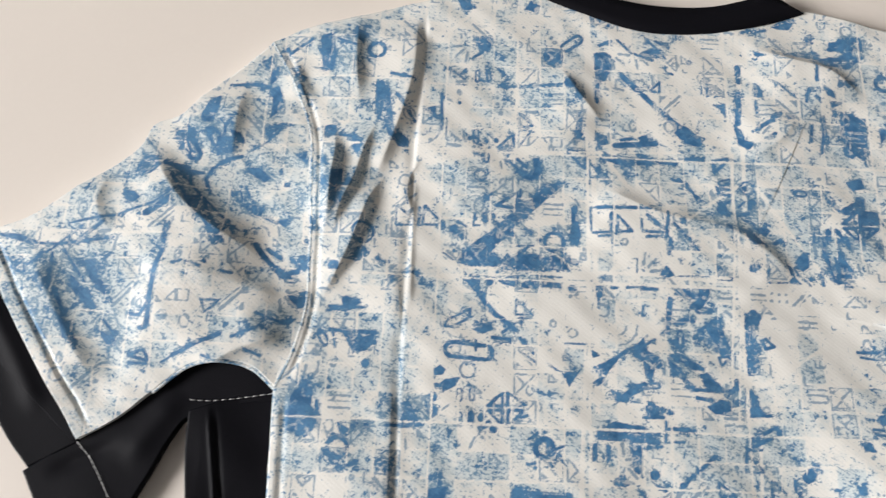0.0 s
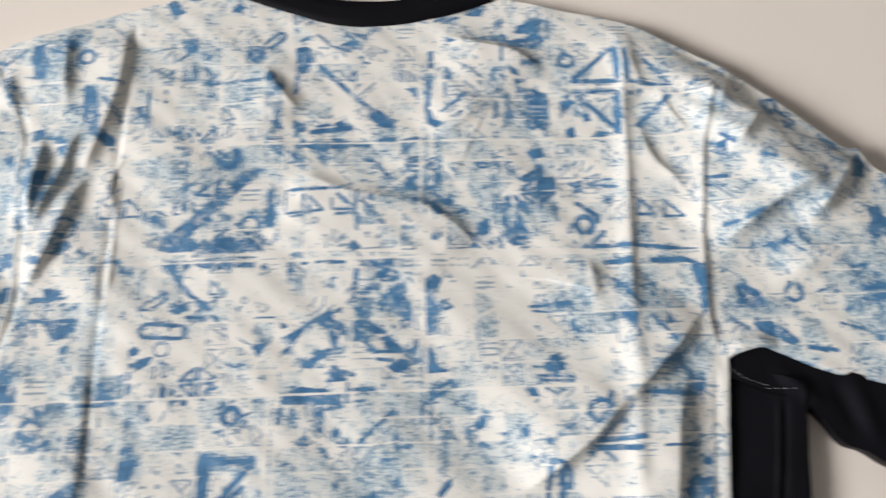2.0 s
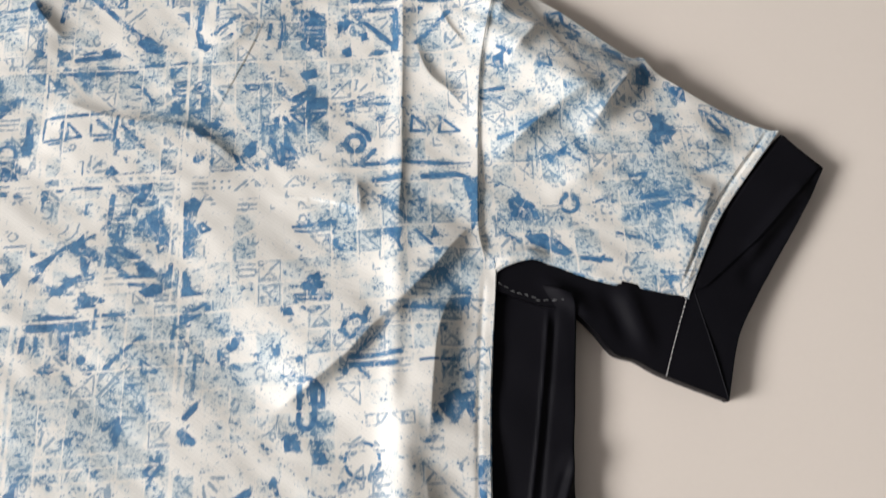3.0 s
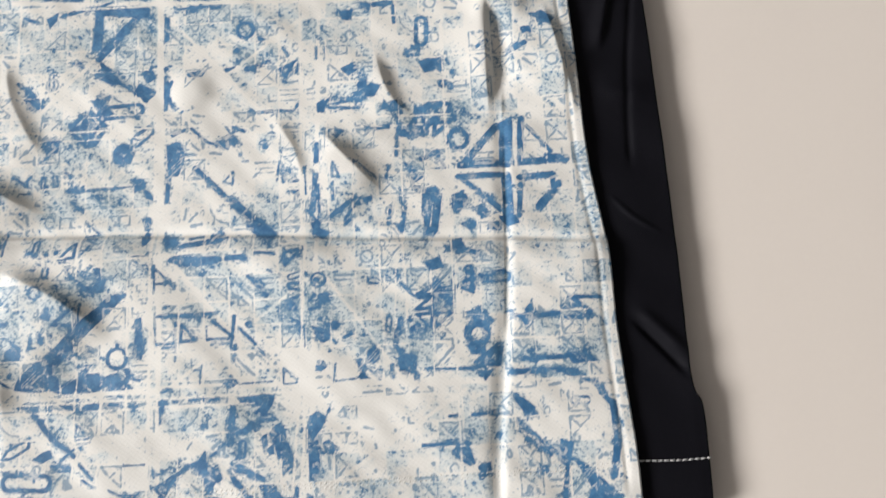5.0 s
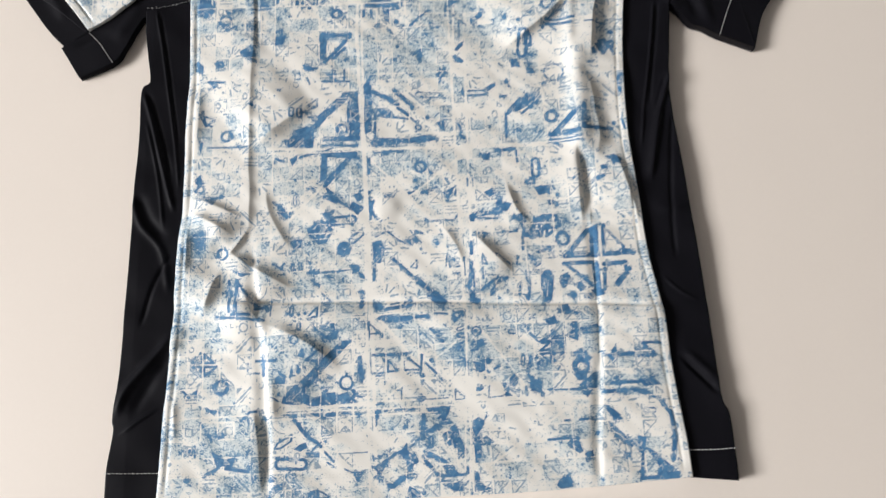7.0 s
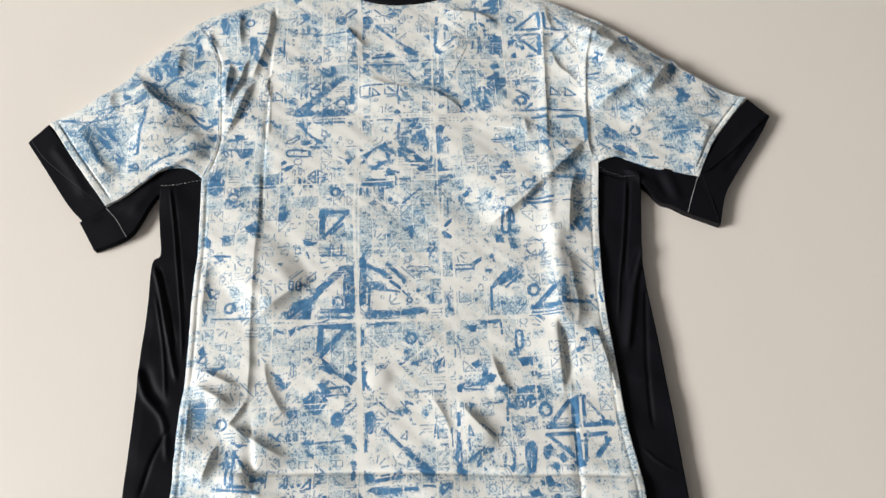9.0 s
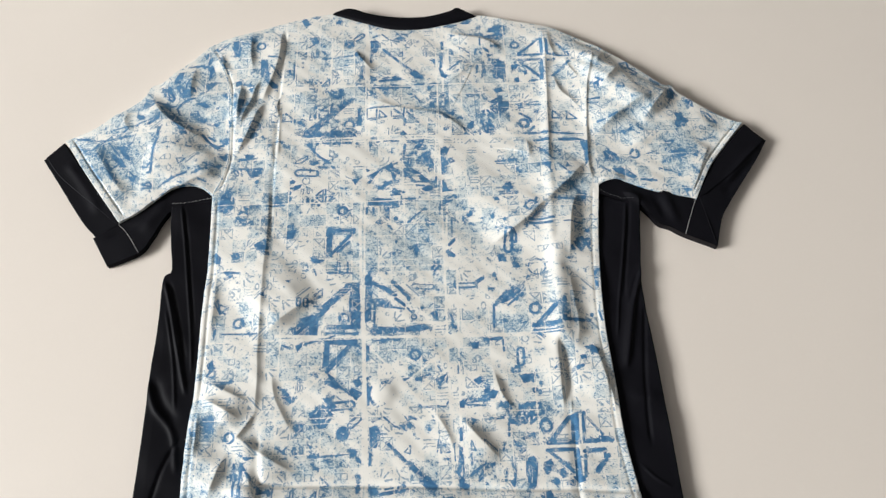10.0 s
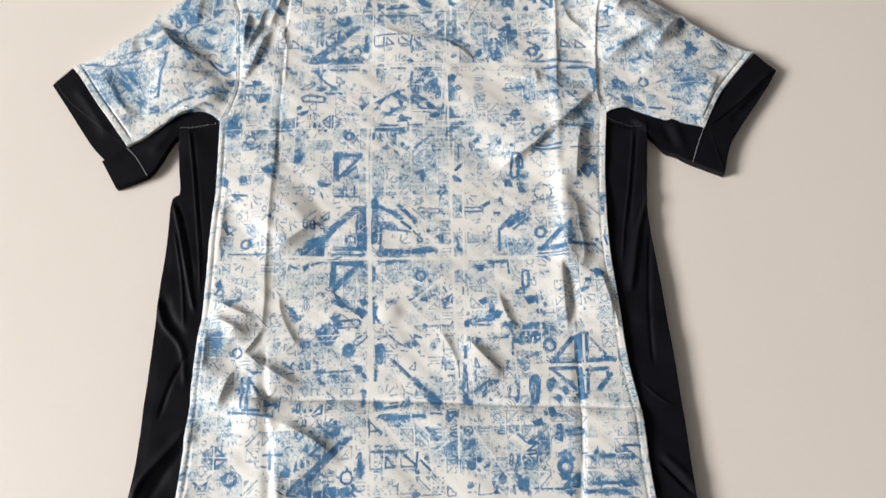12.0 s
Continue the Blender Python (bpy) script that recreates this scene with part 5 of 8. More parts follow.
    d.path(0.001, (-0.0168, -0.3678), (-0.0165, -0.3742))
    d.path(0.0014, (-0.0162, -0.3749), (-0.0047, -0.3751))
    d.path(0.0017, (-0.0133, -0.3651), (-0.0036, -0.3729))
    d.path(0.0017, (-0.0013, -0.3627), (-0.0028, -0.3764))
    d.path(0.0014, (-0.014, -0.378), (-0.0039, -0.3775))
    d.path(0.0017, (-0.042, -0.3611), (-0.0318, -0.3613), (-0.0114, -0.3607))
    d.shape((-0.0429, -0.4076), (-0.0383, -0.4074), (-0.0399, -0.4142), (-0.0425, -0.4144))
    d.path(0.001, (-0.0415, -0.4136), (-0.0417, -0.4197))
    d.path(0.0013, (-0.0344, -0.4082), (-0.0314, -0.4081))
    d.path(0.0012, (-0.0255, -0.4078), (-0.0139, -0.4062))
    d.path(0.0007, (-0.0418, -0.4028), (-0.0351, -0.4014))
    d.path(0.0007, (-0.0231, -0.3915), (-0.0197, -0.3913), (-0.0201, -0.399))
    d.dot(-0.018, -0.4216, 0.0013)
    d.haze(-0.031, -0.4199, 0.0098, 0.0082, 0.5)
    d.pill(-0.1216, -0.4465, -0.1038, -0.4476, 0.0038, 0.0021)
    d.dot(-0.116, -0.442, 0.0013)
    d.path(0.0013, (-0.1089, -0.441), (-0.1089, -0.4465))
    d.path(0.0019, (-0.1, -0.439), (-0.0903, -0.4398))
    d.path(0.001, (-0.0993, -0.4422), (-0.0903, -0.4418))
    d.path(0.0016, (-0.0849, -0.4389), (-0.0776, -0.4467))
    d.path(0.001, (-0.0833, -0.4469), (-0.0763, -0.4514))
    d.path(0.001, (-0.0608, -0.4404), (-0.0486, -0.4405))
    d.path(0.0011, (-0.048, -0.4411), (-0.0475, -0.4485))
    d.shape((-0.0461, -0.443), (-0.0411, -0.446), (-0.045, -0.4474))
    d.shape((-0.1315, -0.4578), (-0.1278, -0.4554), (-0.1246, -0.4575), (-0.1261, -0.4601), (-0.1308, -0.4609))
    d.shape((-0.1291, -0.4665), (-0.1244, -0.4625), (-0.1166, -0.4612), (-0.1196, -0.4661), (-0.1258, -0.4695))
    d.dot(-0.1311, -0.4722, 0.0025)
    d.dot(-0.1309, -0.4796, 0.0028)
    d.haze(-0.138, -0.4793, 0.0056, 0.0068, 0.5)
    d.ring(-0.1129, -0.4572, 0.0041, 0.0006)
    d.loop(0.0014, (-0.1016, -0.4755), (-0.0938, -0.4686), (-0.0938, -0.4752))
    d.path(0.0009, (-0.091, -0.4682), (-0.081, -0.4743), (-0.091, -0.4753))
    d.path(0.0019, (-0.091, -0.4685), (-0.091, -0.4747))
    d.loop(0.0014, (-0.101, -0.4779), (-0.0938, -0.4776), (-0.0938, -0.4853))
    d.loop(0.0014, (-0.0907, -0.4775), (-0.0822, -0.4771), (-0.0907, -0.4857))
    d.shape((-0.0854, -0.48), (-0.0816, -0.478), (-0.081, -0.4804))
    d.path(0.0031, (-0.1103, -0.4799), (-0.1102, -0.4848))
    d.dot(-0.1044, -0.4815, 0.0019)
    d.pill(-0.1165, -0.4808, -0.1164, -0.4851, 0.0012, 0.0006)
    d.pill(-0.1168, -0.4684, -0.1167, -0.4722, 0.0013, 0.0006)
    d.pill(-0.1102, -0.4681, -0.1101, -0.4719, 0.0013, 0.0006)
    d.haze(-0.0802, -0.458, 0.019, 0.0095, -0.3)
    d.shape((-0.0627, -0.4556), (-0.0542, -0.4561), (-0.0515, -0.4538), (-0.0562, -0.4607), (-0.0581, -0.4636))
    d.path(0.001, (-0.069, -0.4527), (-0.0618, -0.4565))
    d.shape((-0.0451, -0.4526), (-0.0386, -0.4497), (-0.0337, -0.4463), (-0.0319, -0.4487), (-0.0362, -0.4534), (-0.039, -0.4599), (-0.0429, -0.4626), (-0.0454, -0.4611), (-0.0415, -0.4578))
    d.shape((-0.036, -0.4638), (-0.0298, -0.4667), (-0.0233, -0.4617), (-0.0168, -0.4592), (-0.017, -0.463), (-0.0235, -0.4664), (-0.0284, -0.4704), (-0.0331, -0.47))
    d.shape((-0.0261, -0.442), (-0.0205, -0.4392), (-0.0171, -0.4351), (-0.0152, -0.4422), (-0.0209, -0.4463))
    d.path(0.0019, (-0.0321, -0.4468), (-0.0272, -0.4434))
    d.shape((0.0009, -0.4075), (0.0208, -0.4066), (0.0193, -0.4124), (0.0149, -0.4184), (0.0092, -0.4163), (0.0137, -0.4127), (0.0023, -0.4109))
    d.path(0.003, (-0.0018, -0.4134), (-0.0036, -0.4312))
    d.shape((-0.0082, -0.433), (-0.0021, -0.4278), (-0.0023, -0.4321))
    d.shape((-0.001, -0.4268), (0.0082, -0.4214), (0.0086, -0.4247), (0.0051, -0.4275))
    d.pill(0.0139, -0.4187, 0.0182, -0.4185, 0.0013, 0.0007)
    d.dot(0.0105, -0.4246, 0.0013)
    d.pill(0.0035, -0.4322, 0.0031, -0.4381, 0.0016, 0.001)
    d.shape((-0.0026, -0.4367), (0.0023, -0.4348), (0.002, -0.4398))
    d.shape((0.0175, -0.4276), (0.0211, -0.4234), (0.0259, -0.4238), (0.027, -0.4304), (0.0297, -0.4368), (0.0308, -0.4417), (0.0259, -0.4435), (0.0223, -0.4404), (0.0208, -0.434), (0.0188, -0.4308))
    d.shape((0.0131, -0.4294), (0.0165, -0.4276), (0.0169, -0.4342), (0.0147, -0.4343))
    d.shape((0.0162, -0.4358), (0.0202, -0.4334), (0.0208, -0.4379), (0.0182, -0.439))
    d.loop(0.0013, (0.0242, -0.4442), (0.0324, -0.4426), (0.0254, -0.4487))
    d.shape((0.0394, -0.4192), (0.0445, -0.417), (0.0491, -0.4201), (0.0462, -0.4262), (0.0433, -0.4296), (0.0441, -0.4378), (0.0456, -0.4458), (0.0426, -0.453), (0.0394, -0.4532), (0.0391, -0.4461), (0.038, -0.4381), (0.0376, -0.4283))
    d.shape((0.0485, -0.4201), (0.0515, -0.4166), (0.0507, -0.4143))
    d.loop(0.0016, (0.0474, -0.4344), (0.0501, -0.4333), (0.0542, -0.4373), (0.0495, -0.4385))
    d.path(0.001, (0.0436, -0.4329), (0.0462, -0.4393))
    d.shape((0.0373, -0.459), (0.0417, -0.4619), (0.0427, -0.4681), (0.0455, -0.4717), (0.0531, -0.4745), (0.0363, -0.4755))
    d.shape((-0.0223, -0.4431), (-0.0174, -0.4416), (-0.0096, -0.4451), (-0.0073, -0.4499), (-0.01, -0.4522), (-0.0146, -0.4479), (-0.0193, -0.4456))
    d.path(0.0019, (-0.0224, -0.4451), (-0.0177, -0.4471))
    d.shape((-0.0178, -0.4487), (-0.0116, -0.4517), (-0.0136, -0.4581), (-0.0167, -0.4567))
    d.shape((-0.0031, -0.4442), (0.0018, -0.442), (0.008, -0.4459), (0.0157, -0.4504), (0.0155, -0.452), (0.0092, -0.4513), (0.0037, -0.4478), (-0.0001, -0.4473))
    d.shape((-0.0039, -0.4455), (-0.0003, -0.4495), (0.0042, -0.4541), (0.0071, -0.4587), (0.0101, -0.4602), (0.0099, -0.4633), (0.0068, -0.4629), (0.003, -0.4573), (-0.0021, -0.4528))
    d.shape((0.0122, -0.4538), (0.0171, -0.4529), (0.0215, -0.4571), (0.0274, -0.4626), (0.021, -0.4635), (0.0149, -0.46))
    d.path(0.0019, (0.0084, -0.4622), (0.0306, -0.4621))
    d.shape((0.0294, -0.4577), (0.0328, -0.4554), (0.0348, -0.4575), (0.0332, -0.4617), (0.0307, -0.4608))
    d.path(0.0013, (-0.0157, -0.4389), (-0.0107, -0.4361))
    d.path(0.0016, (-0.0233, -0.4617), (-0.0169, -0.4614))
    d.pill(-0.0153, -0.4613, -0.0106, -0.4611, 0.0013, 0.0008)
    d.path(0.0019, (0.0103, -0.4665), (0.019, -0.4676))
    d.shape((0.0156, -0.4709), (0.0239, -0.4665), (0.0285, -0.4681), (0.0285, -0.4749), (0.0201, -0.4744))
    d.path(0.001, (0.0299, -0.4702), (0.0327, -0.467))
    d.shape((-0.0158, -0.4692), (-0.0112, -0.4712), (-0.0076, -0.475), (-0.01, -0.4782), (-0.0162, -0.4769), (-0.0176, -0.4733))
    d.dot(-0.0042, -0.4749, 0.0016)
    d.path(0.0013, (-0.0178, -0.4779), (-0.0078, -0.4775))
    d.path(0.0016, (0.0442, -0.4841), (0.0525, -0.48), (0.0539, -0.4818))
    d.path(0.0017, (0.007, -0.3409), (0.0151, -0.3491))
    d.dot(0.0113, -0.3444, 0.0017)
    d.shape((0.0144, -0.3491), (0.019, -0.3514), (0.0164, -0.3545))
    d.pill(0.0311, -0.3427, 0.0364, -0.3413, 0.0014, 0.0007)
    d.pill(0.0317, -0.3478, 0.0365, -0.348, 0.0017, 0.0014)
    d.path(0.0017, (0.03, -0.3556), (0.0388, -0.3526))
    d.shape((0.0281, -0.3576), (0.0334, -0.3555), (0.0346, -0.3616), (0.0288, -0.3612))
    d.ring(0.0464, -0.3449, 0.0038, 0.001)
    d.dot(0.0454, -0.3449, 0.0017)
    d.shape((0.0467, -0.353), (0.0516, -0.352), (0.0511, -0.3571), (0.0468, -0.3584))
    d.path(0.001, (0.0408, -0.3569), (0.0446, -0.3531))
    d.path(0.0014, (0.0414, -0.3613), (0.0467, -0.3603))
    d.shape((0.0323, -0.3682), (0.0374, -0.368), (0.0387, -0.3733), (0.0385, -0.3822), (0.0356, -0.3805), (0.0353, -0.3734))
    d.shape((0.0423, -0.3706), (0.0489, -0.3728), (0.0534, -0.3779), (0.0475, -0.3799), (0.0444, -0.3766))
    d.path(0.0014, (0.0502, -0.3763), (0.0549, -0.3796))
    d.shape((0.0509, -0.3691), (0.0555, -0.3678), (0.0587, -0.3698), (0.0556, -0.3735), (0.0516, -0.3723))
    d.shape((0.0585, -0.3776), (0.0639, -0.3745), (0.0661, -0.3758), (0.0601, -0.3786))
    d.loop(0.0008, (0.0256, -0.3926), (0.0255, -0.4012), (0.0345, -0.4011))
    d.shape((0.0436, -0.3924), (0.0479, -0.3898), (0.0502, -0.3928), (0.0466, -0.3957), (0.0433, -0.3952))
    d.path(0.0008, (0.0547, -0.3919), (0.0534, -0.4013), (0.0661, -0.4003))
    d.shape((0.0661, -0.4), (0.0699, -0.3963), (0.0734, -0.4006), (0.0677, -0.4009))
    d.shape((0.0656, -0.3896), (0.0688, -0.3912), (0.0705, -0.3963), (0.0682, -0.3964))
    d.path(0.0008, (0.0703, -0.3928), (0.0792, -0.4017))
    d.shape((0.0728, -0.3857), (0.0764, -0.3831), (0.0795, -0.3854), (0.0789, -0.3907), (0.0752, -0.3933), (0.0722, -0.391))
    d.path(0.002, (0.0888, -0.3754), (0.0885, -0.3832), (0.0909, -0.3884))
    d.shape((0.089, -0.3902), (0.0943, -0.3882), (0.0991, -0.3897), (0.0967, -0.395), (0.0996, -0.3983), (0.0944, -0.4003), (0.0898, -0.3971))
    d.path(0.002, (0.0859, -0.3938), (0.086, -0.4007))
    d.shape((0.0982, -0.3967), (0.1011, -0.4), (0.1006, -0.4034), (0.0975, -0.4019))
    d.dot(0.0797, -0.3976, 0.0013)
    d.path(0.0031, (0.0917, -0.3692), (0.0911, -0.3739))
    d.dot(0.0968, -0.3693, 0.0017)
    d.path(0.0027, (0.0977, -0.375), (0.1014, -0.3727))
    d.dot(0.1033, -0.3761, 0.0017)
    d.pill(0.0853, -0.3684, 0.0846, -0.3746, 0.0014, 0.0007)
    d.loop(0.0015, (0.1002, -0.3641), (0.1109, -0.3559), (0.1098, -0.3636))
    d.loop(0.0015, (0.1005, -0.367), (0.1094, -0.3665), (0.1083, -0.3745))
    d.loop(0.0015, (0.1125, -0.3635), (0.1136, -0.3558), (0.1215, -0.363))
    d.loop(0.0015, (0.1121, -0.3664), (0.1211, -0.3659), (0.111, -0.3743))
    d.path(0.0014, (0.0925, -0.3488), (0.097, -0.3541), (0.1001, -0.3568))
    d.ring(0.0879, -0.3446, 0.0035, 0.0007)
    d.pill(0.0755, -0.3467, 0.0797, -0.3469, 0.0014, 0.001)
    d.haze(0.0845, -0.3584, 0.0048, 0.0041, 0.5)
    d.haze(0.0681, -0.3825, 0.0102, 0.0051, 0.35)
    d.path(0.0017, (-0.0006, -0.3788), (-0.0018, -0.3877))
    d.shape((-0.0076, -0.4001), (-0.0039, -0.3947), (-0.0017, -0.3963), (0.0014, -0.3996), (-0.003, -0.4016))
    d.path(0.0007, (0.0014, -0.4003), (0.0197, -0.3995))
    d.path(0.0015, (-0.0173, -0.4081), (-0.009, -0.408))
    d.path(0.0017, (0.0017, -0.3698), (0.0105, -0.3789))
    d.shape((0.0117, -0.3807), (0.0143, -0.3826), (0.0173, -0.3867), (0.0141, -0.3851))
    d.dot(0.0069, -0.3677, 0.002)
    d.haze(0.0497, -0.3637, 0.0206, 0.0103, 0.3)
    d.loop(0.0022, (0.105, -0.2496), (0.1134, -0.242), (0.1125, -0.2492))
    d.loop(0.0022, (0.1169, -0.249), (0.1179, -0.2417), (0.1254, -0.2434), (0.1247, -0.2485))
    d.loop(0.0018, (0.1042, -0.256), (0.1116, -0.2556), (0.1109, -0.261), (0.1037, -0.2602))
    d.loop(0.0022, (0.1162, -0.2545), (0.1247, -0.254), (0.1152, -0.2616))
    d.shape((0.0889, -0.2463), (0.0914, -0.2407), (0.0952, -0.2396), (0.0955, -0.246), (0.0906, -0.2475))
    d.shape((0.0751, -0.2543), (0.0823, -0.2551), (0.0909, -0.2538), (0.0895, -0.2568), (0.0821, -0.2572), (0.0748, -0.2568))
    d.shape((0.0939, -0.2503), (0.0987, -0.2563), (0.1058, -0.258), (0.109, -0.2619), (0.0998, -0.2624), (0.0944, -0.2615), (0.0929, -0.2587))
    d.path(0.0018, (0.0934, -0.2607), (0.0927, -0.2731))
    d.shape((0.0696, -0.2359), (0.0797, -0.2285), (0.0851, -0.2308), (0.0814, -0.237), (0.0751, -0.2373))
    d.path(0.0019, (0.0506, -0.2413), (0.0657, -0.2387))
    d.path(0.0029, (0.0466, -0.2654), (0.0464, -0.2757))
    d.path(0.0033, (0.0457, -0.2838), (0.0439, -0.3038))
    d.shape((0.0414, -0.3039), (0.0462, -0.3095), (0.0475, -0.3145), (0.0526, -0.3169), (0.0487, -0.321), (0.0437, -0.3174), (0.0425, -0.3116))
    d.path(0.0021, (0.0522, -0.3092), (0.0687, -0.2977))
    d.shape((0.0722, -0.2983), (0.0776, -0.2972), (0.0773, -0.3), (0.073, -0.3006))
    d.path(0.0018, (0.0618, -0.3126), (0.0648, -0.3105))
    d.path(0.0014, (0.0552, -0.2893), (0.0554, -0.2984))
    d.shape((0.1076, -0.3004), (0.1116, -0.297), (0.1168, -0.2979), (0.1168, -0.3058), (0.1149, -0.3194), (0.1116, -0.3226), (0.1073, -0.3206), (0.1073, -0.3102))
    d.path(0.0025, (0.0955, -0.2971), (0.0961, -0.3069), (0.0939, -0.3186))
    d.path(0.0018, (0.0883, -0.3034), (0.0871, -0.3132))
    d.shape((0.0657, -0.2746), (0.0691, -0.2764), (0.0681, -0.2793))
    d.path(0.0009, (0.0691, -0.2764), (0.0806, -0.2867))
    d.loop(0.0009, (0.0561, -0.2767), (0.0552, -0.2857), (0.0595, -0.2859))
    d.shape((0.0962, -0.277), (0.1029, -0.2807), (0.1042, -0.2846), (0.099, -0.2829))
    d.shape((0.1003, -0.2868), (0.1094, -0.2864), (0.1016, -0.2908))
    d.shape((0.1015, -0.292), (0.1068, -0.2925), (0.1034, -0.2966))
    d.path(0.0015, (0.0879, -0.2795), (0.0859, -0.2876))
    d.loop(0.0011, (0.1059, -0.2483), (0.1059, -0.2483))
    d.path(0.0015, (0.0268, -0.2767), (0.0268, -0.2868))
    d.path(0.0011, (0.0248, -0.2748), (0.0233, -0.285))
    d.path(0.0009, (0.0292, -0.2786), (0.0358, -0.2863))
    d.path(0.0011, (0.0311, -0.2866), (0.0365, -0.2863))
    d.shape((0.0299, -0.2919), (0.0371, -0.2915), (0.0367, -0.2963))
    d.path(0.0011, (0.0374, -0.2923), (0.0369, -0.3022))
    d.dot(0.0165, -0.2642, 0.0018)
    d.dot(0.0017, -0.2687, 0.0011)
    d.path(0.0011, (0.0026, -0.2719), (0.0061, -0.273))
    d.loop(0.0011, (-0.0079, -0.2847), (-0.0022, -0.2787), (-0.0026, -0.2864))
    d.shape((0.0567, -0.2544), (0.0638, -0.2574), (0.0581, -0.2594))
    d.haze(0.0665, -0.2664, 0.0092, 0.0055, 0.4)
    d.clear(-0.0879, -0.3488, -0.0879, -0.3653, 0.0007)
    d.clear(-0.088, -0.3891, -0.088, -0.4023, 0.0007)
    d.clear(-0.085, -0.3959, -0.0797, -0.4005, 0.0006)
    d.clear(-0.0723, -0.3915, -0.0725, -0.4001, 0.0007)
    d.clear(-0.0996, -0.4001, -0.0846, -0.3893, 0.0006)
    d.clear(-0.0981, -0.3683, -0.0769, -0.3794, 0.0007)
    d.clear(-0.1113, -0.3913, -0.1062, -0.3987, 0.0007)
    d.clear(-0.0581, -0.3799, -0.0507, -0.3802, 0.0007)
    d.clear(-0.0596, -0.3877, -0.0525, -0.395, 0.0007)
    d.clear(-0.1046, -0.391, -0.0996, -0.3907, 0.0006)
    d.clear(0.1123, -0.3048, 0.1107, -0.3166, 0.0009)
    d.clear(-0.0881, -0.2708, -0.0882, -0.3282, 0.0014)
    d.clear(-0.0431, -0.2517, -0.0455, -0.3316, 0.0013)
    d.clear(0.0397, -0.3234, 0.0305, -0.4593, 0.0018)
    d.clear(-0.1346, -0.3317, 0.0362, -0.3228, 0.0014)
    d.clear(-0.1292, -0.405, -0.0533, -0.4016, 0.0012)
    d.clear(0.0902, -0.3396, 0.0887, -0.3654, 0.0014)
    d.clear(0.0393, -0.403, 0.0329, -0.4778, 0.0017)
    d.clear(-0.0518, -0.463, -0.0515, -0.5056, 0.001)
    d.clear(-0.0193, -0.4817, -0.0087, -0.4918, 0.0007)
    d.clear(-0.042, -0.4537, -0.0359, -0.4607, 0.0007)
    d.clear(-0.0129, -0.4459, -0.0162, -0.4487, 0.0006)
    d.clear(0.0014, -0.4485, 0.0092, -0.4602, 0.0008)


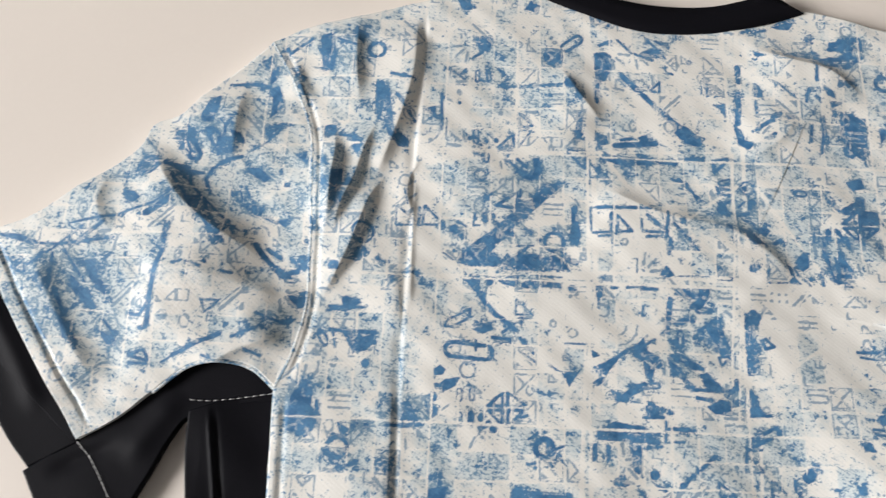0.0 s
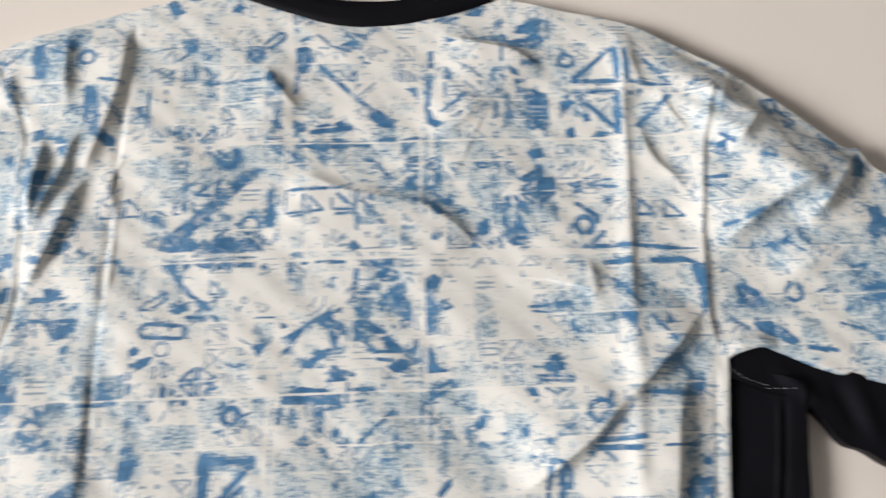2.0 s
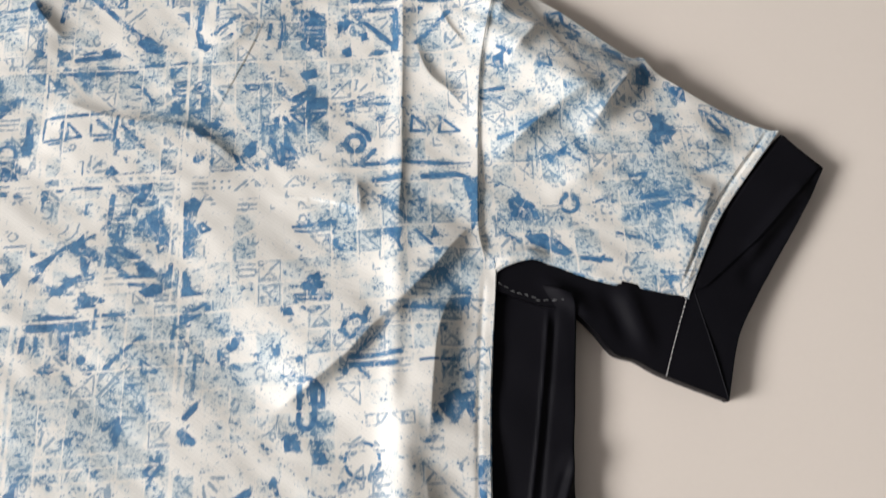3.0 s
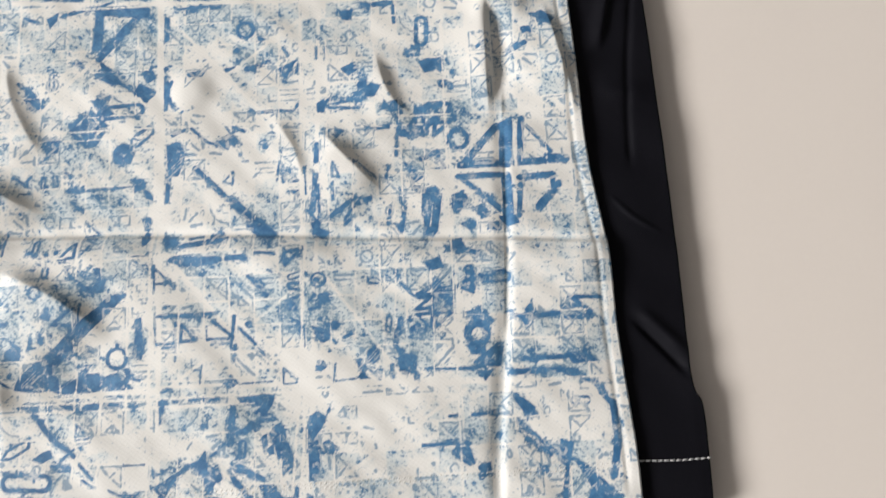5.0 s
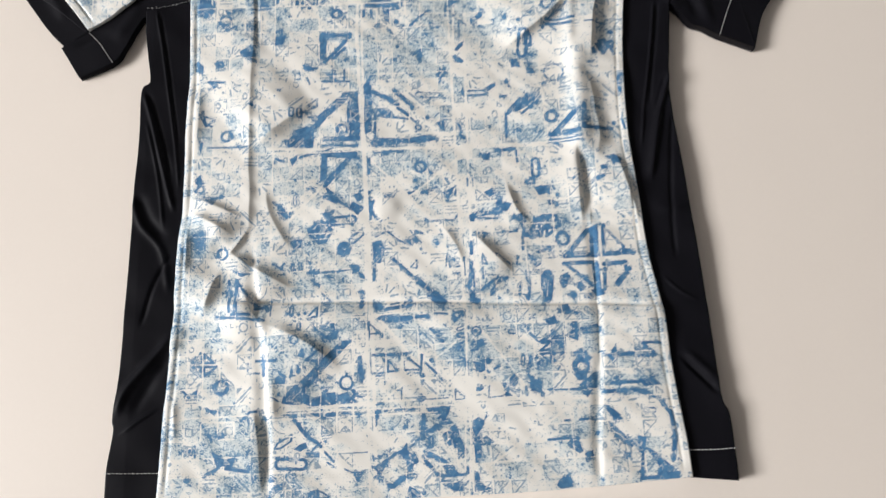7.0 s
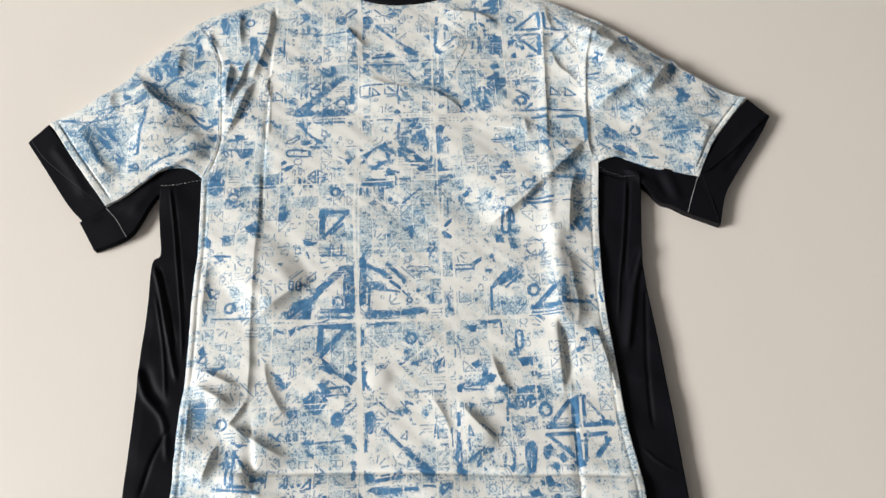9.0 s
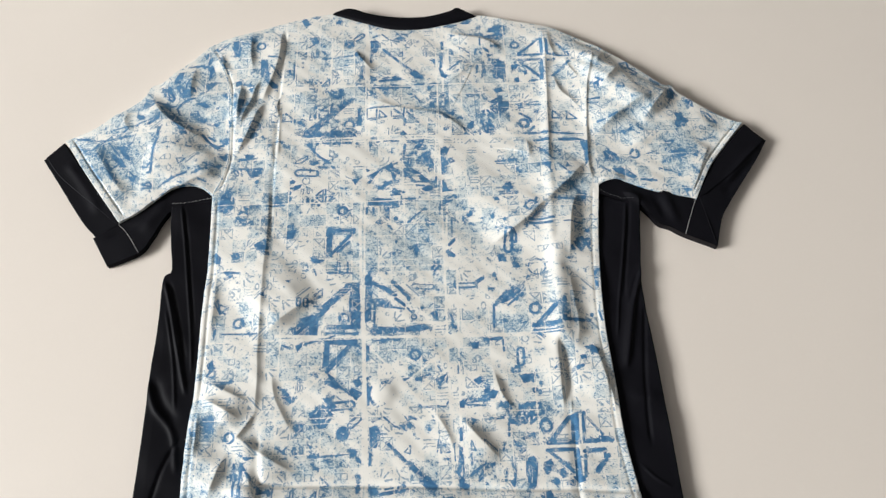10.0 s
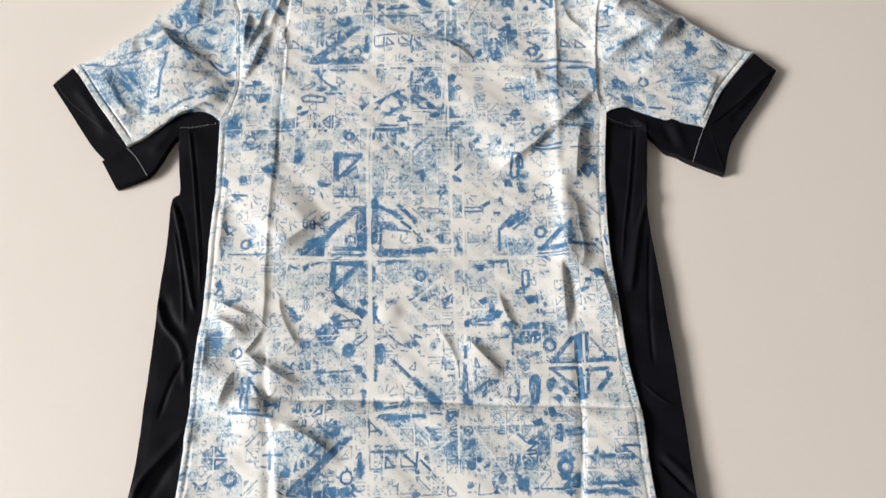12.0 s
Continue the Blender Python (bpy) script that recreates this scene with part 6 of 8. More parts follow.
def motifs_beside_repeat(d):
    """Motifs beside the repeat, at the waist and hem."""
    d.line(0.162, -0.211, 0.172, -0.207, 0.0029)
    d.line(0.15, -0.205, 0.142, -0.21, 0.002)
    d.dot(0.122, -0.23, 0.0029)
    d.ring(0.129, -0.265, 0.0057, 0.0024)
    d.line(0.131, -0.281, 0.152, -0.258, 0.0041)
    d.line(0.13, -0.281, 0.156, -0.281, 0.0045)
    d.line(0.151, -0.259, 0.16, -0.255, 0.0033)
    d.line(0.158, -0.259, 0.156, -0.28, 0.0076)
    d.line(0.167, -0.254, 0.164, -0.281, 0.0038)
    d.line(0.162, -0.281, 0.192, -0.28, 0.0038)
    d.line(0.17, -0.259, 0.183, -0.275, 0.0024)
    d.line(0.18, -0.277, 0.192, -0.279, 0.0024)
    d.line(0.128, -0.288, 0.154, -0.288, 0.0033)
    d.line(0.13, -0.289, 0.153, -0.31, 0.0032)
    d.line(0.156, -0.289, 0.156, -0.314, 0.0057)
    d.line(0.164, -0.29, 0.183, -0.289, 0.0036)
    d.line(0.183, -0.29, 0.183, -0.299, 0.0029)
    d.line(0.186, -0.295, 0.174, -0.308, 0.0045)
    d.line(0.164, -0.294, 0.162, -0.313, 0.0027)
    d.shape((0.15, -0.312), (0.16, -0.312), (0.162, -0.317), (0.153, -0.319))
    d.shape((0.123, -0.299), (0.131, -0.296), (0.134, -0.304), (0.126, -0.31), (0.122, -0.306))
    d.shape((0.136, -0.307), (0.142, -0.305), (0.146, -0.312), (0.14, -0.314))
    d.shape((0.128, -0.316), (0.134, -0.314), (0.139, -0.316), (0.134, -0.32))
    d.shape((0.144, -0.316), (0.155, -0.315), (0.151, -0.321), (0.143, -0.32))
    d.shape((0.121, -0.325), (0.128, -0.324), (0.13, -0.331), (0.121, -0.332))
    d.line(0.12, -0.33, 0.138, -0.334, 0.0029)
    d.shape((0.128, -0.342), (0.133, -0.339), (0.135, -0.347), (0.13, -0.348))
    d.line(0.137, -0.347, 0.151, -0.345, 0.0023)
    d.shape((0.115, -0.352), (0.125, -0.351), (0.122, -0.36), (0.115, -0.358))
    d.shape((0.127, -0.349), (0.136, -0.348), (0.133, -0.357), (0.126, -0.354))
    d.ring(0.134, -0.379, 0.0054, 0.0041)
    d.shape((0.128, -0.367), (0.135, -0.365), (0.144, -0.372), (0.139, -0.377), (0.132, -0.373))
    d.shape((0.127, -0.385), (0.138, -0.384), (0.138, -0.391), (0.13, -0.39))
    d.loop(0.0031, (0.133, -0.395), (0.146, -0.386), (0.145, -0.396))
    d.shape((0.134, -0.4), (0.142, -0.399), (0.137, -0.405))
    d.line(0.105, -0.397, 0.132, -0.398, 0.0014)
    d.line(0.12, -0.439, 0.128, -0.448, 0.0021)
    d.line(0.125, -0.438, 0.127, -0.446, 0.0023)
    d.line(0.118, -0.443, 0.126, -0.449, 0.0018)
    d.line(0.153, -0.368, 0.159, -0.371, 0.0027)
    d.shape((0.157, -0.371), (0.165, -0.363), (0.168, -0.369), (0.161, -0.376))
    d.line(0.162, -0.371, 0.18, -0.37, 0.0027)
    d.line(0.183, -0.367, 0.192, -0.366, 0.0023)
    d.line(0.184, -0.372, 0.198, -0.372, 0.0032)
    d.line(0.186, -0.361, 0.204, -0.362, 0.0018)
    d.line(0.188, -0.362, 0.198, -0.37, 0.0023)
    d.line(0.159, -0.394, 0.182, -0.394, 0.0023)
    d.shape((0.182, -0.392), (0.193, -0.391), (0.2, -0.397), (0.186, -0.398))
    d.shape((0.151, -0.414), (0.161, -0.418), (0.166, -0.426), (0.158, -0.425))
    d.line(0.158, -0.437, 0.17, -0.446, 0.0027)
    d.shape((0.176, -0.438), (0.183, -0.44), (0.179, -0.454), (0.174, -0.449))
    d.dot(0.165, -0.454, 0.0027)
    d.pill(0.185, -0.418, 0.192, -0.418, 0.0018, 0.0009)
    d.line(0.129, -0.423, 0.142, -0.422, 0.0018)
    d.line(0.116, -0.423, 0.121, -0.423, 0.0014)
    d.path(0.0029, (0.152, -0.401), (0.179, -0.401), (0.197, -0.408), (0.206, -0.422))
    d.path(0.0039, (0.206, -0.42), (0.207, -0.44), (0.203, -0.458))
    d.line(0.175, -0.472, 0.205, -0.472, 0.0026)
    d.shape((0.182, -0.448), (0.189, -0.452), (0.198, -0.461), (0.207, -0.47), (0.201, -0.472), (0.188, -0.47), (0.191, -0.464))
    d.line(0.179, -0.449, 0.176, -0.47, 0.0025)
    d.shape((0.151, -0.412), (0.157, -0.415), (0.164, -0.421), (0.158, -0.421))
    d.line(0.153, -0.427, 0.174, -0.446, 0.0023)
    d.haze(0.172, -0.396, 0.027, 0.0081, .4)
    d.haze(0.116, -0.42, 0.0135, 0.018, .15)
    d.haze(-0.201, -0.304, 0.0143, 0.019, .3)
    d.haze(-0.2, -0.247, 0.0095, 0.0162, .5)
    d.haze(-0.169, -0.231, 0.019, 0.0143, -.4)
    d.haze(0.137, -0.307, 0.0095, 0.0048, -.3)
    d.haze(0.178, -0.421, 0.018, 0.0113, -.4)
    d.haze(0.138, -0.295, 0.0135, 0.0045, -.5)
    d.haze(0.155, -0.269, 0.018, 0.0063, -.3)
    d.shape((0.13, -0.45), (0.137, -0.448), (0.138, -0.454), (0.132, -0.455))
    d.clear(-0.168, -0.284, -0.166, -0.334, 0.0029)
    d.clear(0.123, -0.284, 0.196, -0.285, 0.0024)
    d.clear(0.163, -0.257, 0.162, -0.284, 0.0024)
    d.ring(-0.1794, -0.029, 0.005, 0.0022)
    d.ring(-0.1749, -0.1513, 0.0048, 0.0021)
    d.ring(-0.1743, -0.2656, 0.0045, 0.002)
    d.ring(-0.1723, -0.3822, 0.0053, 0.0029)
    d.shape((-0.1652, -0.0639), (-0.1544, -0.0583), (-0.1488, -0.0678), (-0.1541, -0.0736), (-0.1623, -0.0702))
    d.path(0.0022, (-0.1624, -0.0671), (-0.1503, -0.075))
    d.shape((-0.1893, -0.075), (-0.1813, -0.0724), (-0.1784, -0.0786), (-0.1848, -0.0813))
    d.shape((-0.2058, -0.0712), (-0.199, -0.0776), (-0.1997, -0.0866), (-0.2042, -0.0834))
    d.path(0.0022, (-0.2022, -0.0925), (-0.1778, -0.0967))
    d.shape((-0.1968, -0.0928), (-0.1832, -0.0952), (-0.1884, -0.1004))
    d.path(0.0027, (-0.1926, -0.1019), (-0.1858, -0.0993))
    d.shape((-0.1557, -0.1215), (-0.1504, -0.1188), (-0.1492, -0.1247))
    d.path(0.0016, (-0.1981, -0.1253), (-0.195, -0.1371), (-0.1896, -0.1402))
    d.loop(0.0016, (-0.2007, -0.1281), (-0.1872, -0.1334), (-0.1949, -0.14))
    d.shape((-0.2013, -0.1512), (-0.1968, -0.1571), (-0.199, -0.1683))
    d.path(0.0013, (-0.1914, -0.1619), (-0.1546, -0.1631))
    d.shape((-0.1652, -0.1603), (-0.1588, -0.1629), (-0.1624, -0.1661))
    d.shape((-0.2031, -0.1933), (-0.1981, -0.188), (-0.1951, -0.1992), (-0.2001, -0.2017))
    d.loop(0.0015, (-0.2026, -0.2043), (-0.1952, -0.1964), (-0.1937, -0.2075))
    d.path(0.0021, (-0.1997, -0.2127), (-0.1766, -0.2121))
    d.shape((-0.1945, -0.2129), (-0.1817, -0.2135), (-0.184, -0.2205))
    d.haze(-0.1979, -0.2529, 0.0101, 0.0152, .4)
    d.shape((-0.2007, -0.2475), (-0.1881, -0.2455), (-0.1901, -0.2585), (-0.1977, -0.2582))
    d.path(0.0025, (-0.1675, -0.2907), (-0.1656, -0.3185))
    d.path(0.0035, (-0.1605, -0.291), (-0.1597, -0.3188))
    d.path(0.0025, (-0.1631, -0.3211), (-0.1484, -0.3219))
    d.path(0.0025, (-0.1589, -0.2936), (-0.1436, -0.3146))
    d.path(0.002, (-0.1778, -0.3224), (-0.136, -0.3274))
    d.shape((-0.1658, -0.2805), (-0.1567, -0.2835), (-0.1492, -0.2849), (-0.1566, -0.2876))
    d.path(0.002, (-0.1435, -0.3171), (-0.1313, -0.3152))
    d.loop(0.0017, (-0.1981, -0.36), (-0.1907, -0.3522), (-0.1904, -0.3604))
    d.loop(0.0017, (-0.1875, -0.3605), (-0.1878, -0.3533), (-0.1788, -0.361))
    d.loop(0.0017, (-0.198, -0.3634), (-0.1902, -0.3638), (-0.1899, -0.3719))
    d.loop(0.0017, (-0.1873, -0.3639), (-0.1767, -0.3644), (-0.187, -0.372))
    d.path(0.0014, (-0.1498, -0.3633), (-0.1496, -0.3715), (-0.14, -0.3719))
    d.path(0.0024, (-0.1364, -0.3568), (-0.1361, -0.3736))
    d.path(0.0019, (-0.1426, -0.3613), (-0.1257, -0.3621))
    d.shape((-0.1845, -0.3994), (-0.1749, -0.4013), (-0.1772, -0.4044))
    d.path(0.0019, (-0.1534, -0.4102), (-0.1465, -0.4036), (-0.137, -0.4031), (-0.1335, -0.4111))
    d.shape((-0.179, -0.4204), (-0.1696, -0.4186), (-0.1681, -0.4232), (-0.1741, -0.4243))
    d.path(0.0014, (-0.1887, -0.4107), (-0.1788, -0.4249))
    d.shape((-0.1784, -0.434), (-0.1665, -0.4413), (-0.1573, -0.4373), (-0.1617, -0.4482), (-0.1687, -0.4457), (-0.1733, -0.4477))
    d.path(0.0023, (-0.1663, -0.448), (-0.1477, -0.4511))
    d.shape((-0.2041, -0.4327), (-0.1926, -0.431), (-0.1946, -0.4368))
    d.path(0.0014, (-0.1927, -0.4288), (-0.1923, -0.4378))
    d.haze(-0.1796, -0.3401, 0.0146, 0.0098, .3)
    d.haze(-0.1694, -0.4254, 0.0188, 0.0188, .25)
    d.shape((-0.1993, -0.387), (-0.1923, -0.3827), (-0.193, -0.3897))
    d.path(0.0019, (-0.2066, -0.382), (-0.1992, -0.3894))
    d.shape((-0.2083, -0.0118), (-0.1975, -0.0059), (-0.1887, -0.0159), (-0.1967, -0.025), (-0.2068, -0.0214))
    d.path(0.0017, (-0.1823, -0.0414), (-0.1687, -0.0358))
    d.shape((-0.1577, -0.0363), (-0.1495, -0.0336), (-0.1509, -0.0442))
    d.path(0.0023, (-0.1733, -0.4477), (-0.1846, -0.4538))
    d.dot(-0.1984, -0.4553, 0.0023)
    d.shape((-0.1804, -0.0163), (-0.1736, -0.0198), (-0.1774, -0.0241))


def motifs_of_waist(d):
    """Motifs of the rows at the waist."""
    d.shape((-0.132, -0.048), (-0.121, -0.046), (-0.124, -0.057), (-0.132, -0.058))
    d.line(-0.085, -0.048, -0.085, -0.077, 0.006)
    d.line(-0.085, -0.049, -0.059, -0.049, 0.0045)
    d.line(-0.059, -0.051, -0.084, -0.078, 0.0035)
    d.line(-0.064, -0.063, -0.076, -0.074, 0.0026)
    d.shape((-0.105, -0.08), (-0.098, -0.079), (-0.093, -0.087), (-0.102, -0.087))
    d.line(-0.103, -0.084, -0.091, -0.084, 0.0021)
    d.loop(0.001, (-0.112, -0.088), (-0.107, -0.089), (-0.107, -0.095), (-0.112, -0.095))
    d.line(-0.101, -0.093, -0.098, -0.1, 0.0015)
    d.line(-0.086, -0.098, -0.06, -0.099, 0.0016)
    d.loop(0.0016, (-0.08, -0.091), (-0.073, -0.091), (-0.073, -0.098))
    d.line(-0.065, -0.086, -0.065, -0.099, 0.0015)
    d.shape((-0.129, -0.107), (-0.124, -0.106), (-0.125, -0.11))
    d.shape((-0.088, -0.105), (-0.082, -0.105), (-0.084, -0.109))
    d.shape((-0.091, -0.135), (-0.083, -0.127), (-0.073, -0.117), (-0.063, -0.111), (-0.058, -0.113), (-0.065, -0.121), (-0.077, -0.132), (-0.086, -0.139))
    d.line(-0.065, -0.113, -0.052, -0.113, 0.0053)
    d.shape((-0.061, -0.112), (-0.05, -0.112), (-0.051, -0.16), (-0.061, -0.16), (-0.063, -0.131))
    d.ring(-0.067, -0.149, 0.005, 0.003)
    d.line(-0.064, -0.143, -0.056, -0.14, 0.003)
    d.line(-0.084, -0.158, -0.053, -0.159, 0.0045)
    d.loop(0.0015, (-0.1, -0.124), (-0.091, -0.116), (-0.091, -0.124))
    d.line(-0.106, -0.132, -0.091, -0.124, 0.002)
    d.line(-0.099, -0.135, -0.086, -0.136, 0.0015)
    d.shape((-0.117, -0.157), (-0.109, -0.147), (-0.1, -0.144), (-0.095, -0.15), (-0.094, -0.157), (-0.095, -0.166), (-0.119, -0.165), (-0.121, -0.16))
    d.line(-0.094, -0.138, -0.086, -0.136, 0.003)
    d.line(-0.086, -0.164, -0.054, -0.166, 0.0015)
    d.pill(-0.114, -0.129, -0.114, -0.134, 0.002, 0.0015)
    d.pill(-0.107, -0.129, -0.107, -0.134, 0.002, 0.0015)
    d.shape((-0.046, -0.102), (-0.039, -0.099), (-0.04, -0.152), (-0.046, -0.155), (-0.047, -0.127))
    d.line(-0.045, -0.105, -0.04, -0.099, 0.0025)
    d.path(0.0042, (-0.038, -0.111), (-0.025, -0.118), (-0.015, -0.126))
    d.path(0.004, (-0.017, -0.112), (-0.01, -0.118), (-0.001, -0.129))
    d.line(-0.015, -0.129, -0.005, -0.137, 0.003)
    d.shape((-0.033, -0.13), (-0.025, -0.128), (-0.018, -0.137), (-0.03, -0.138))
    d.line(-0.033, -0.136, -0.006, -0.141, 0.002)
    d.line(-0.036, -0.13, -0.037, -0.16, 0.002)
    d.line(-0.003, -0.14, 0.006, -0.149, 0.0015)
    d.ring(0.004, -0.15, 0.0025, 0.0015)
    d.shape((-0.042, -0.164), (-0.037, -0.159), (-0.007, -0.161), (0.013, -0.158), (0.023, -0.162), (0.013, -0.165), (-0.017, -0.166), (-0.039, -0.168))
    d.shape((0.021, -0.146), (0.029, -0.143), (0.028, -0.154), (0.025, -0.152))
    d.dot(0.013, -0.141, 0.002)
    d.pill(-0.037, -0.172, -0.012, -0.171, 0.002, 0.001)
    d.line(-0.084, -0.171, -0.085, -0.196, 0.0048)
    d.line(-0.085, -0.171, -0.061, -0.173, 0.0048)
    d.line(-0.059, -0.175, -0.084, -0.204, 0.004)
    d.shape((-0.116, -0.177), (-0.109, -0.173), (-0.11, -0.178), (-0.114, -0.183))
    d.line(-0.129, -0.176, -0.121, -0.179, 0.0019)
    d.shape((-0.045, -0.178), (-0.042, -0.179), (-0.042, -0.194), (-0.045, -0.196))
    d.pill(0.005, -0.116, 0.023, -0.117, 0.0025, 0.001)
    d.shape((0.008, -0.068), (0.011, -0.074), (0.008, -0.082), (0.005, -0.076))
    d.line(0.002, -0.073, 0.01, -0.068, 0.002)
    d.loop(0.002, (0.024, -0.096), (0.029, -0.092), (0.033, -0.093), (0.027, -0.1))
    d.pill(0.05, -0.117, 0.068, -0.117, 0.0025, 0.0018)
    d.line(0.069, -0.115, 0.077, -0.11, 0.004)
    d.pill(0.109, -0.059, 0.107, -0.076, 0.004, 0.0025)
    d.shape((0.094, -0.084), (0.102, -0.082), (0.104, -0.09), (0.096, -0.091))
    d.line(0.097, -0.083, 0.103, -0.091, 0.0026)
    d.shape((0.11, -0.092), (0.116, -0.091), (0.118, -0.1), (0.111, -0.098))
    d.shape((0.122, -0.11), (0.127, -0.108), (0.128, -0.113), (0.123, -0.113))
    d.ring(0.136, -0.098, 0.009, 0.0015)
    d.line(0.09, -0.104, 0.092, -0.112, 0.002)
    d.line(0.083, -0.122, 0.088, -0.122, 0.0025)
    d.shape((0.09, -0.137), (0.098, -0.127), (0.111, -0.122), (0.116, -0.124), (0.108, -0.133), (0.097, -0.139))
    d.line(0.108, -0.122, 0.119, -0.121, 0.0026)
    d.line(0.102, -0.141, 0.118, -0.128, 0.002)
    d.line(0.089, -0.14, 0.095, -0.132, 0.003)
    d.loop(0.0015, (0.106, -0.13), (0.114, -0.128), (0.111, -0.136))
    d.line(0.087, -0.14, 0.086, -0.164, 0.002)
    d.ring(0.129, -0.146, 0.005, 0.0023)
    d.line(0.13, -0.164, 0.152, -0.142, 0.0048)
    d.line(0.127, -0.164, 0.152, -0.163, 0.0045)
    d.line(0.127, -0.17, 0.154, -0.171, 0.0038)
    d.line(0.127, -0.169, 0.136, -0.176, 0.0033)
    d.line(0.16, -0.138, 0.158, -0.16, 0.0045)
    d.line(0.158, -0.16, 0.185, -0.16, 0.0035)
    d.shape((0.177, -0.072), (0.185, -0.069), (0.193, -0.067), (0.192, -0.075), (0.185, -0.082), (0.181, -0.078))
    d.loop(0.0021, (0.188, -0.069), (0.196, -0.067), (0.196, -0.074))
    d.line(0.17, -0.091, 0.175, -0.089, 0.002)
    d.shape((0.196, -0.104), (0.201, -0.102), (0.199, -0.124), (0.195, -0.123))
    d.line(0.196, -0.151, 0.198, -0.16, 0.0019)
    d.dot(0.188, -0.154, 0.002)
    d.shape((0.176, -0.188), (0.184, -0.186), (0.191, -0.191), (0.188, -0.196), (0.181, -0.193))
    d.shape((0.17, -0.197), (0.178, -0.196), (0.176, -0.201), (0.171, -0.201))
    d.line(0.041, -0.145, 0.044, -0.156, 0.0025)
    d.shape((0.042, -0.156), (0.045, -0.16), (0.05, -0.165), (0.043, -0.163))
    d.line(0.042, -0.078, 0.048, -0.083, 0.004)
    d.line(0.044, -0.07, 0.05, -0.064, 0.0032)
    d.haze(-0.024, -0.077, 0.0473, 0.0237, .38)
    d.haze(-0.106, -0.186, 0.025, 0.0125, .3)
    d.haze(-0.067, -0.191, 0.0175, 0.011, .3)
    d.haze(-0.017, -0.181, 0.0333, 0.0105, .36)
    d.haze(0.113, -0.16, 0.0238, 0.0086, .35)
    d.haze(0.073, -0.153, 0.0275, 0.0125, .25)
    d.haze(0.051, -0.189, 0.0175, 0.01, .35)
    d.haze(0.007, -0.184, 0.015, 0.015, .25)
    d.haze(-0.106, -0.115, 0.025, 0.0175, -.5)
    d.haze(-0.177, -0.114, 0.02, 0.025, -.35)
    d.haze(0.064, -0.138, 0.025, 0.007, -.4)
    d.haze(-0.066, -0.131, 0.008, 0.0125, -.5)
    d.haze(-0.019, -0.15, 0.014, 0.007, -.6)
    d.haze(0.133, -0.103, 0.015, 0.03, -.3)
    d.haze(0.139, -0.196, 0.0119, 0.019, -.5)
    d.line(-0.1, -0.151, -0.085, -0.137, 0.005)
    d.line(-0.106, -0.175, -0.086, -0.169, 0.0025)
    d.clear(-0.051, -0.101, -0.048, -0.157, 0.0045)
    d.clear(-0.091, -0.168, 0.022, -0.172, 0.003)
    d.clear(-0.052, -0.047, -0.051, -0.101, 0.0037)
    d.clear(0.052, -0.064, 0.048, -0.202, 0.003)
    d.clear(-0.136, -0.166, -0.091, -0.168, 0.003)
    d.clear(0.022, -0.172, 0.121, -0.173, 0.0029)
    d.clear(-0.103, -0.108, -0.055, -0.108, 0.0026)
    d.shape((0.0464, -0.2392), (0.0515, -0.2359), (0.0513, -0.2447), (0.047, -0.2445))
    d.pill(0.0548, -0.2396, 0.0705, -0.2407, 0.0027, 0.0017)
    d.dot(0.0735, -0.2298, 0.0024)
    d.shape((0.0867, -0.2394), (0.0905, -0.2449), (0.0848, -0.2457))
    d.loop(0.0014, (0.0282, -0.2142), (0.0367, -0.2103), (0.0349, -0.2189))
    d.path(0.0017, (0.0062, -0.2425), (0.033, -0.2424), (0.0364, -0.2376))
    d.path(0.002, (0.105, -0.2439), (0.1042, -0.2621))
    d.path(0.002, (0.1097, -0.2441), (0.1089, -0.2616))
    d.shape((0.1113, -0.253), (0.1182, -0.2481), (0.118, -0.2523))
    d.shape((0.097, -0.2583), (0.103, -0.2515), (0.1029, -0.262))
    d.loop(0.0014, (0.0996, -0.2098), (0.1084, -0.2043), (0.1081, -0.2109))
    d.shape((0.1148, -0.2138), (0.1233, -0.2124), (0.1211, -0.2232), (0.1179, -0.2194))
    d.dot(0.1264, -0.2324, 0.002)
    d.dot(0.1279, -0.2235, 0.0014)
    d.pill(0.1107, -0.1897, 0.1102, -0.2015, 0.0031, 0.0021)
    d.ring(0.0044, -0.1899, 0.0048, 0.0017)
    d.shape((0.0112, -0.1921), (0.0164, -0.1968), (0.0129, -0.1996))
    d.path(0.0016, (0.0472, -0.2896), (0.0472, -0.3124))
    d.path(0.0023, (-0.0036, -0.2938), (0.0063, -0.3037), (0.0167, -0.3123))
    d.path(0.001, (0.0716, -0.2976), (0.0615, -0.3105))
    d.pill(0.14, -0.3479, 0.1519, -0.3478, 0.0022, 0.0013)
    d.shape((0.1279, -0.3473), (0.135, -0.3463), (0.1327, -0.3533))
    d.path(0.0013, (0.0392, -0.2789), (0.0396, -0.2943))
    d.path(0.0013, (0.1154, -0.2724), (0.1215, -0.283))
    d.shape((0.0612, -0.1797), (0.0698, -0.1783), (0.0679, -0.1857), (0.0627, -0.1854))
    d.path(0.0028, (0.075, -0.1767), (0.0923, -0.1757))
    d.path(0.0021, (0.094, -0.1776), (0.0942, -0.1889))
    d.path(0.0014, (0.047, -0.2031), (0.0469, -0.2104))
    d.path(0.0014, (0.0521, -0.2034), (0.052, -0.2107))
    d.shape((0.0907, -0.3136), (0.0971, -0.3156), (0.0921, -0.3187))
    d.dot(-0.0007, -0.2026, 0.0017)
    d.path(0.0014, (0.0266, -0.2021), (0.0299, -0.2077))
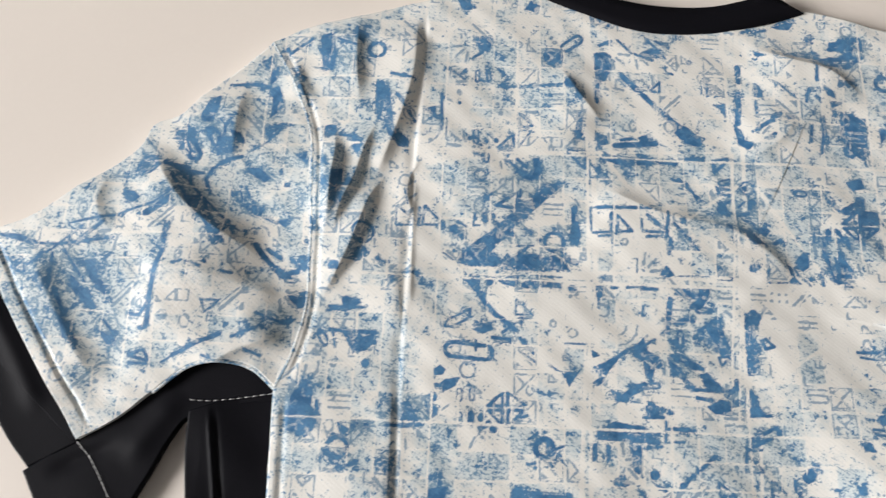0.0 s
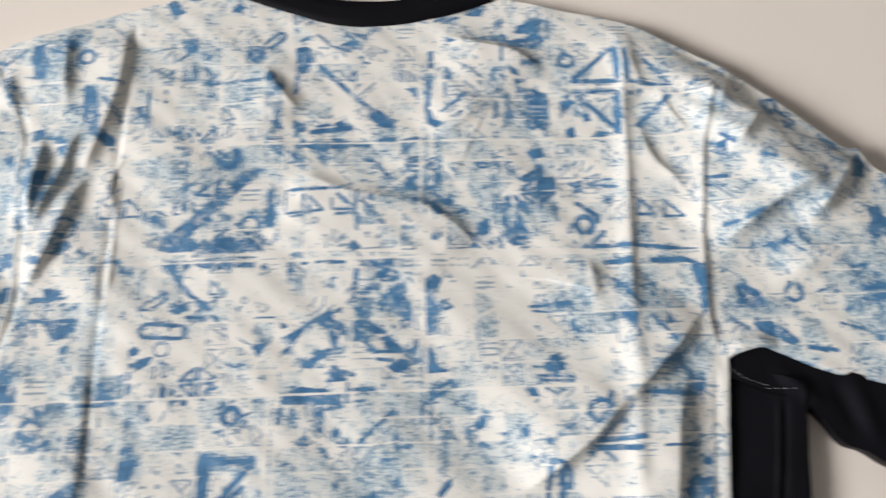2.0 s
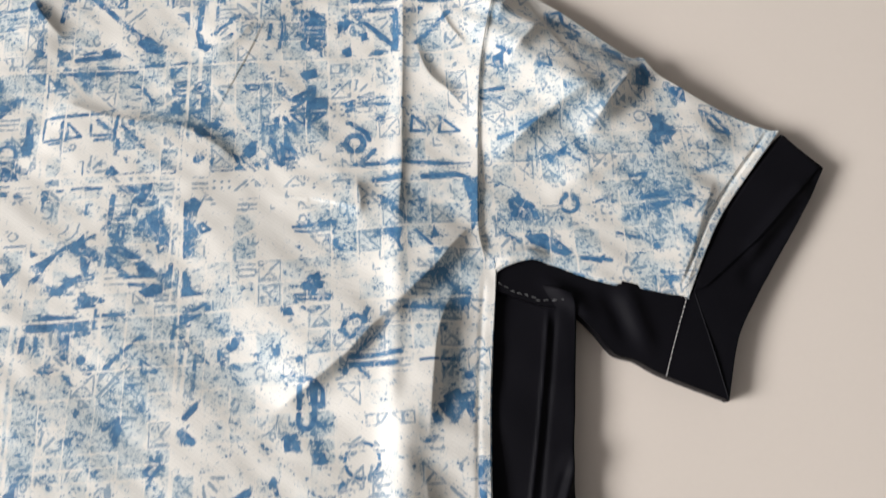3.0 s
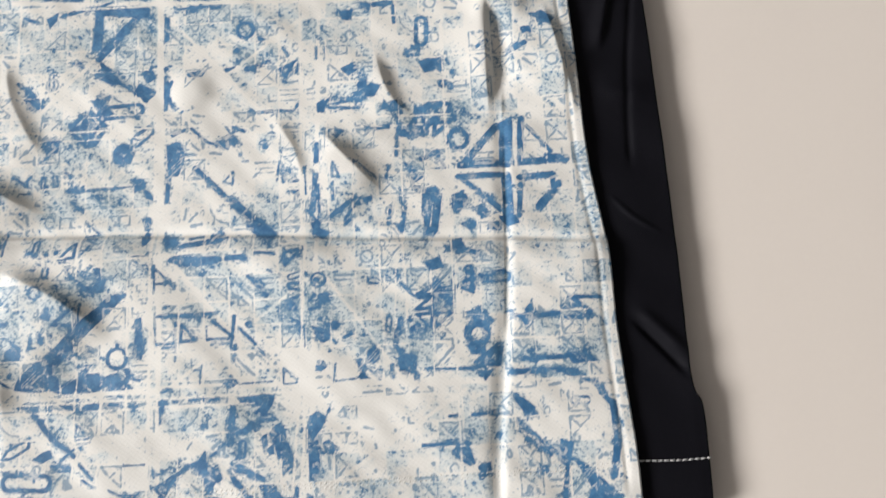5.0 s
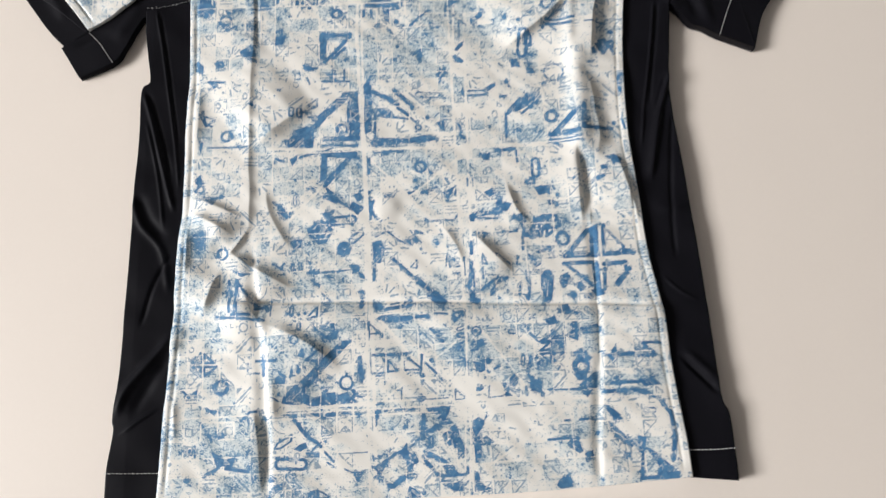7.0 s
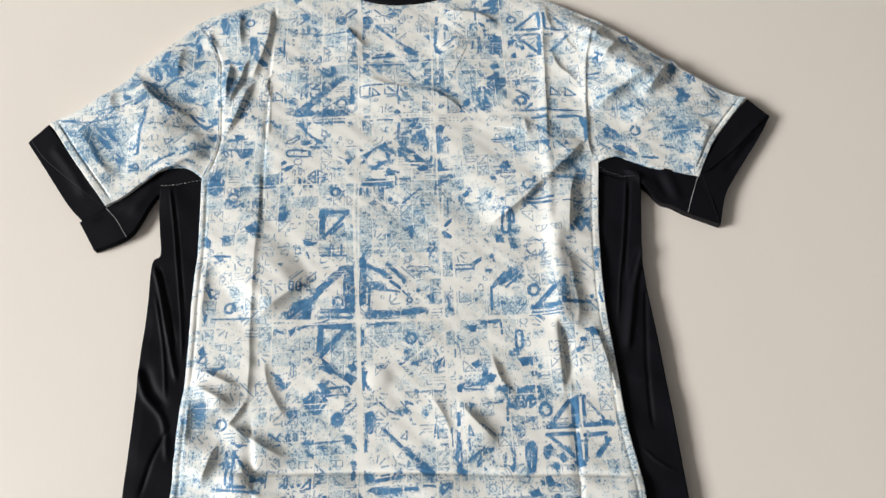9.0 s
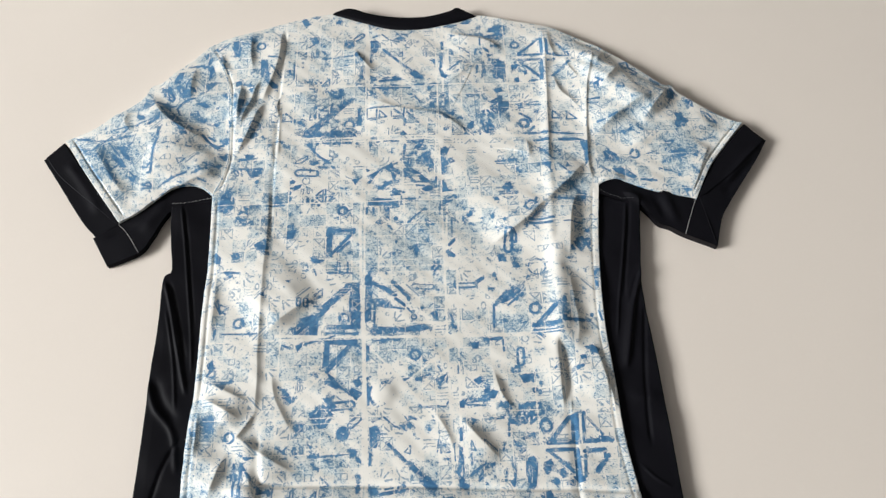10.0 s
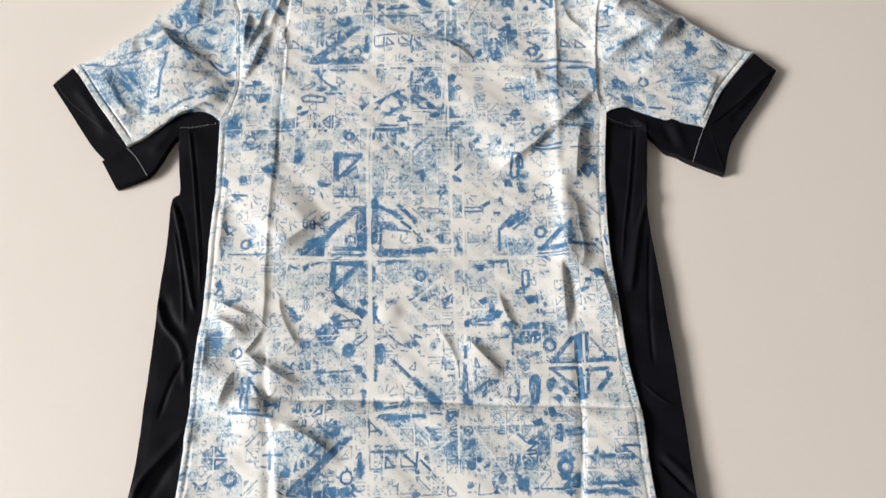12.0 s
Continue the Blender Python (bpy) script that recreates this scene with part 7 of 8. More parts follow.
    d.pill(-0.0784, -0.2392, -0.0594, -0.2379, 0.0034, 0.0023)
    d.path(0.0023, (-0.0821, -0.2071), (-0.0748, -0.2179), (-0.0598, -0.2258))
    d.shape((-0.0603, -0.2208), (-0.0514, -0.2275), (-0.054, -0.2342), (-0.058, -0.2299))
    d.shape((-0.0873, -0.2306), (-0.079, -0.2319), (-0.0717, -0.2412), (-0.0793, -0.242))
    d.path(0.0016, (-0.0929, -0.1729), (-0.0772, -0.1675))
    d.shape((-0.089, -0.171), (-0.0539, -0.1719), (-0.0541, -0.1787), (-0.0852, -0.1755))
    d.path(0.0027, (-0.0852, -0.1768), (-0.0869, -0.1985))
    d.path(0.0019, (-0.0679, -0.1829), (-0.0839, -0.2008))
    d.shape((-0.1013, -0.2059), (-0.0936, -0.2056), (-0.0918, -0.2107))
    d.star(-0.088, -0.248, 0.0104, 0.0021)


def motifs_of_left_sleeve(d):
    """Motifs of one sleeve."""
    d.haze(-0.332, 0.057, 0.0163, 0.013, .5)
    d.haze(-0.265, 0.145, 0.013, 0.013, .45)
    d.haze(-0.241, 0.116, 0.0105, 0.007, .45)
    d.haze(-0.24, 0.178, 0.0105, 0.007, .5)
    d.haze(-0.319, 0.1, 0.0098, 0.0065, .35)
    d.haze(-0.342, 0.046, 0.013, 0.0196, .5)
    d.haze(-0.361, 0.059, 0.0098, 0.0098, .45)
    d.haze(-0.307, 0.022, 0.013, 0.0163, .45)
    d.haze(-0.219, 0.034, 0.0098, 0.0081, .45)
    d.haze(-0.233, 0.143, 0.0105, 0.0211, .35)
    d.haze(-0.278, 0.114, 0.013, 0.013, .4)
    d.haze(-0.296, 0.098, 0.0098, 0.0065, .3)
    d.haze(-0.273, 0.051, 0.0196, 0.0098, -.1)
    d.shape((-0.372, 0.0773), (-0.3637, 0.0766), (-0.3531, 0.073), (-0.3561, 0.0711), (-0.3699, 0.0749))
    d.path(0.0013, (-0.3769, 0.077), (-0.3563, 0.0721), (-0.3415, 0.0718))
    d.path(0.001, (-0.357, 0.059), (-0.3415, 0.0718))
    d.path(0.001, (-0.3415, 0.0718), (-0.3286, 0.0829))
    d.path(0.0013, (-0.3415, 0.0718), (-0.3111, 0.0768))
    d.path(0.0013, (-0.3438, 0.0665), (-0.3418, 0.0463))
    d.path(0.0013, (-0.3376, 0.0686), (-0.3232, 0.0505))
    d.path(0.0016, (-0.329, 0.0759), (-0.3174, 0.0853))
    d.path(0.0026, (-0.2819, 0.0853), (-0.2821, 0.0696), (-0.2849, 0.0592), (-0.2853, 0.0457), (-0.2852, 0.0292))
    d.path(0.0019, (-0.2966, 0.0352), (-0.2901, 0.0339), (-0.2849, 0.0424))
    d.path(0.0019, (-0.2891, 0.0274), (-0.286, 0.0276), (-0.2855, 0.0357))
    d.path(0.001, (-0.3354, 0.0844), (-0.313, 0.089), (-0.2909, 0.0973), (-0.2819, 0.1049))
    d.shape((-0.2998, 0.0897), (-0.2907, 0.0955), (-0.2816, 0.1031), (-0.2826, 0.0977), (-0.2931, 0.0893))
    d.path(0.0014, (-0.2896, 0.1248), (-0.2773, 0.1217), (-0.2745, 0.1126))
    d.pill(-0.2839, 0.1413, -0.2757, 0.1304, 0.0031, 0.0017)
    d.shape((-0.2745, 0.1541), (-0.2705, 0.1641), (-0.2639, 0.1684), (-0.2646, 0.1585), (-0.2671, 0.1506), (-0.2723, 0.1503))
    d.path(0.0021, (-0.2595, 0.1757), (-0.2455, 0.1773), (-0.2365, 0.175))
    d.shape((-0.2377, 0.1878), (-0.2326, 0.1901), (-0.2334, 0.18), (-0.2366, 0.1766))
    d.shape((-0.2436, 0.1936), (-0.2365, 0.194), (-0.2377, 0.1878), (-0.2414, 0.1896))
    d.shape((-0.2364, 0.1738), (-0.2313, 0.1761), (-0.2277, 0.1683), (-0.2298, 0.1604), (-0.2347, 0.1562), (-0.2339, 0.166))
    d.path(0.0013, (-0.2142, 0.0626), (-0.2031, 0.0666), (-0.2083, 0.0697))
    d.shape((-0.213, 0.0491), (-0.2036, 0.0529), (-0.2013, 0.0447), (-0.206, 0.0428), (-0.2111, 0.0459))
    d.shape((-0.3105, 0.1053), (-0.3036, 0.1038), (-0.2997, 0.1004), (-0.3026, 0.0974), (-0.3079, 0.0993))
    d.ring(-0.3002, 0.1205, 0.0044, 0.002)
    d.shape((-0.3254, 0.064), (-0.3203, 0.0625), (-0.3173, 0.0542), (-0.3101, 0.0495), (-0.3109, 0.0445), (-0.3181, 0.0491), (-0.3224, 0.0556))
    d.shape((-0.332, 0.0552), (-0.3226, 0.0472), (-0.3146, 0.0376), (-0.3175, 0.0359), (-0.325, 0.0421), (-0.3309, 0.0485))
    d.haze(-0.3178, 0.0576, 0.0129, 0.0129, .35)
    d.path(0.0016, (-0.3386, 0.0465), (-0.3315, 0.0336))
    d.shape((-0.3346, 0.0334), (-0.3272, 0.0272), (-0.3208, 0.0179), (-0.3292, 0.0207))
    d.haze(-0.3351, 0.0269, 0.0126, 0.0126, .3)
    d.shape((-0.3128, 0.0263), (-0.3026, 0.0219), (-0.3002, 0.0172), (-0.3068, 0.0185))
    d.path(0.0013, (-0.3104, 0.0313), (-0.3028, 0.0235))
    d.loop(0.0013, (-0.2933, 0.0128), (-0.2859, 0.0163), (-0.2819, 0.0101))
    d.path(0.0012, (-0.2927, 0.009), (-0.2817, 0.0089))
    d.path(0.0022, (-0.2698, 0.0138), (-0.2581, 0.0208), (-0.246, 0.0262))
    d.path(0.0009, (-0.2756, 0.0098), (-0.2612, 0.02))
    d.loop(0.0008, (-0.2577, 0.0437), (-0.2481, 0.0441), (-0.2553, 0.0372))
    d.path(0.0013, (-0.2282, 0.0385), (-0.2149, 0.0342), (-0.2087, 0.0361))
    d.haze(-0.2186, 0.0389, 0.0128, 0.0064, .3)
    d.path(0.0009, (-0.2542, 0.0146), (-0.2475, 0.0117))
    d.path(0.0013, (-0.2325, 0.0188), (-0.2243, 0.0159))
    d.path(0.0013, (-0.2395, 0.0249), (-0.2273, 0.0303))
    d.shape((-0.2169, 0.1323), (-0.2102, 0.1345), (-0.2103, 0.127))
    d.haze(-0.2492, 0.1139, 0.0135, 0.0169, .3)
    d.haze(-0.2173, 0.0974, 0.0084, 0.0134, .25)
    d.path(0.001, (-0.3752, 0.0684), (-0.3635, 0.0587), (-0.3593, 0.0623))
    d.loop(0.001, (-0.3667, 0.0586), (-0.3612, 0.064), (-0.3561, 0.054))
    d.path(0.0013, (-0.3532, 0.0391), (-0.3457, 0.0329))
    d.path(0.0013, (-0.3445, 0.0264), (-0.3386, 0.0202))
    d.path(0.0021, (-0.2877, 0.1449), (-0.2811, 0.1324), (-0.276, 0.1275), (-0.2728, 0.128), (-0.2719, 0.1311), (-0.2756, 0.1373), (-0.2823, 0.1483))
    d.path(0.0014, (-0.2842, 0.1442), (-0.2778, 0.1326), (-0.2755, 0.1315))
    d.ring(-0.2993, 0.1216, 0.0051, 0.002)
    d.path(0.0034, (-0.2903, 0.1239), (-0.2847, 0.1224), (-0.2799, 0.1194))
    d.path(0.0013, (-0.2835, 0.1135), (-0.2795, 0.12), (-0.2687, 0.1188))
    d.path(0.0017, (-0.2845, 0.1153), (-0.2778, 0.1068), (-0.2711, 0.0985), (-0.2608, 0.087), (-0.2517, 0.0765))
    d.path(0.001, (-0.279, 0.1165), (-0.2705, 0.1072), (-0.2614, 0.099), (-0.2489, 0.0876), (-0.2442, 0.0811))
    d.loop(0.0013, (-0.2751, 0.1021), (-0.2669, 0.1035), (-0.2679, 0.0926))
    d.loop(0.0013, (-0.2667, 0.0918), (-0.2632, 0.0972), (-0.2579, 0.0892))
    d.loop(0.0013, (-0.2598, 0.085), (-0.2492, 0.0873), (-0.2555, 0.0755))
    d.path(0.0013, (-0.2579, 0.0892), (-0.2501, 0.0766))
    d.shape((-0.2726, 0.101), (-0.2682, 0.1017), (-0.2689, 0.0969))
    d.shape((-0.2564, 0.083), (-0.251, 0.0845), (-0.2543, 0.0789))
    d.path(0.001, (-0.2669, 0.1035), (-0.2632, 0.0972))
    d.path(0.001, (-0.2492, 0.0873), (-0.2449, 0.0802))
    d.shape((-0.2713, 0.1467), (-0.2664, 0.1479), (-0.2663, 0.1396), (-0.2621, 0.1325), (-0.2669, 0.1377))
    d.shape((-0.2631, 0.1407), (-0.2593, 0.1436), (-0.2577, 0.1373), (-0.2603, 0.1308), (-0.2631, 0.1334))
    d.shape((-0.2562, 0.1457), (-0.2502, 0.1441), (-0.2473, 0.1397), (-0.2512, 0.1376))
    d.shape((-0.2568, 0.1364), (-0.2509, 0.1349), (-0.2536, 0.1294))
    d.path(0.0014, (-0.2671, 0.1469), (-0.258, 0.1401), (-0.248, 0.1387))
    d.path(0.0014, (-0.2591, 0.1492), (-0.2589, 0.14), (-0.2619, 0.1307))
    d.path(0.002, (-0.2643, 0.1089), (-0.267, 0.1153), (-0.2634, 0.1226), (-0.2558, 0.1278), (-0.2479, 0.13))
    d.shape((-0.244, 0.1248), (-0.2365, 0.1231), (-0.2294, 0.1172), (-0.2332, 0.1149), (-0.2393, 0.1185))
    d.path(0.001, (-0.2514, 0.1099), (-0.2501, 0.1056))
    d.pill(-0.2471, 0.1075, -0.2459, 0.1036, 0.0013, 0.0007)
    d.path(0.001, (-0.2425, 0.1104), (-0.2409, 0.1056))
    d.loop(0.001, (-0.2209, 0.1141), (-0.2185, 0.1142), (-0.2183, 0.1125), (-0.2207, 0.1124))
    d.shape((-0.243, 0.0999), (-0.2392, 0.1018), (-0.2308, 0.0988), (-0.2336, 0.0944), (-0.2394, 0.0958))
    d.shape((-0.2238, 0.0923), (-0.2174, 0.0934), (-0.2186, 0.0883))
    d.path(0.0013, (-0.2303, 0.0936), (-0.2236, 0.0906))
    d.path(0.003, (-0.2338, 0.0774), (-0.228, 0.0702), (-0.2211, 0.0636))
    d.shape((-0.2236, 0.0654), (-0.2147, 0.0626), (-0.2112, 0.0587), (-0.2184, 0.0591))
    d.path(0.0016, (-0.2213, 0.0655), (-0.2139, 0.0618), (-0.2085, 0.0629))
    d.pill(-0.2143, 0.0582, -0.2104, 0.0584, 0.0013, 0.0006)
    d.path(0.0023, (-0.2269, 0.0752), (-0.2194, 0.0706))
    d.path(0.002, (-0.206, 0.0813), (-0.2019, 0.079))
    d.path(0.0013, (-0.213, 0.0701), (-0.2087, 0.0661), (-0.2027, 0.0697))
    d.path(0.001, (-0.2441, 0.1335), (-0.2348, 0.1394), (-0.2274, 0.149))
    d.path(0.0028, (-0.2354, 0.1458), (-0.2268, 0.1518))
    d.haze(-0.2665, 0.1414, 0.0103, 0.0076, .4)
    d.haze(-0.2269, 0.1254, 0.0136, 0.0085, .3)
    d.haze(-0.2372, 0.0985, 0.0117, 0.005, .35)
    d.haze(-0.209, 0.0694, 0.0066, 0.0066, .3)
    d.haze(-0.2123, 0.1084, 0.0061, 0.0101, .3)
    d.shape((-0.2605, 0.0644), (-0.2585, 0.067), (-0.2572, 0.0635))
    d.shape((-0.2699, 0.0583), (-0.2663, 0.0576), (-0.2669, 0.0555))
    d.path(0.0013, (-0.2752, 0.0629), (-0.2707, 0.0645))
    d.path(0.001, (-0.2683, 0.0641), (-0.2602, 0.062))
    d.path(0.0013, (-0.249, 0.0601), (-0.2435, 0.0595))


def motifs_of_right_sleeve(d):
    """Motifs of the other sleeve."""
    d.haze(0.233, 0.119, 0.007, 0.007, .45)
    d.haze(0.319, 0.054, 0.014, 0.014, .5)
    d.haze(0.307, 0.026, 0.0196, 0.013, .35)
    d.haze(0.308, -0.007, 0.0098, 0.0065, .5)
    d.haze(0.247, 0.087, 0.0105, 0.007, .45)
    d.haze(0.227, 0.167, 0.0105, 0.0105, .45)
    d.haze(0.315, 0.142, 0.015, 0.0113, .3)
    d.haze(0.277, 0.101, 0.014, 0.0088, .35)
    d.haze(0.244, 0.003, 0.0196, 0.0065, .4)
    d.loop(0.0022, (0.2618, 0.1659), (0.2712, 0.1676), (0.272, 0.1592), (0.2644, 0.1575))
    d.shape((0.2728, 0.151), (0.2798, 0.1486), (0.2789, 0.1426), (0.2738, 0.1449))
    d.path(0.0022, (0.2726, 0.158), (0.2811, 0.1506))
    d.path(0.0022, (0.2278, 0.1391), (0.2343, 0.1328))
    d.shape((0.2236, 0.1333), (0.231, 0.135), (0.2299, 0.1252), (0.2248, 0.1274))
    d.path(0.0025, (0.2153, 0.1104), (0.2284, 0.1109))
    d.path(0.0014, (0.2149, 0.1062), (0.2261, 0.1049))
    d.shape((0.2949, 0.1398), (0.3049, 0.1333), (0.3055, 0.1253), (0.3007, 0.1295))
    d.shape((0.2719, 0.1309), (0.2785, 0.1267), (0.2744, 0.1229))
    d.shape((0.312, 0.121), (0.3184, 0.1266), (0.3225, 0.1185), (0.3131, 0.1054), (0.3104, 0.1113))
    d.shape((0.3144, 0.092), (0.3211, 0.0897), (0.3254, 0.0839), (0.3325, 0.0798), (0.3252, 0.0727), (0.3158, 0.0688), (0.3131, 0.0734), (0.3174, 0.0824))
    d.shape((0.3301, 0.1103), (0.3404, 0.1079), (0.3405, 0.0982), (0.3337, 0.1005))
    d.loop(0.0021, (0.3483, 0.0921), (0.3564, 0.0879), (0.3647, 0.0762), (0.3563, 0.0785))
    d.path(0.0014, (0.3557, 0.0936), (0.3656, 0.0893))
    d.ring(0.2618, 0.0375, 0.005, 0.002)
    d.shape((0.2263, 0.0423), (0.2332, 0.0436), (0.241, 0.038), (0.2433, 0.0292), (0.2348, 0.0286), (0.2268, 0.0318))
    d.path(0.0013, (0.2764, 0.0377), (0.2871, 0.0406))
    d.path(0.0027, (0.3055, 0.0385), (0.3194, 0.0399))
    d.path(0.0024, (0.3062, 0.0326), (0.322, 0.0352))
    d.shape((0.2338, 0.0195), (0.2439, 0.0206), (0.2531, 0.0151), (0.2605, 0.0079), (0.2553, 0.0059), (0.2459, 0.0104), (0.2366, 0.015))
    d.path(0.002, (0.2208, 0.022), (0.2301, 0.0164))
    d.path(0.0023, (0.265, 0.0044), (0.2811, 0.0018))
    d.shape((0.2696, 0.0024), (0.2783, 0.0052), (0.2759, 0.0004))
    d.path(0.0013, (0.3096, -0.0065), (0.3144, -0.0166))
    d.shape((0.3128, -0.0067), (0.3172, -0.0102), (0.313, -0.0149))
    d.shape((0.2568, 0.0691), (0.2643, 0.0741), (0.2617, 0.067))
    d.path(0.0014, (0.2693, 0.072), (0.2768, 0.0644))
    d.shape((0.2497, 0.0676), (0.2566, 0.068), (0.2543, 0.063))
    d.haze(0.2376, 0.0829, 0.0138, 0.0069, .3)
    d.haze(0.2992, 0.0523, 0.0171, 0.0068, .35)
    d.haze(0.3231, 0.051, 0.0137, 0.0069, .3)
    d.path(0.001, (0.3592, 0.0581), (0.3409, 0.0536))
    d.loop(0.001, (0.2992, 0.0523), (0.3097, 0.0536), (0.3034, 0.0468))
    d.haze(0.2919, 0.144, 0.0109, 0.0073, .3)
    d.path(0.0014, (0.2959, 0.1218), (0.3024, 0.1176))
    d.dot(0.2873, 0.1125, 0.0021)
    d.path(0.0014, (0.2359, 0.083), (0.2469, 0.088))
    d.path(0.0017, (0.2235, 0.08), (0.2323, 0.0814))
    d.loop(0.0011, (0.2495, 0.1242), (0.2571, 0.1277), (0.2579, 0.1198))
    d.path(0.0013, (0.327, 0.0159), (0.3307, 0.0089))
    d.dot(0.3088, 0.0085, 0.0017)
    d.path(0.001, (0.287, 0.0182), (0.2997, 0.0141))
    d.shape((0.3268, 0.0332), (0.3325, 0.0363), (0.3329, 0.0293))
    d.clear(0.2294, 0.0403, 0.2399, 0.0294, 0.0008)
    d.clear(0.2363, 0.0417, 0.23, 0.03, 0.0007)


def draw_body(d):
    d.patchwork(4, 0.01417)
    d.crumbs(1, -0.24, -0.48, 0.24, 0.26, 1500)
    d.mosaic(7, -0.2449, -0.4817, 0.24, 0.26, 0.01417)
    d.set_apart()
    motifs_of_shoulders(d)
    motifs_below_chest(d)
    motifs_of_repeat(d)
    motifs_beside_repeat(d)
    motifs_of_waist(d)
    d.move(0.0, 0.471)
    motifs_of_repeat(d)
    d.move(0.0, -0.471)
    # pale joints between the large tiles
    for x, wide in ((-0.131, 0.0014), (-0.0465, 0.0022), (0.0385, 0.0022), (0.1235, 0.0014)):
        d.clear(x - 0.002, -0.48, x, 0.26, wide)
    for y in (0.142, 0.0655, -0.0135, -0.092, -0.1705, -0.249, -0.4055):
        d.clear(-0.22, y - 0.001, 0.22, y, 0.0016)


def draw_left_sleeve(d):
    d.patchwork(5, 0.0147)
    d.crumbs(2, -0.4, -0.04, -0.2, 0.22, 260)
    d.mosaic(8, -0.41, -0.05, -0.2, 0.22, 0.0147)
    d.set_apart()
    motifs_of_left_sleeve(d)
    d.haze(-0.300, 0.070, 0.085, 0.085, 0.10)


def draw_right_sleeve(d):
    d.patchwork(6, 0.0147)
    d.crumbs(3, 0.2, -0.04, 0.4, 0.22, 260)
    d.mosaic(9, 0.2, -0.05, 0.41, 0.22, 0.0147)
    d.set_apart()
    motifs_of_right_sleeve(d)
    d.haze(0.300, 0.070, 0.085, 0.085, 0.05)


# ---- the shirt ----
HEM = [(-0.222, -0.471), (-0.129, -0.476), (-0.044, -0.478), (0.098, -0.478), (0.217, -0.473)]
TOP = [(-0.238, 0.207), (-0.217, 0.218), (-0.184, 0.229), (-0.148, 0.241), (-0.086, 0.2548), (-0.048, 0.2425), (-0.013, 0.2335), (0.023, 0.2335), (0.057, 0.2395),
       (0.088, 0.2475), (0.138, 0.237), (0.180, 0.227), (0.207, 0.212), (0.240, 0.193)]
SLEEVE_TOP_L = [(-0.390, 0.076), (-0.359, 0.089), (-0.336, 0.108), (-0.309, 0.131), (-0.301, 0.148), (-0.286, 0.155), (-0.274, 0.169), (-0.252, 0.191), (-0.238, 0.207)]
SLEEVE_TOP_R = [(0.240, 0.193), (0.272, 0.168), (0.296, 0.145), (0.311, 0.131), (0.319, 0.131), (0.325, 0.121), (0.332, 0.114), (0.356, 0.096), (0.386, 0.079), (0.396, 0.077)]
SLEEVE_LOW_L = [(-0.314, -0.031), (-0.296, -0.020), (-0.279, -0.005), (-0.262, 0.009), (-0.244, 0.013), (-0.228, 0.010), (-0.215, 0.0)]
SLEEVE_LOW_R = [(0.215, 0.0), (0.221, 0.003), (0.237, 0.006), (0.253, 0.0), (0.271, -0.008), (0.301, -0.017), (0.323, -0.022)]

shirt = tagged(new("shirt"), "cream football shirt with blue tile print and black trim, on table", "shirt")

body_draw = drawing_of(draw_body)
back_panel = cloth("back_panel", coons(HEM, TOP, SIDE_L + ARM_L[1:], SIDE_R + ARM_R[1:], 0.0007), z_body, PRINT, shirt, "cream cloth printed with worn blue tile motifs", drawing=body_draw)
sleeve_l = cloth("sleeve", coons(SLEEVE_LOW_L, SLEEVE_TOP_L, CUFF_L, ARM_L, 0.0008), z_sleeve, PRINT, shirt, "cream printed sleeve", drawing=drawing_of(draw_left_sleeve))
sleeve_r = cloth("sleeve", coons(SLEEVE_LOW_R, SLEEVE_TOP_R, ARM_R, CUFF_R, 0.0008), z_sleeve, PRINT, shirt, "cream printed sleeve", drawing=drawing_of(draw_right_sleeve))

# black cuffs, underarms and side panels
cuff_l = cloth("cuff", coons([(-0.338, -0.046), (-0.314, -0.032)], [(-0.411, 0.052), (-0.394, 0.0745)], [(-0.338, -0.046), (-0.356, -0.026), (-0.389, 0.021), (-0.411, 0.052)], [(-0.314, -0.032), (-0.335, -0.003), (-0.360, 0.030), (-0.3915, 0.0745)], 0.0011),
      z_cuff, BLACK_RIB, shirt, "black ribbed cuff")
cuff_r = cloth("cuff", coons([(0.324, -0.024), (0.335, -0.081)], [(0.3975, 0.0755), (0.419, 0.052)], [(0.324, -0.024), (0.334, -0.003), (0.349, 0.021), (0.371, 0.047), (0.3975, 0.0755)], [(0.335, -0.081), (0.347, -0.047), (0.361, -0.026), (0.374, -0.009), (0.402, 0.027), (0.419, 0.052)], 0.0011),
      z_cuff, BLACK_RIB, shirt, "black ribbed cuff")
underarm_l = cloth("underarm", coons([(-0.320, -0.081), (-0.289, -0.067), (-0.278, -0.051), (-0.268, -0.029), (-0.258, -0.0165), (-0.235, -0.0095), (-0.213, -0.0065)],
                        [(-0.340, -0.048), (-0.316, -0.031), (-0.298, -0.018), (-0.281, -0.003), (-0.264, 0.011), (-0.244, 0.016), (-0.213, 0.004)],
                        [(-0.320, -0.081), (-0.340, -0.048)], [(-0.213, -0.0065), (-0.213, 0.004)], 0.0011), z_under, BLACK, shirt, "black underarm cloth")
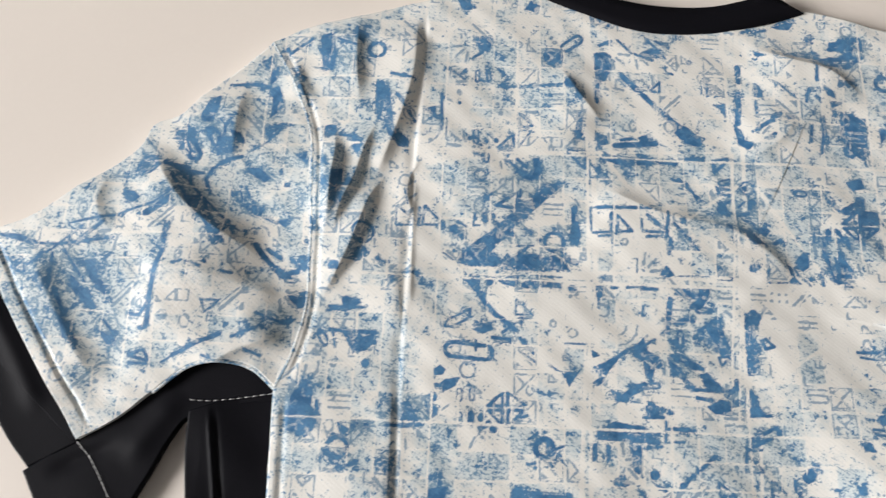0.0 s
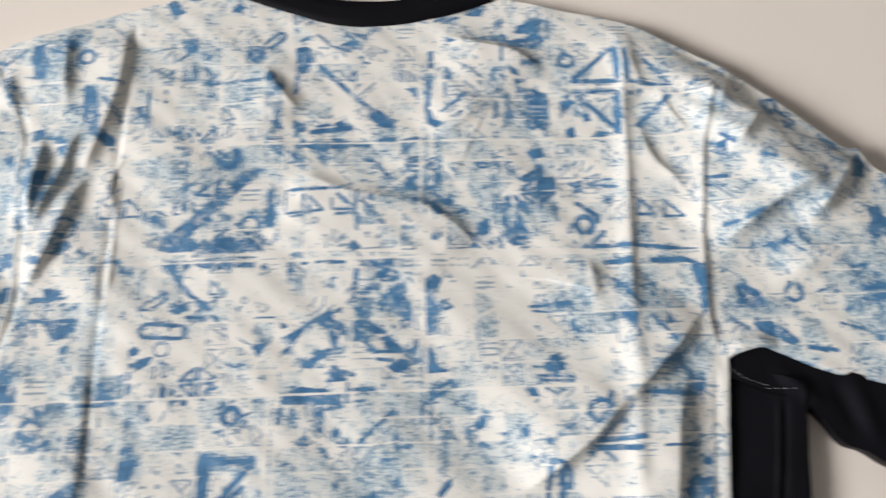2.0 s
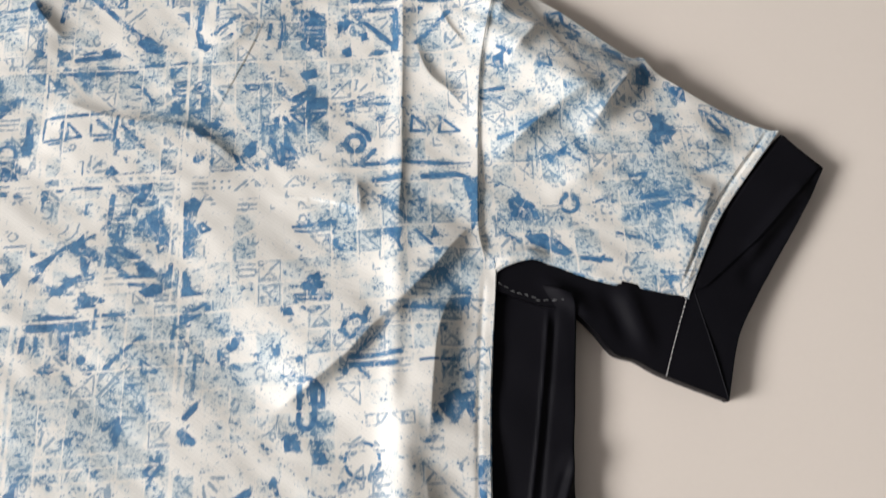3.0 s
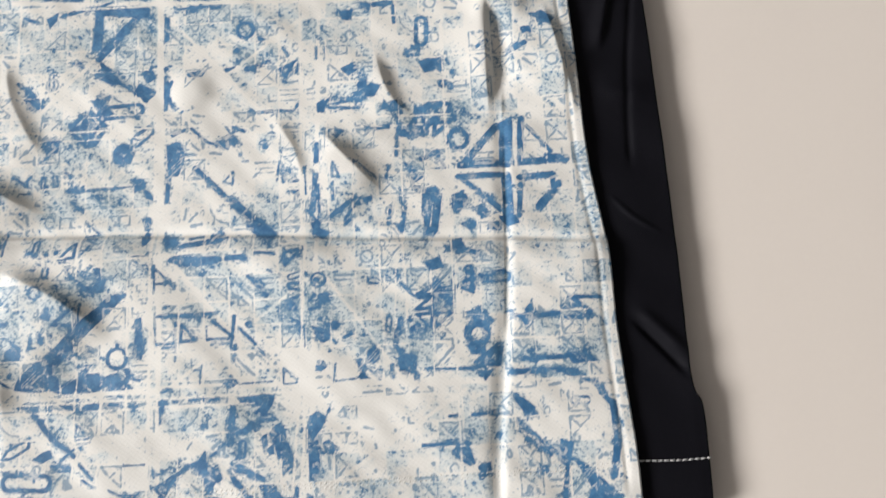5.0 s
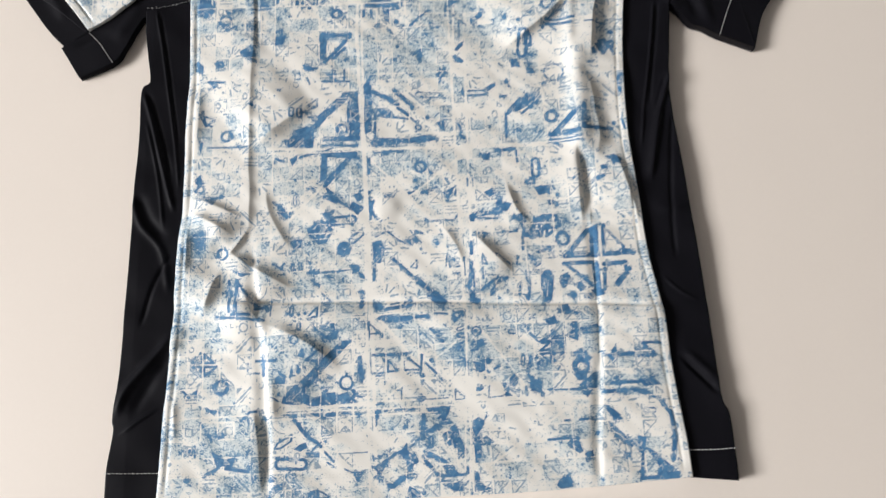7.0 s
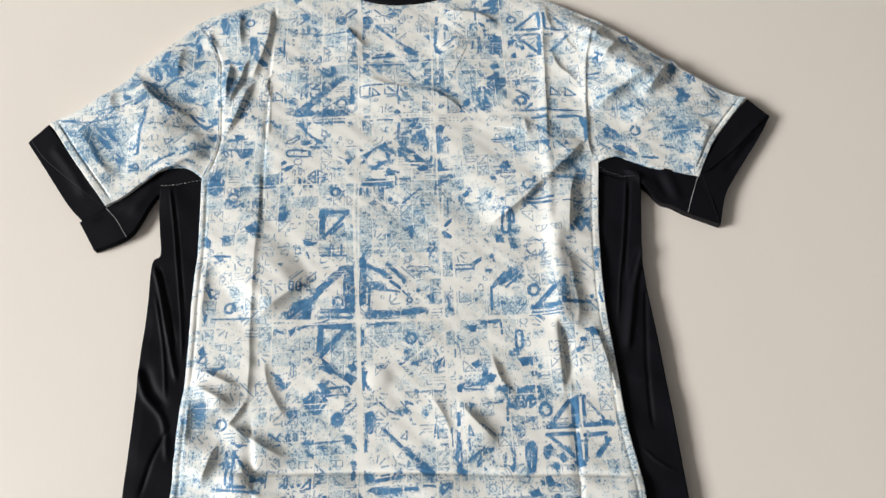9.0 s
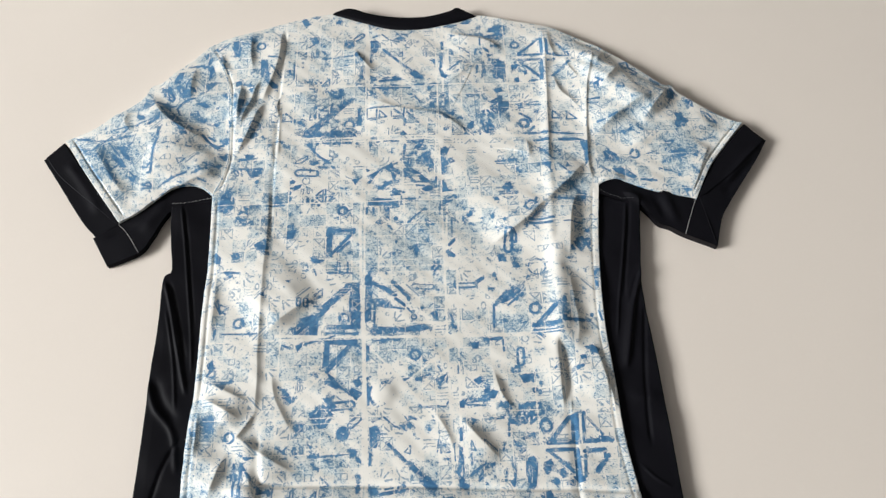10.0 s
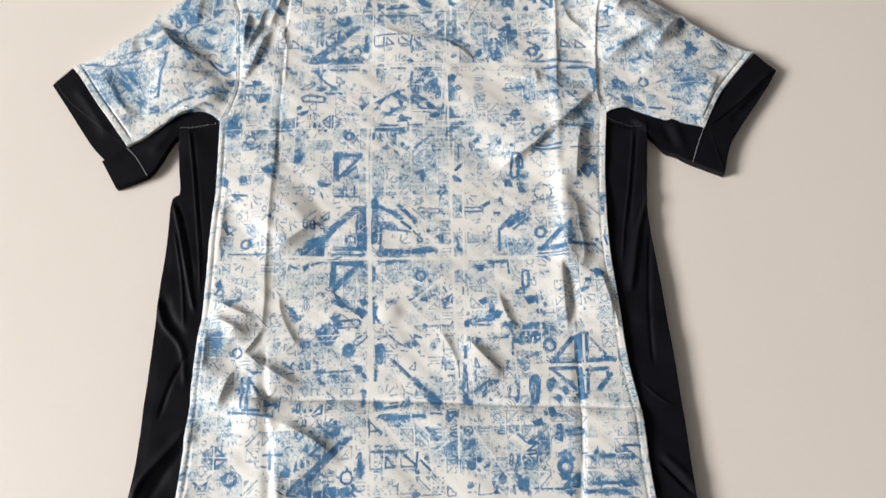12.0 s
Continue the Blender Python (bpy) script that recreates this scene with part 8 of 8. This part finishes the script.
underarm_r = cloth("underarm", coons([(0.335, -0.0805), (0.302, -0.065), (0.288, -0.056), (0.276, -0.051), (0.266, -0.037), (0.255, -0.026), (0.237, -0.0215), (0.213, -0.011)],
                        [(0.327, -0.020), (0.301, -0.015), (0.271, -0.006), (0.253, 0.0011), (0.237, 0.008), (0.221, 0.005), (0.213, 0.0)],
                        [(0.335, -0.0805), (0.327, -0.020)], [(0.213, -0.011), (0.213, 0.0)], 0.0011), z_under, BLACK, shirt, "black underarm cloth")
OUT_L = [(-0.2655, -0.471), (-0.2650, -0.444), (-0.2620, -0.414), (-0.2635, -0.403), (-0.2605, -0.370), (-0.2595, -0.310), (-0.2585, -0.252), (-0.2590, -0.201), (-0.2570, -0.150), (-0.2580, -0.100), (-0.2505, -0.089), (-0.2545, -0.060), (-0.2580, -0.035), (-0.2585, -0.014)]
OUT_R = [(0.2552, -0.478), (0.2562, -0.452), (0.2557, -0.424), (0.2512, -0.409), (0.2512, -0.355), (0.2502, -0.293), (0.2477, -0.197), (0.2452, -0.125), (0.2512, -0.075), (0.2572, -0.030), (0.2562, -0.016)]
side_l = cloth("side_panel", coons([(-0.2655, -0.471), (-0.215, -0.470)], [(-0.2585, -0.014), (-0.210, 0.004)], OUT_L, [(x + 0.006, y) for x, y in SIDE_L[:-1]] + [(-0.210, 0.004)], 0.0011), z_side, BLACK, shirt, "black stretch side panel")
side_r = cloth("side_panel", coons([(0.210, -0.472), (0.2552, -0.478)], [(0.210, 0.003), (0.2562, -0.016)], [(x - 0.006, y) for x, y in SIDE_R[:-1]] + [(0.210, 0.003)], OUT_R, 0.0011), z_side, BLACK, shirt, "black stretch side panel")
cloth("collar", coons([(-0.0886, 0.2530), (-0.0473, 0.2375), (-0.0128, 0.2275), (0.0227, 0.2275), (0.0569, 0.2335), (0.0907, 0.2450)],
                      [(-0.0847, 0.2560), (-0.0670, 0.2615), (-0.0404, 0.2515), (-0.0059, 0.2450), (0.0295, 0.2460), (0.0579, 0.2535), (0.0685, 0.2585), (0.0868, 0.2475)],
                      [(-0.0886, 0.2530), (-0.0847, 0.2560)], [(0.0907, 0.2450), (0.0868, 0.2475)], 0.0015), z_collar, BLACK_RIB, shirt, "black ribbed crew collar")

# upper layer of the turned cuffs
cloth("cuff_fold", coons([(-0.317, -0.032), (-0.3145, -0.0315)], [(-0.408, 0.0545), (-0.394, 0.0735)], [(-0.317, -0.032), (-0.344, -0.009), (-0.369, 0.012), (-0.391, 0.032), (-0.408, 0.0545)], [(-0.3145, -0.0315), (-0.335, -0.003), (-0.360, 0.030), (-0.3915, 0.0735)], 0.0011),
      lambda x, y: z_cuff(x, y) + 0.0014, BLACK_RIB, cuff_l, "upper layer of a black ribbed cuff", drop=0.0050)
cloth("cuff_fold", coons([(0.326, -0.019), (0.333, -0.017)], [(0.398, 0.0745), (0.416, 0.052)], [(0.326, -0.019), (0.335, -0.003), (0.350, 0.021), (0.372, 0.047), (0.398, 0.0745)], [(0.333, -0.017), (0.351, -0.004), (0.372, 0.012), (0.395, 0.033), (0.416, 0.052)], 0.0011),
      lambda x, y: z_cuff(x, y) + 0.0014, BLACK_RIB, cuff_r, "upper layer of a black ribbed cuff", drop=0.0050)

# seams
cord("armhole_seam", ARM_L, z_body, 0.0013, PRINT, back_panel, "raised cream armhole seam", lift=-0.0003)
cord("sleeve_edge", [(x, y - 0.0006) for x, y in SLEEVE_LOW_L[2:]], z_sleeve, 0.0014, PRINT, sleeve_l, "cream rolled sleeve edge", lift=-0.0006)
cord("sleeve_edge", [(x, y - 0.0006) for x, y in SLEEVE_LOW_R], z_sleeve, 0.0008, PRINT, sleeve_l, "cream rolled sleeve edge", lift=-0.0006)
cord("side_piping", SIDE_L, z_body, 0.0009, PRINT, back_panel, "cream piping along the side seam", lift=-0.0005)
cord("side_piping", SIDE_R, z_body, 0.0006, PRINT, back_panel, "cream piping along the side seam", lift=-0.0006)
cord("cuff_seam", [(x + 0.0006, y + 0.0004) for x, y in CUFF_L[:-1] + [(-0.385, 0.069)]], z_sleeve, 0.0009, PRINT, sleeve_l, "cream seam above the cuff", lift=-0.0004)
cord("cuff_seam", [(x - 0.0006, y + 0.0004) for x, y in CUFF_R[:-1] + [(0.391, 0.072)]], z_sleeve, 0.0010, PRINT, sleeve_r, "cream seam above the cuff", lift=-0.0004)

# rows of stitches
stitches("stitching", [(-0.2650, -0.4470), (-0.245, -0.448), (-0.2230, -0.4490)], z_side, THREAD, side_l, "white hem stitching", gap=0.0006, width=0.0005)
stitches("stitching", [(0.2195, -0.4520), (0.240, -0.4525), (0.2558, -0.4520)], z_side, THREAD, side_r, "white hem stitching", gap=0.0006)
stitches("stitching", [(-0.314, -0.033), (-0.303, -0.045), (-0.2895, -0.0655)], z_under, THREAD, underarm_l, "white cuff stitching", gap=0.0004, width=0.0005)
stitches("stitching", [(0.3205, -0.0245), (0.311, -0.045), (0.303, -0.064)], z_under, THREAD, underarm_r, "white cuff stitching", gap=0.0004, width=0.0005)
stitches("stitching", [(-0.258, -0.0085), (-0.248, -0.0085), (-0.233, -0.0065), (-0.217, -0.0035)], z_under, THREAD, underarm_l, "white underarm stitching", lift=0.0010, width=0.0004)
stitches("stitching", [(0.2165, -0.008), (0.224, -0.013), (0.235, -0.017)], z_under, GREY_THREAD, underarm_r, "grey underarm stitching", lift=0.0008, width=0.00035)
stitches("stitching", [(0.237, -0.019), (0.251, -0.0195)], z_under, GREY_THREAD, underarm_r, "grey underarm stitching", lift=0.0008, width=0.00035)
for shift in (0.0, 0.0022):
    stitches("hem_stitching", [(-0.216, -0.452 + shift), (-0.134, -0.458 + shift), (-0.046, -0.459 + shift), (0.042, -0.457 + shift), (0.130, -0.456 + shift), (0.211, -0.454 + shift)],
             z_body, CREAM, back_panel, "cream twin hem stitching", length=0.0016, gap=0.0012, width=0.0004, lift=-0.0002)
stitches("collar_stitching", [(-0.0788, 0.2435), (-0.0364, 0.2295), (-0.0020, 0.2220), (0.0227, 0.2220), (0.0453, 0.2265), (0.0772, 0.2380)], z_body, CREAM, back_panel, "cream stitching below the collar", length=0.0018, gap=0.0010, width=0.0006, lift=-0.0002)
for sign, edge, owner in ((1, CUFF_L, sleeve_l), (-1, CUFF_R, sleeve_r)):
    for off in (0.0032, 0.0062):
        stitches("sleeve_stitching", [(x + sign * off, y + off * 0.7) for x, y in edge[:-1] + [(edge[-1][0] - sign * -0.006, edge[-1][1] - 0.008)]], z_sleeve, CREAM, owner, "cream twin stitching above the cuff", length=0.0018, gap=0.0008, width=0.0005, lift=-0.0002)
stitches("armhole_stitching", [(x + 0.0045, y) for x, y in ARM_L[1:]], z_body, CREAM, back_panel, "cream stitching along the armhole", length=0.0018, gap=0.0010, width=0.0005, lift=-0.0001)
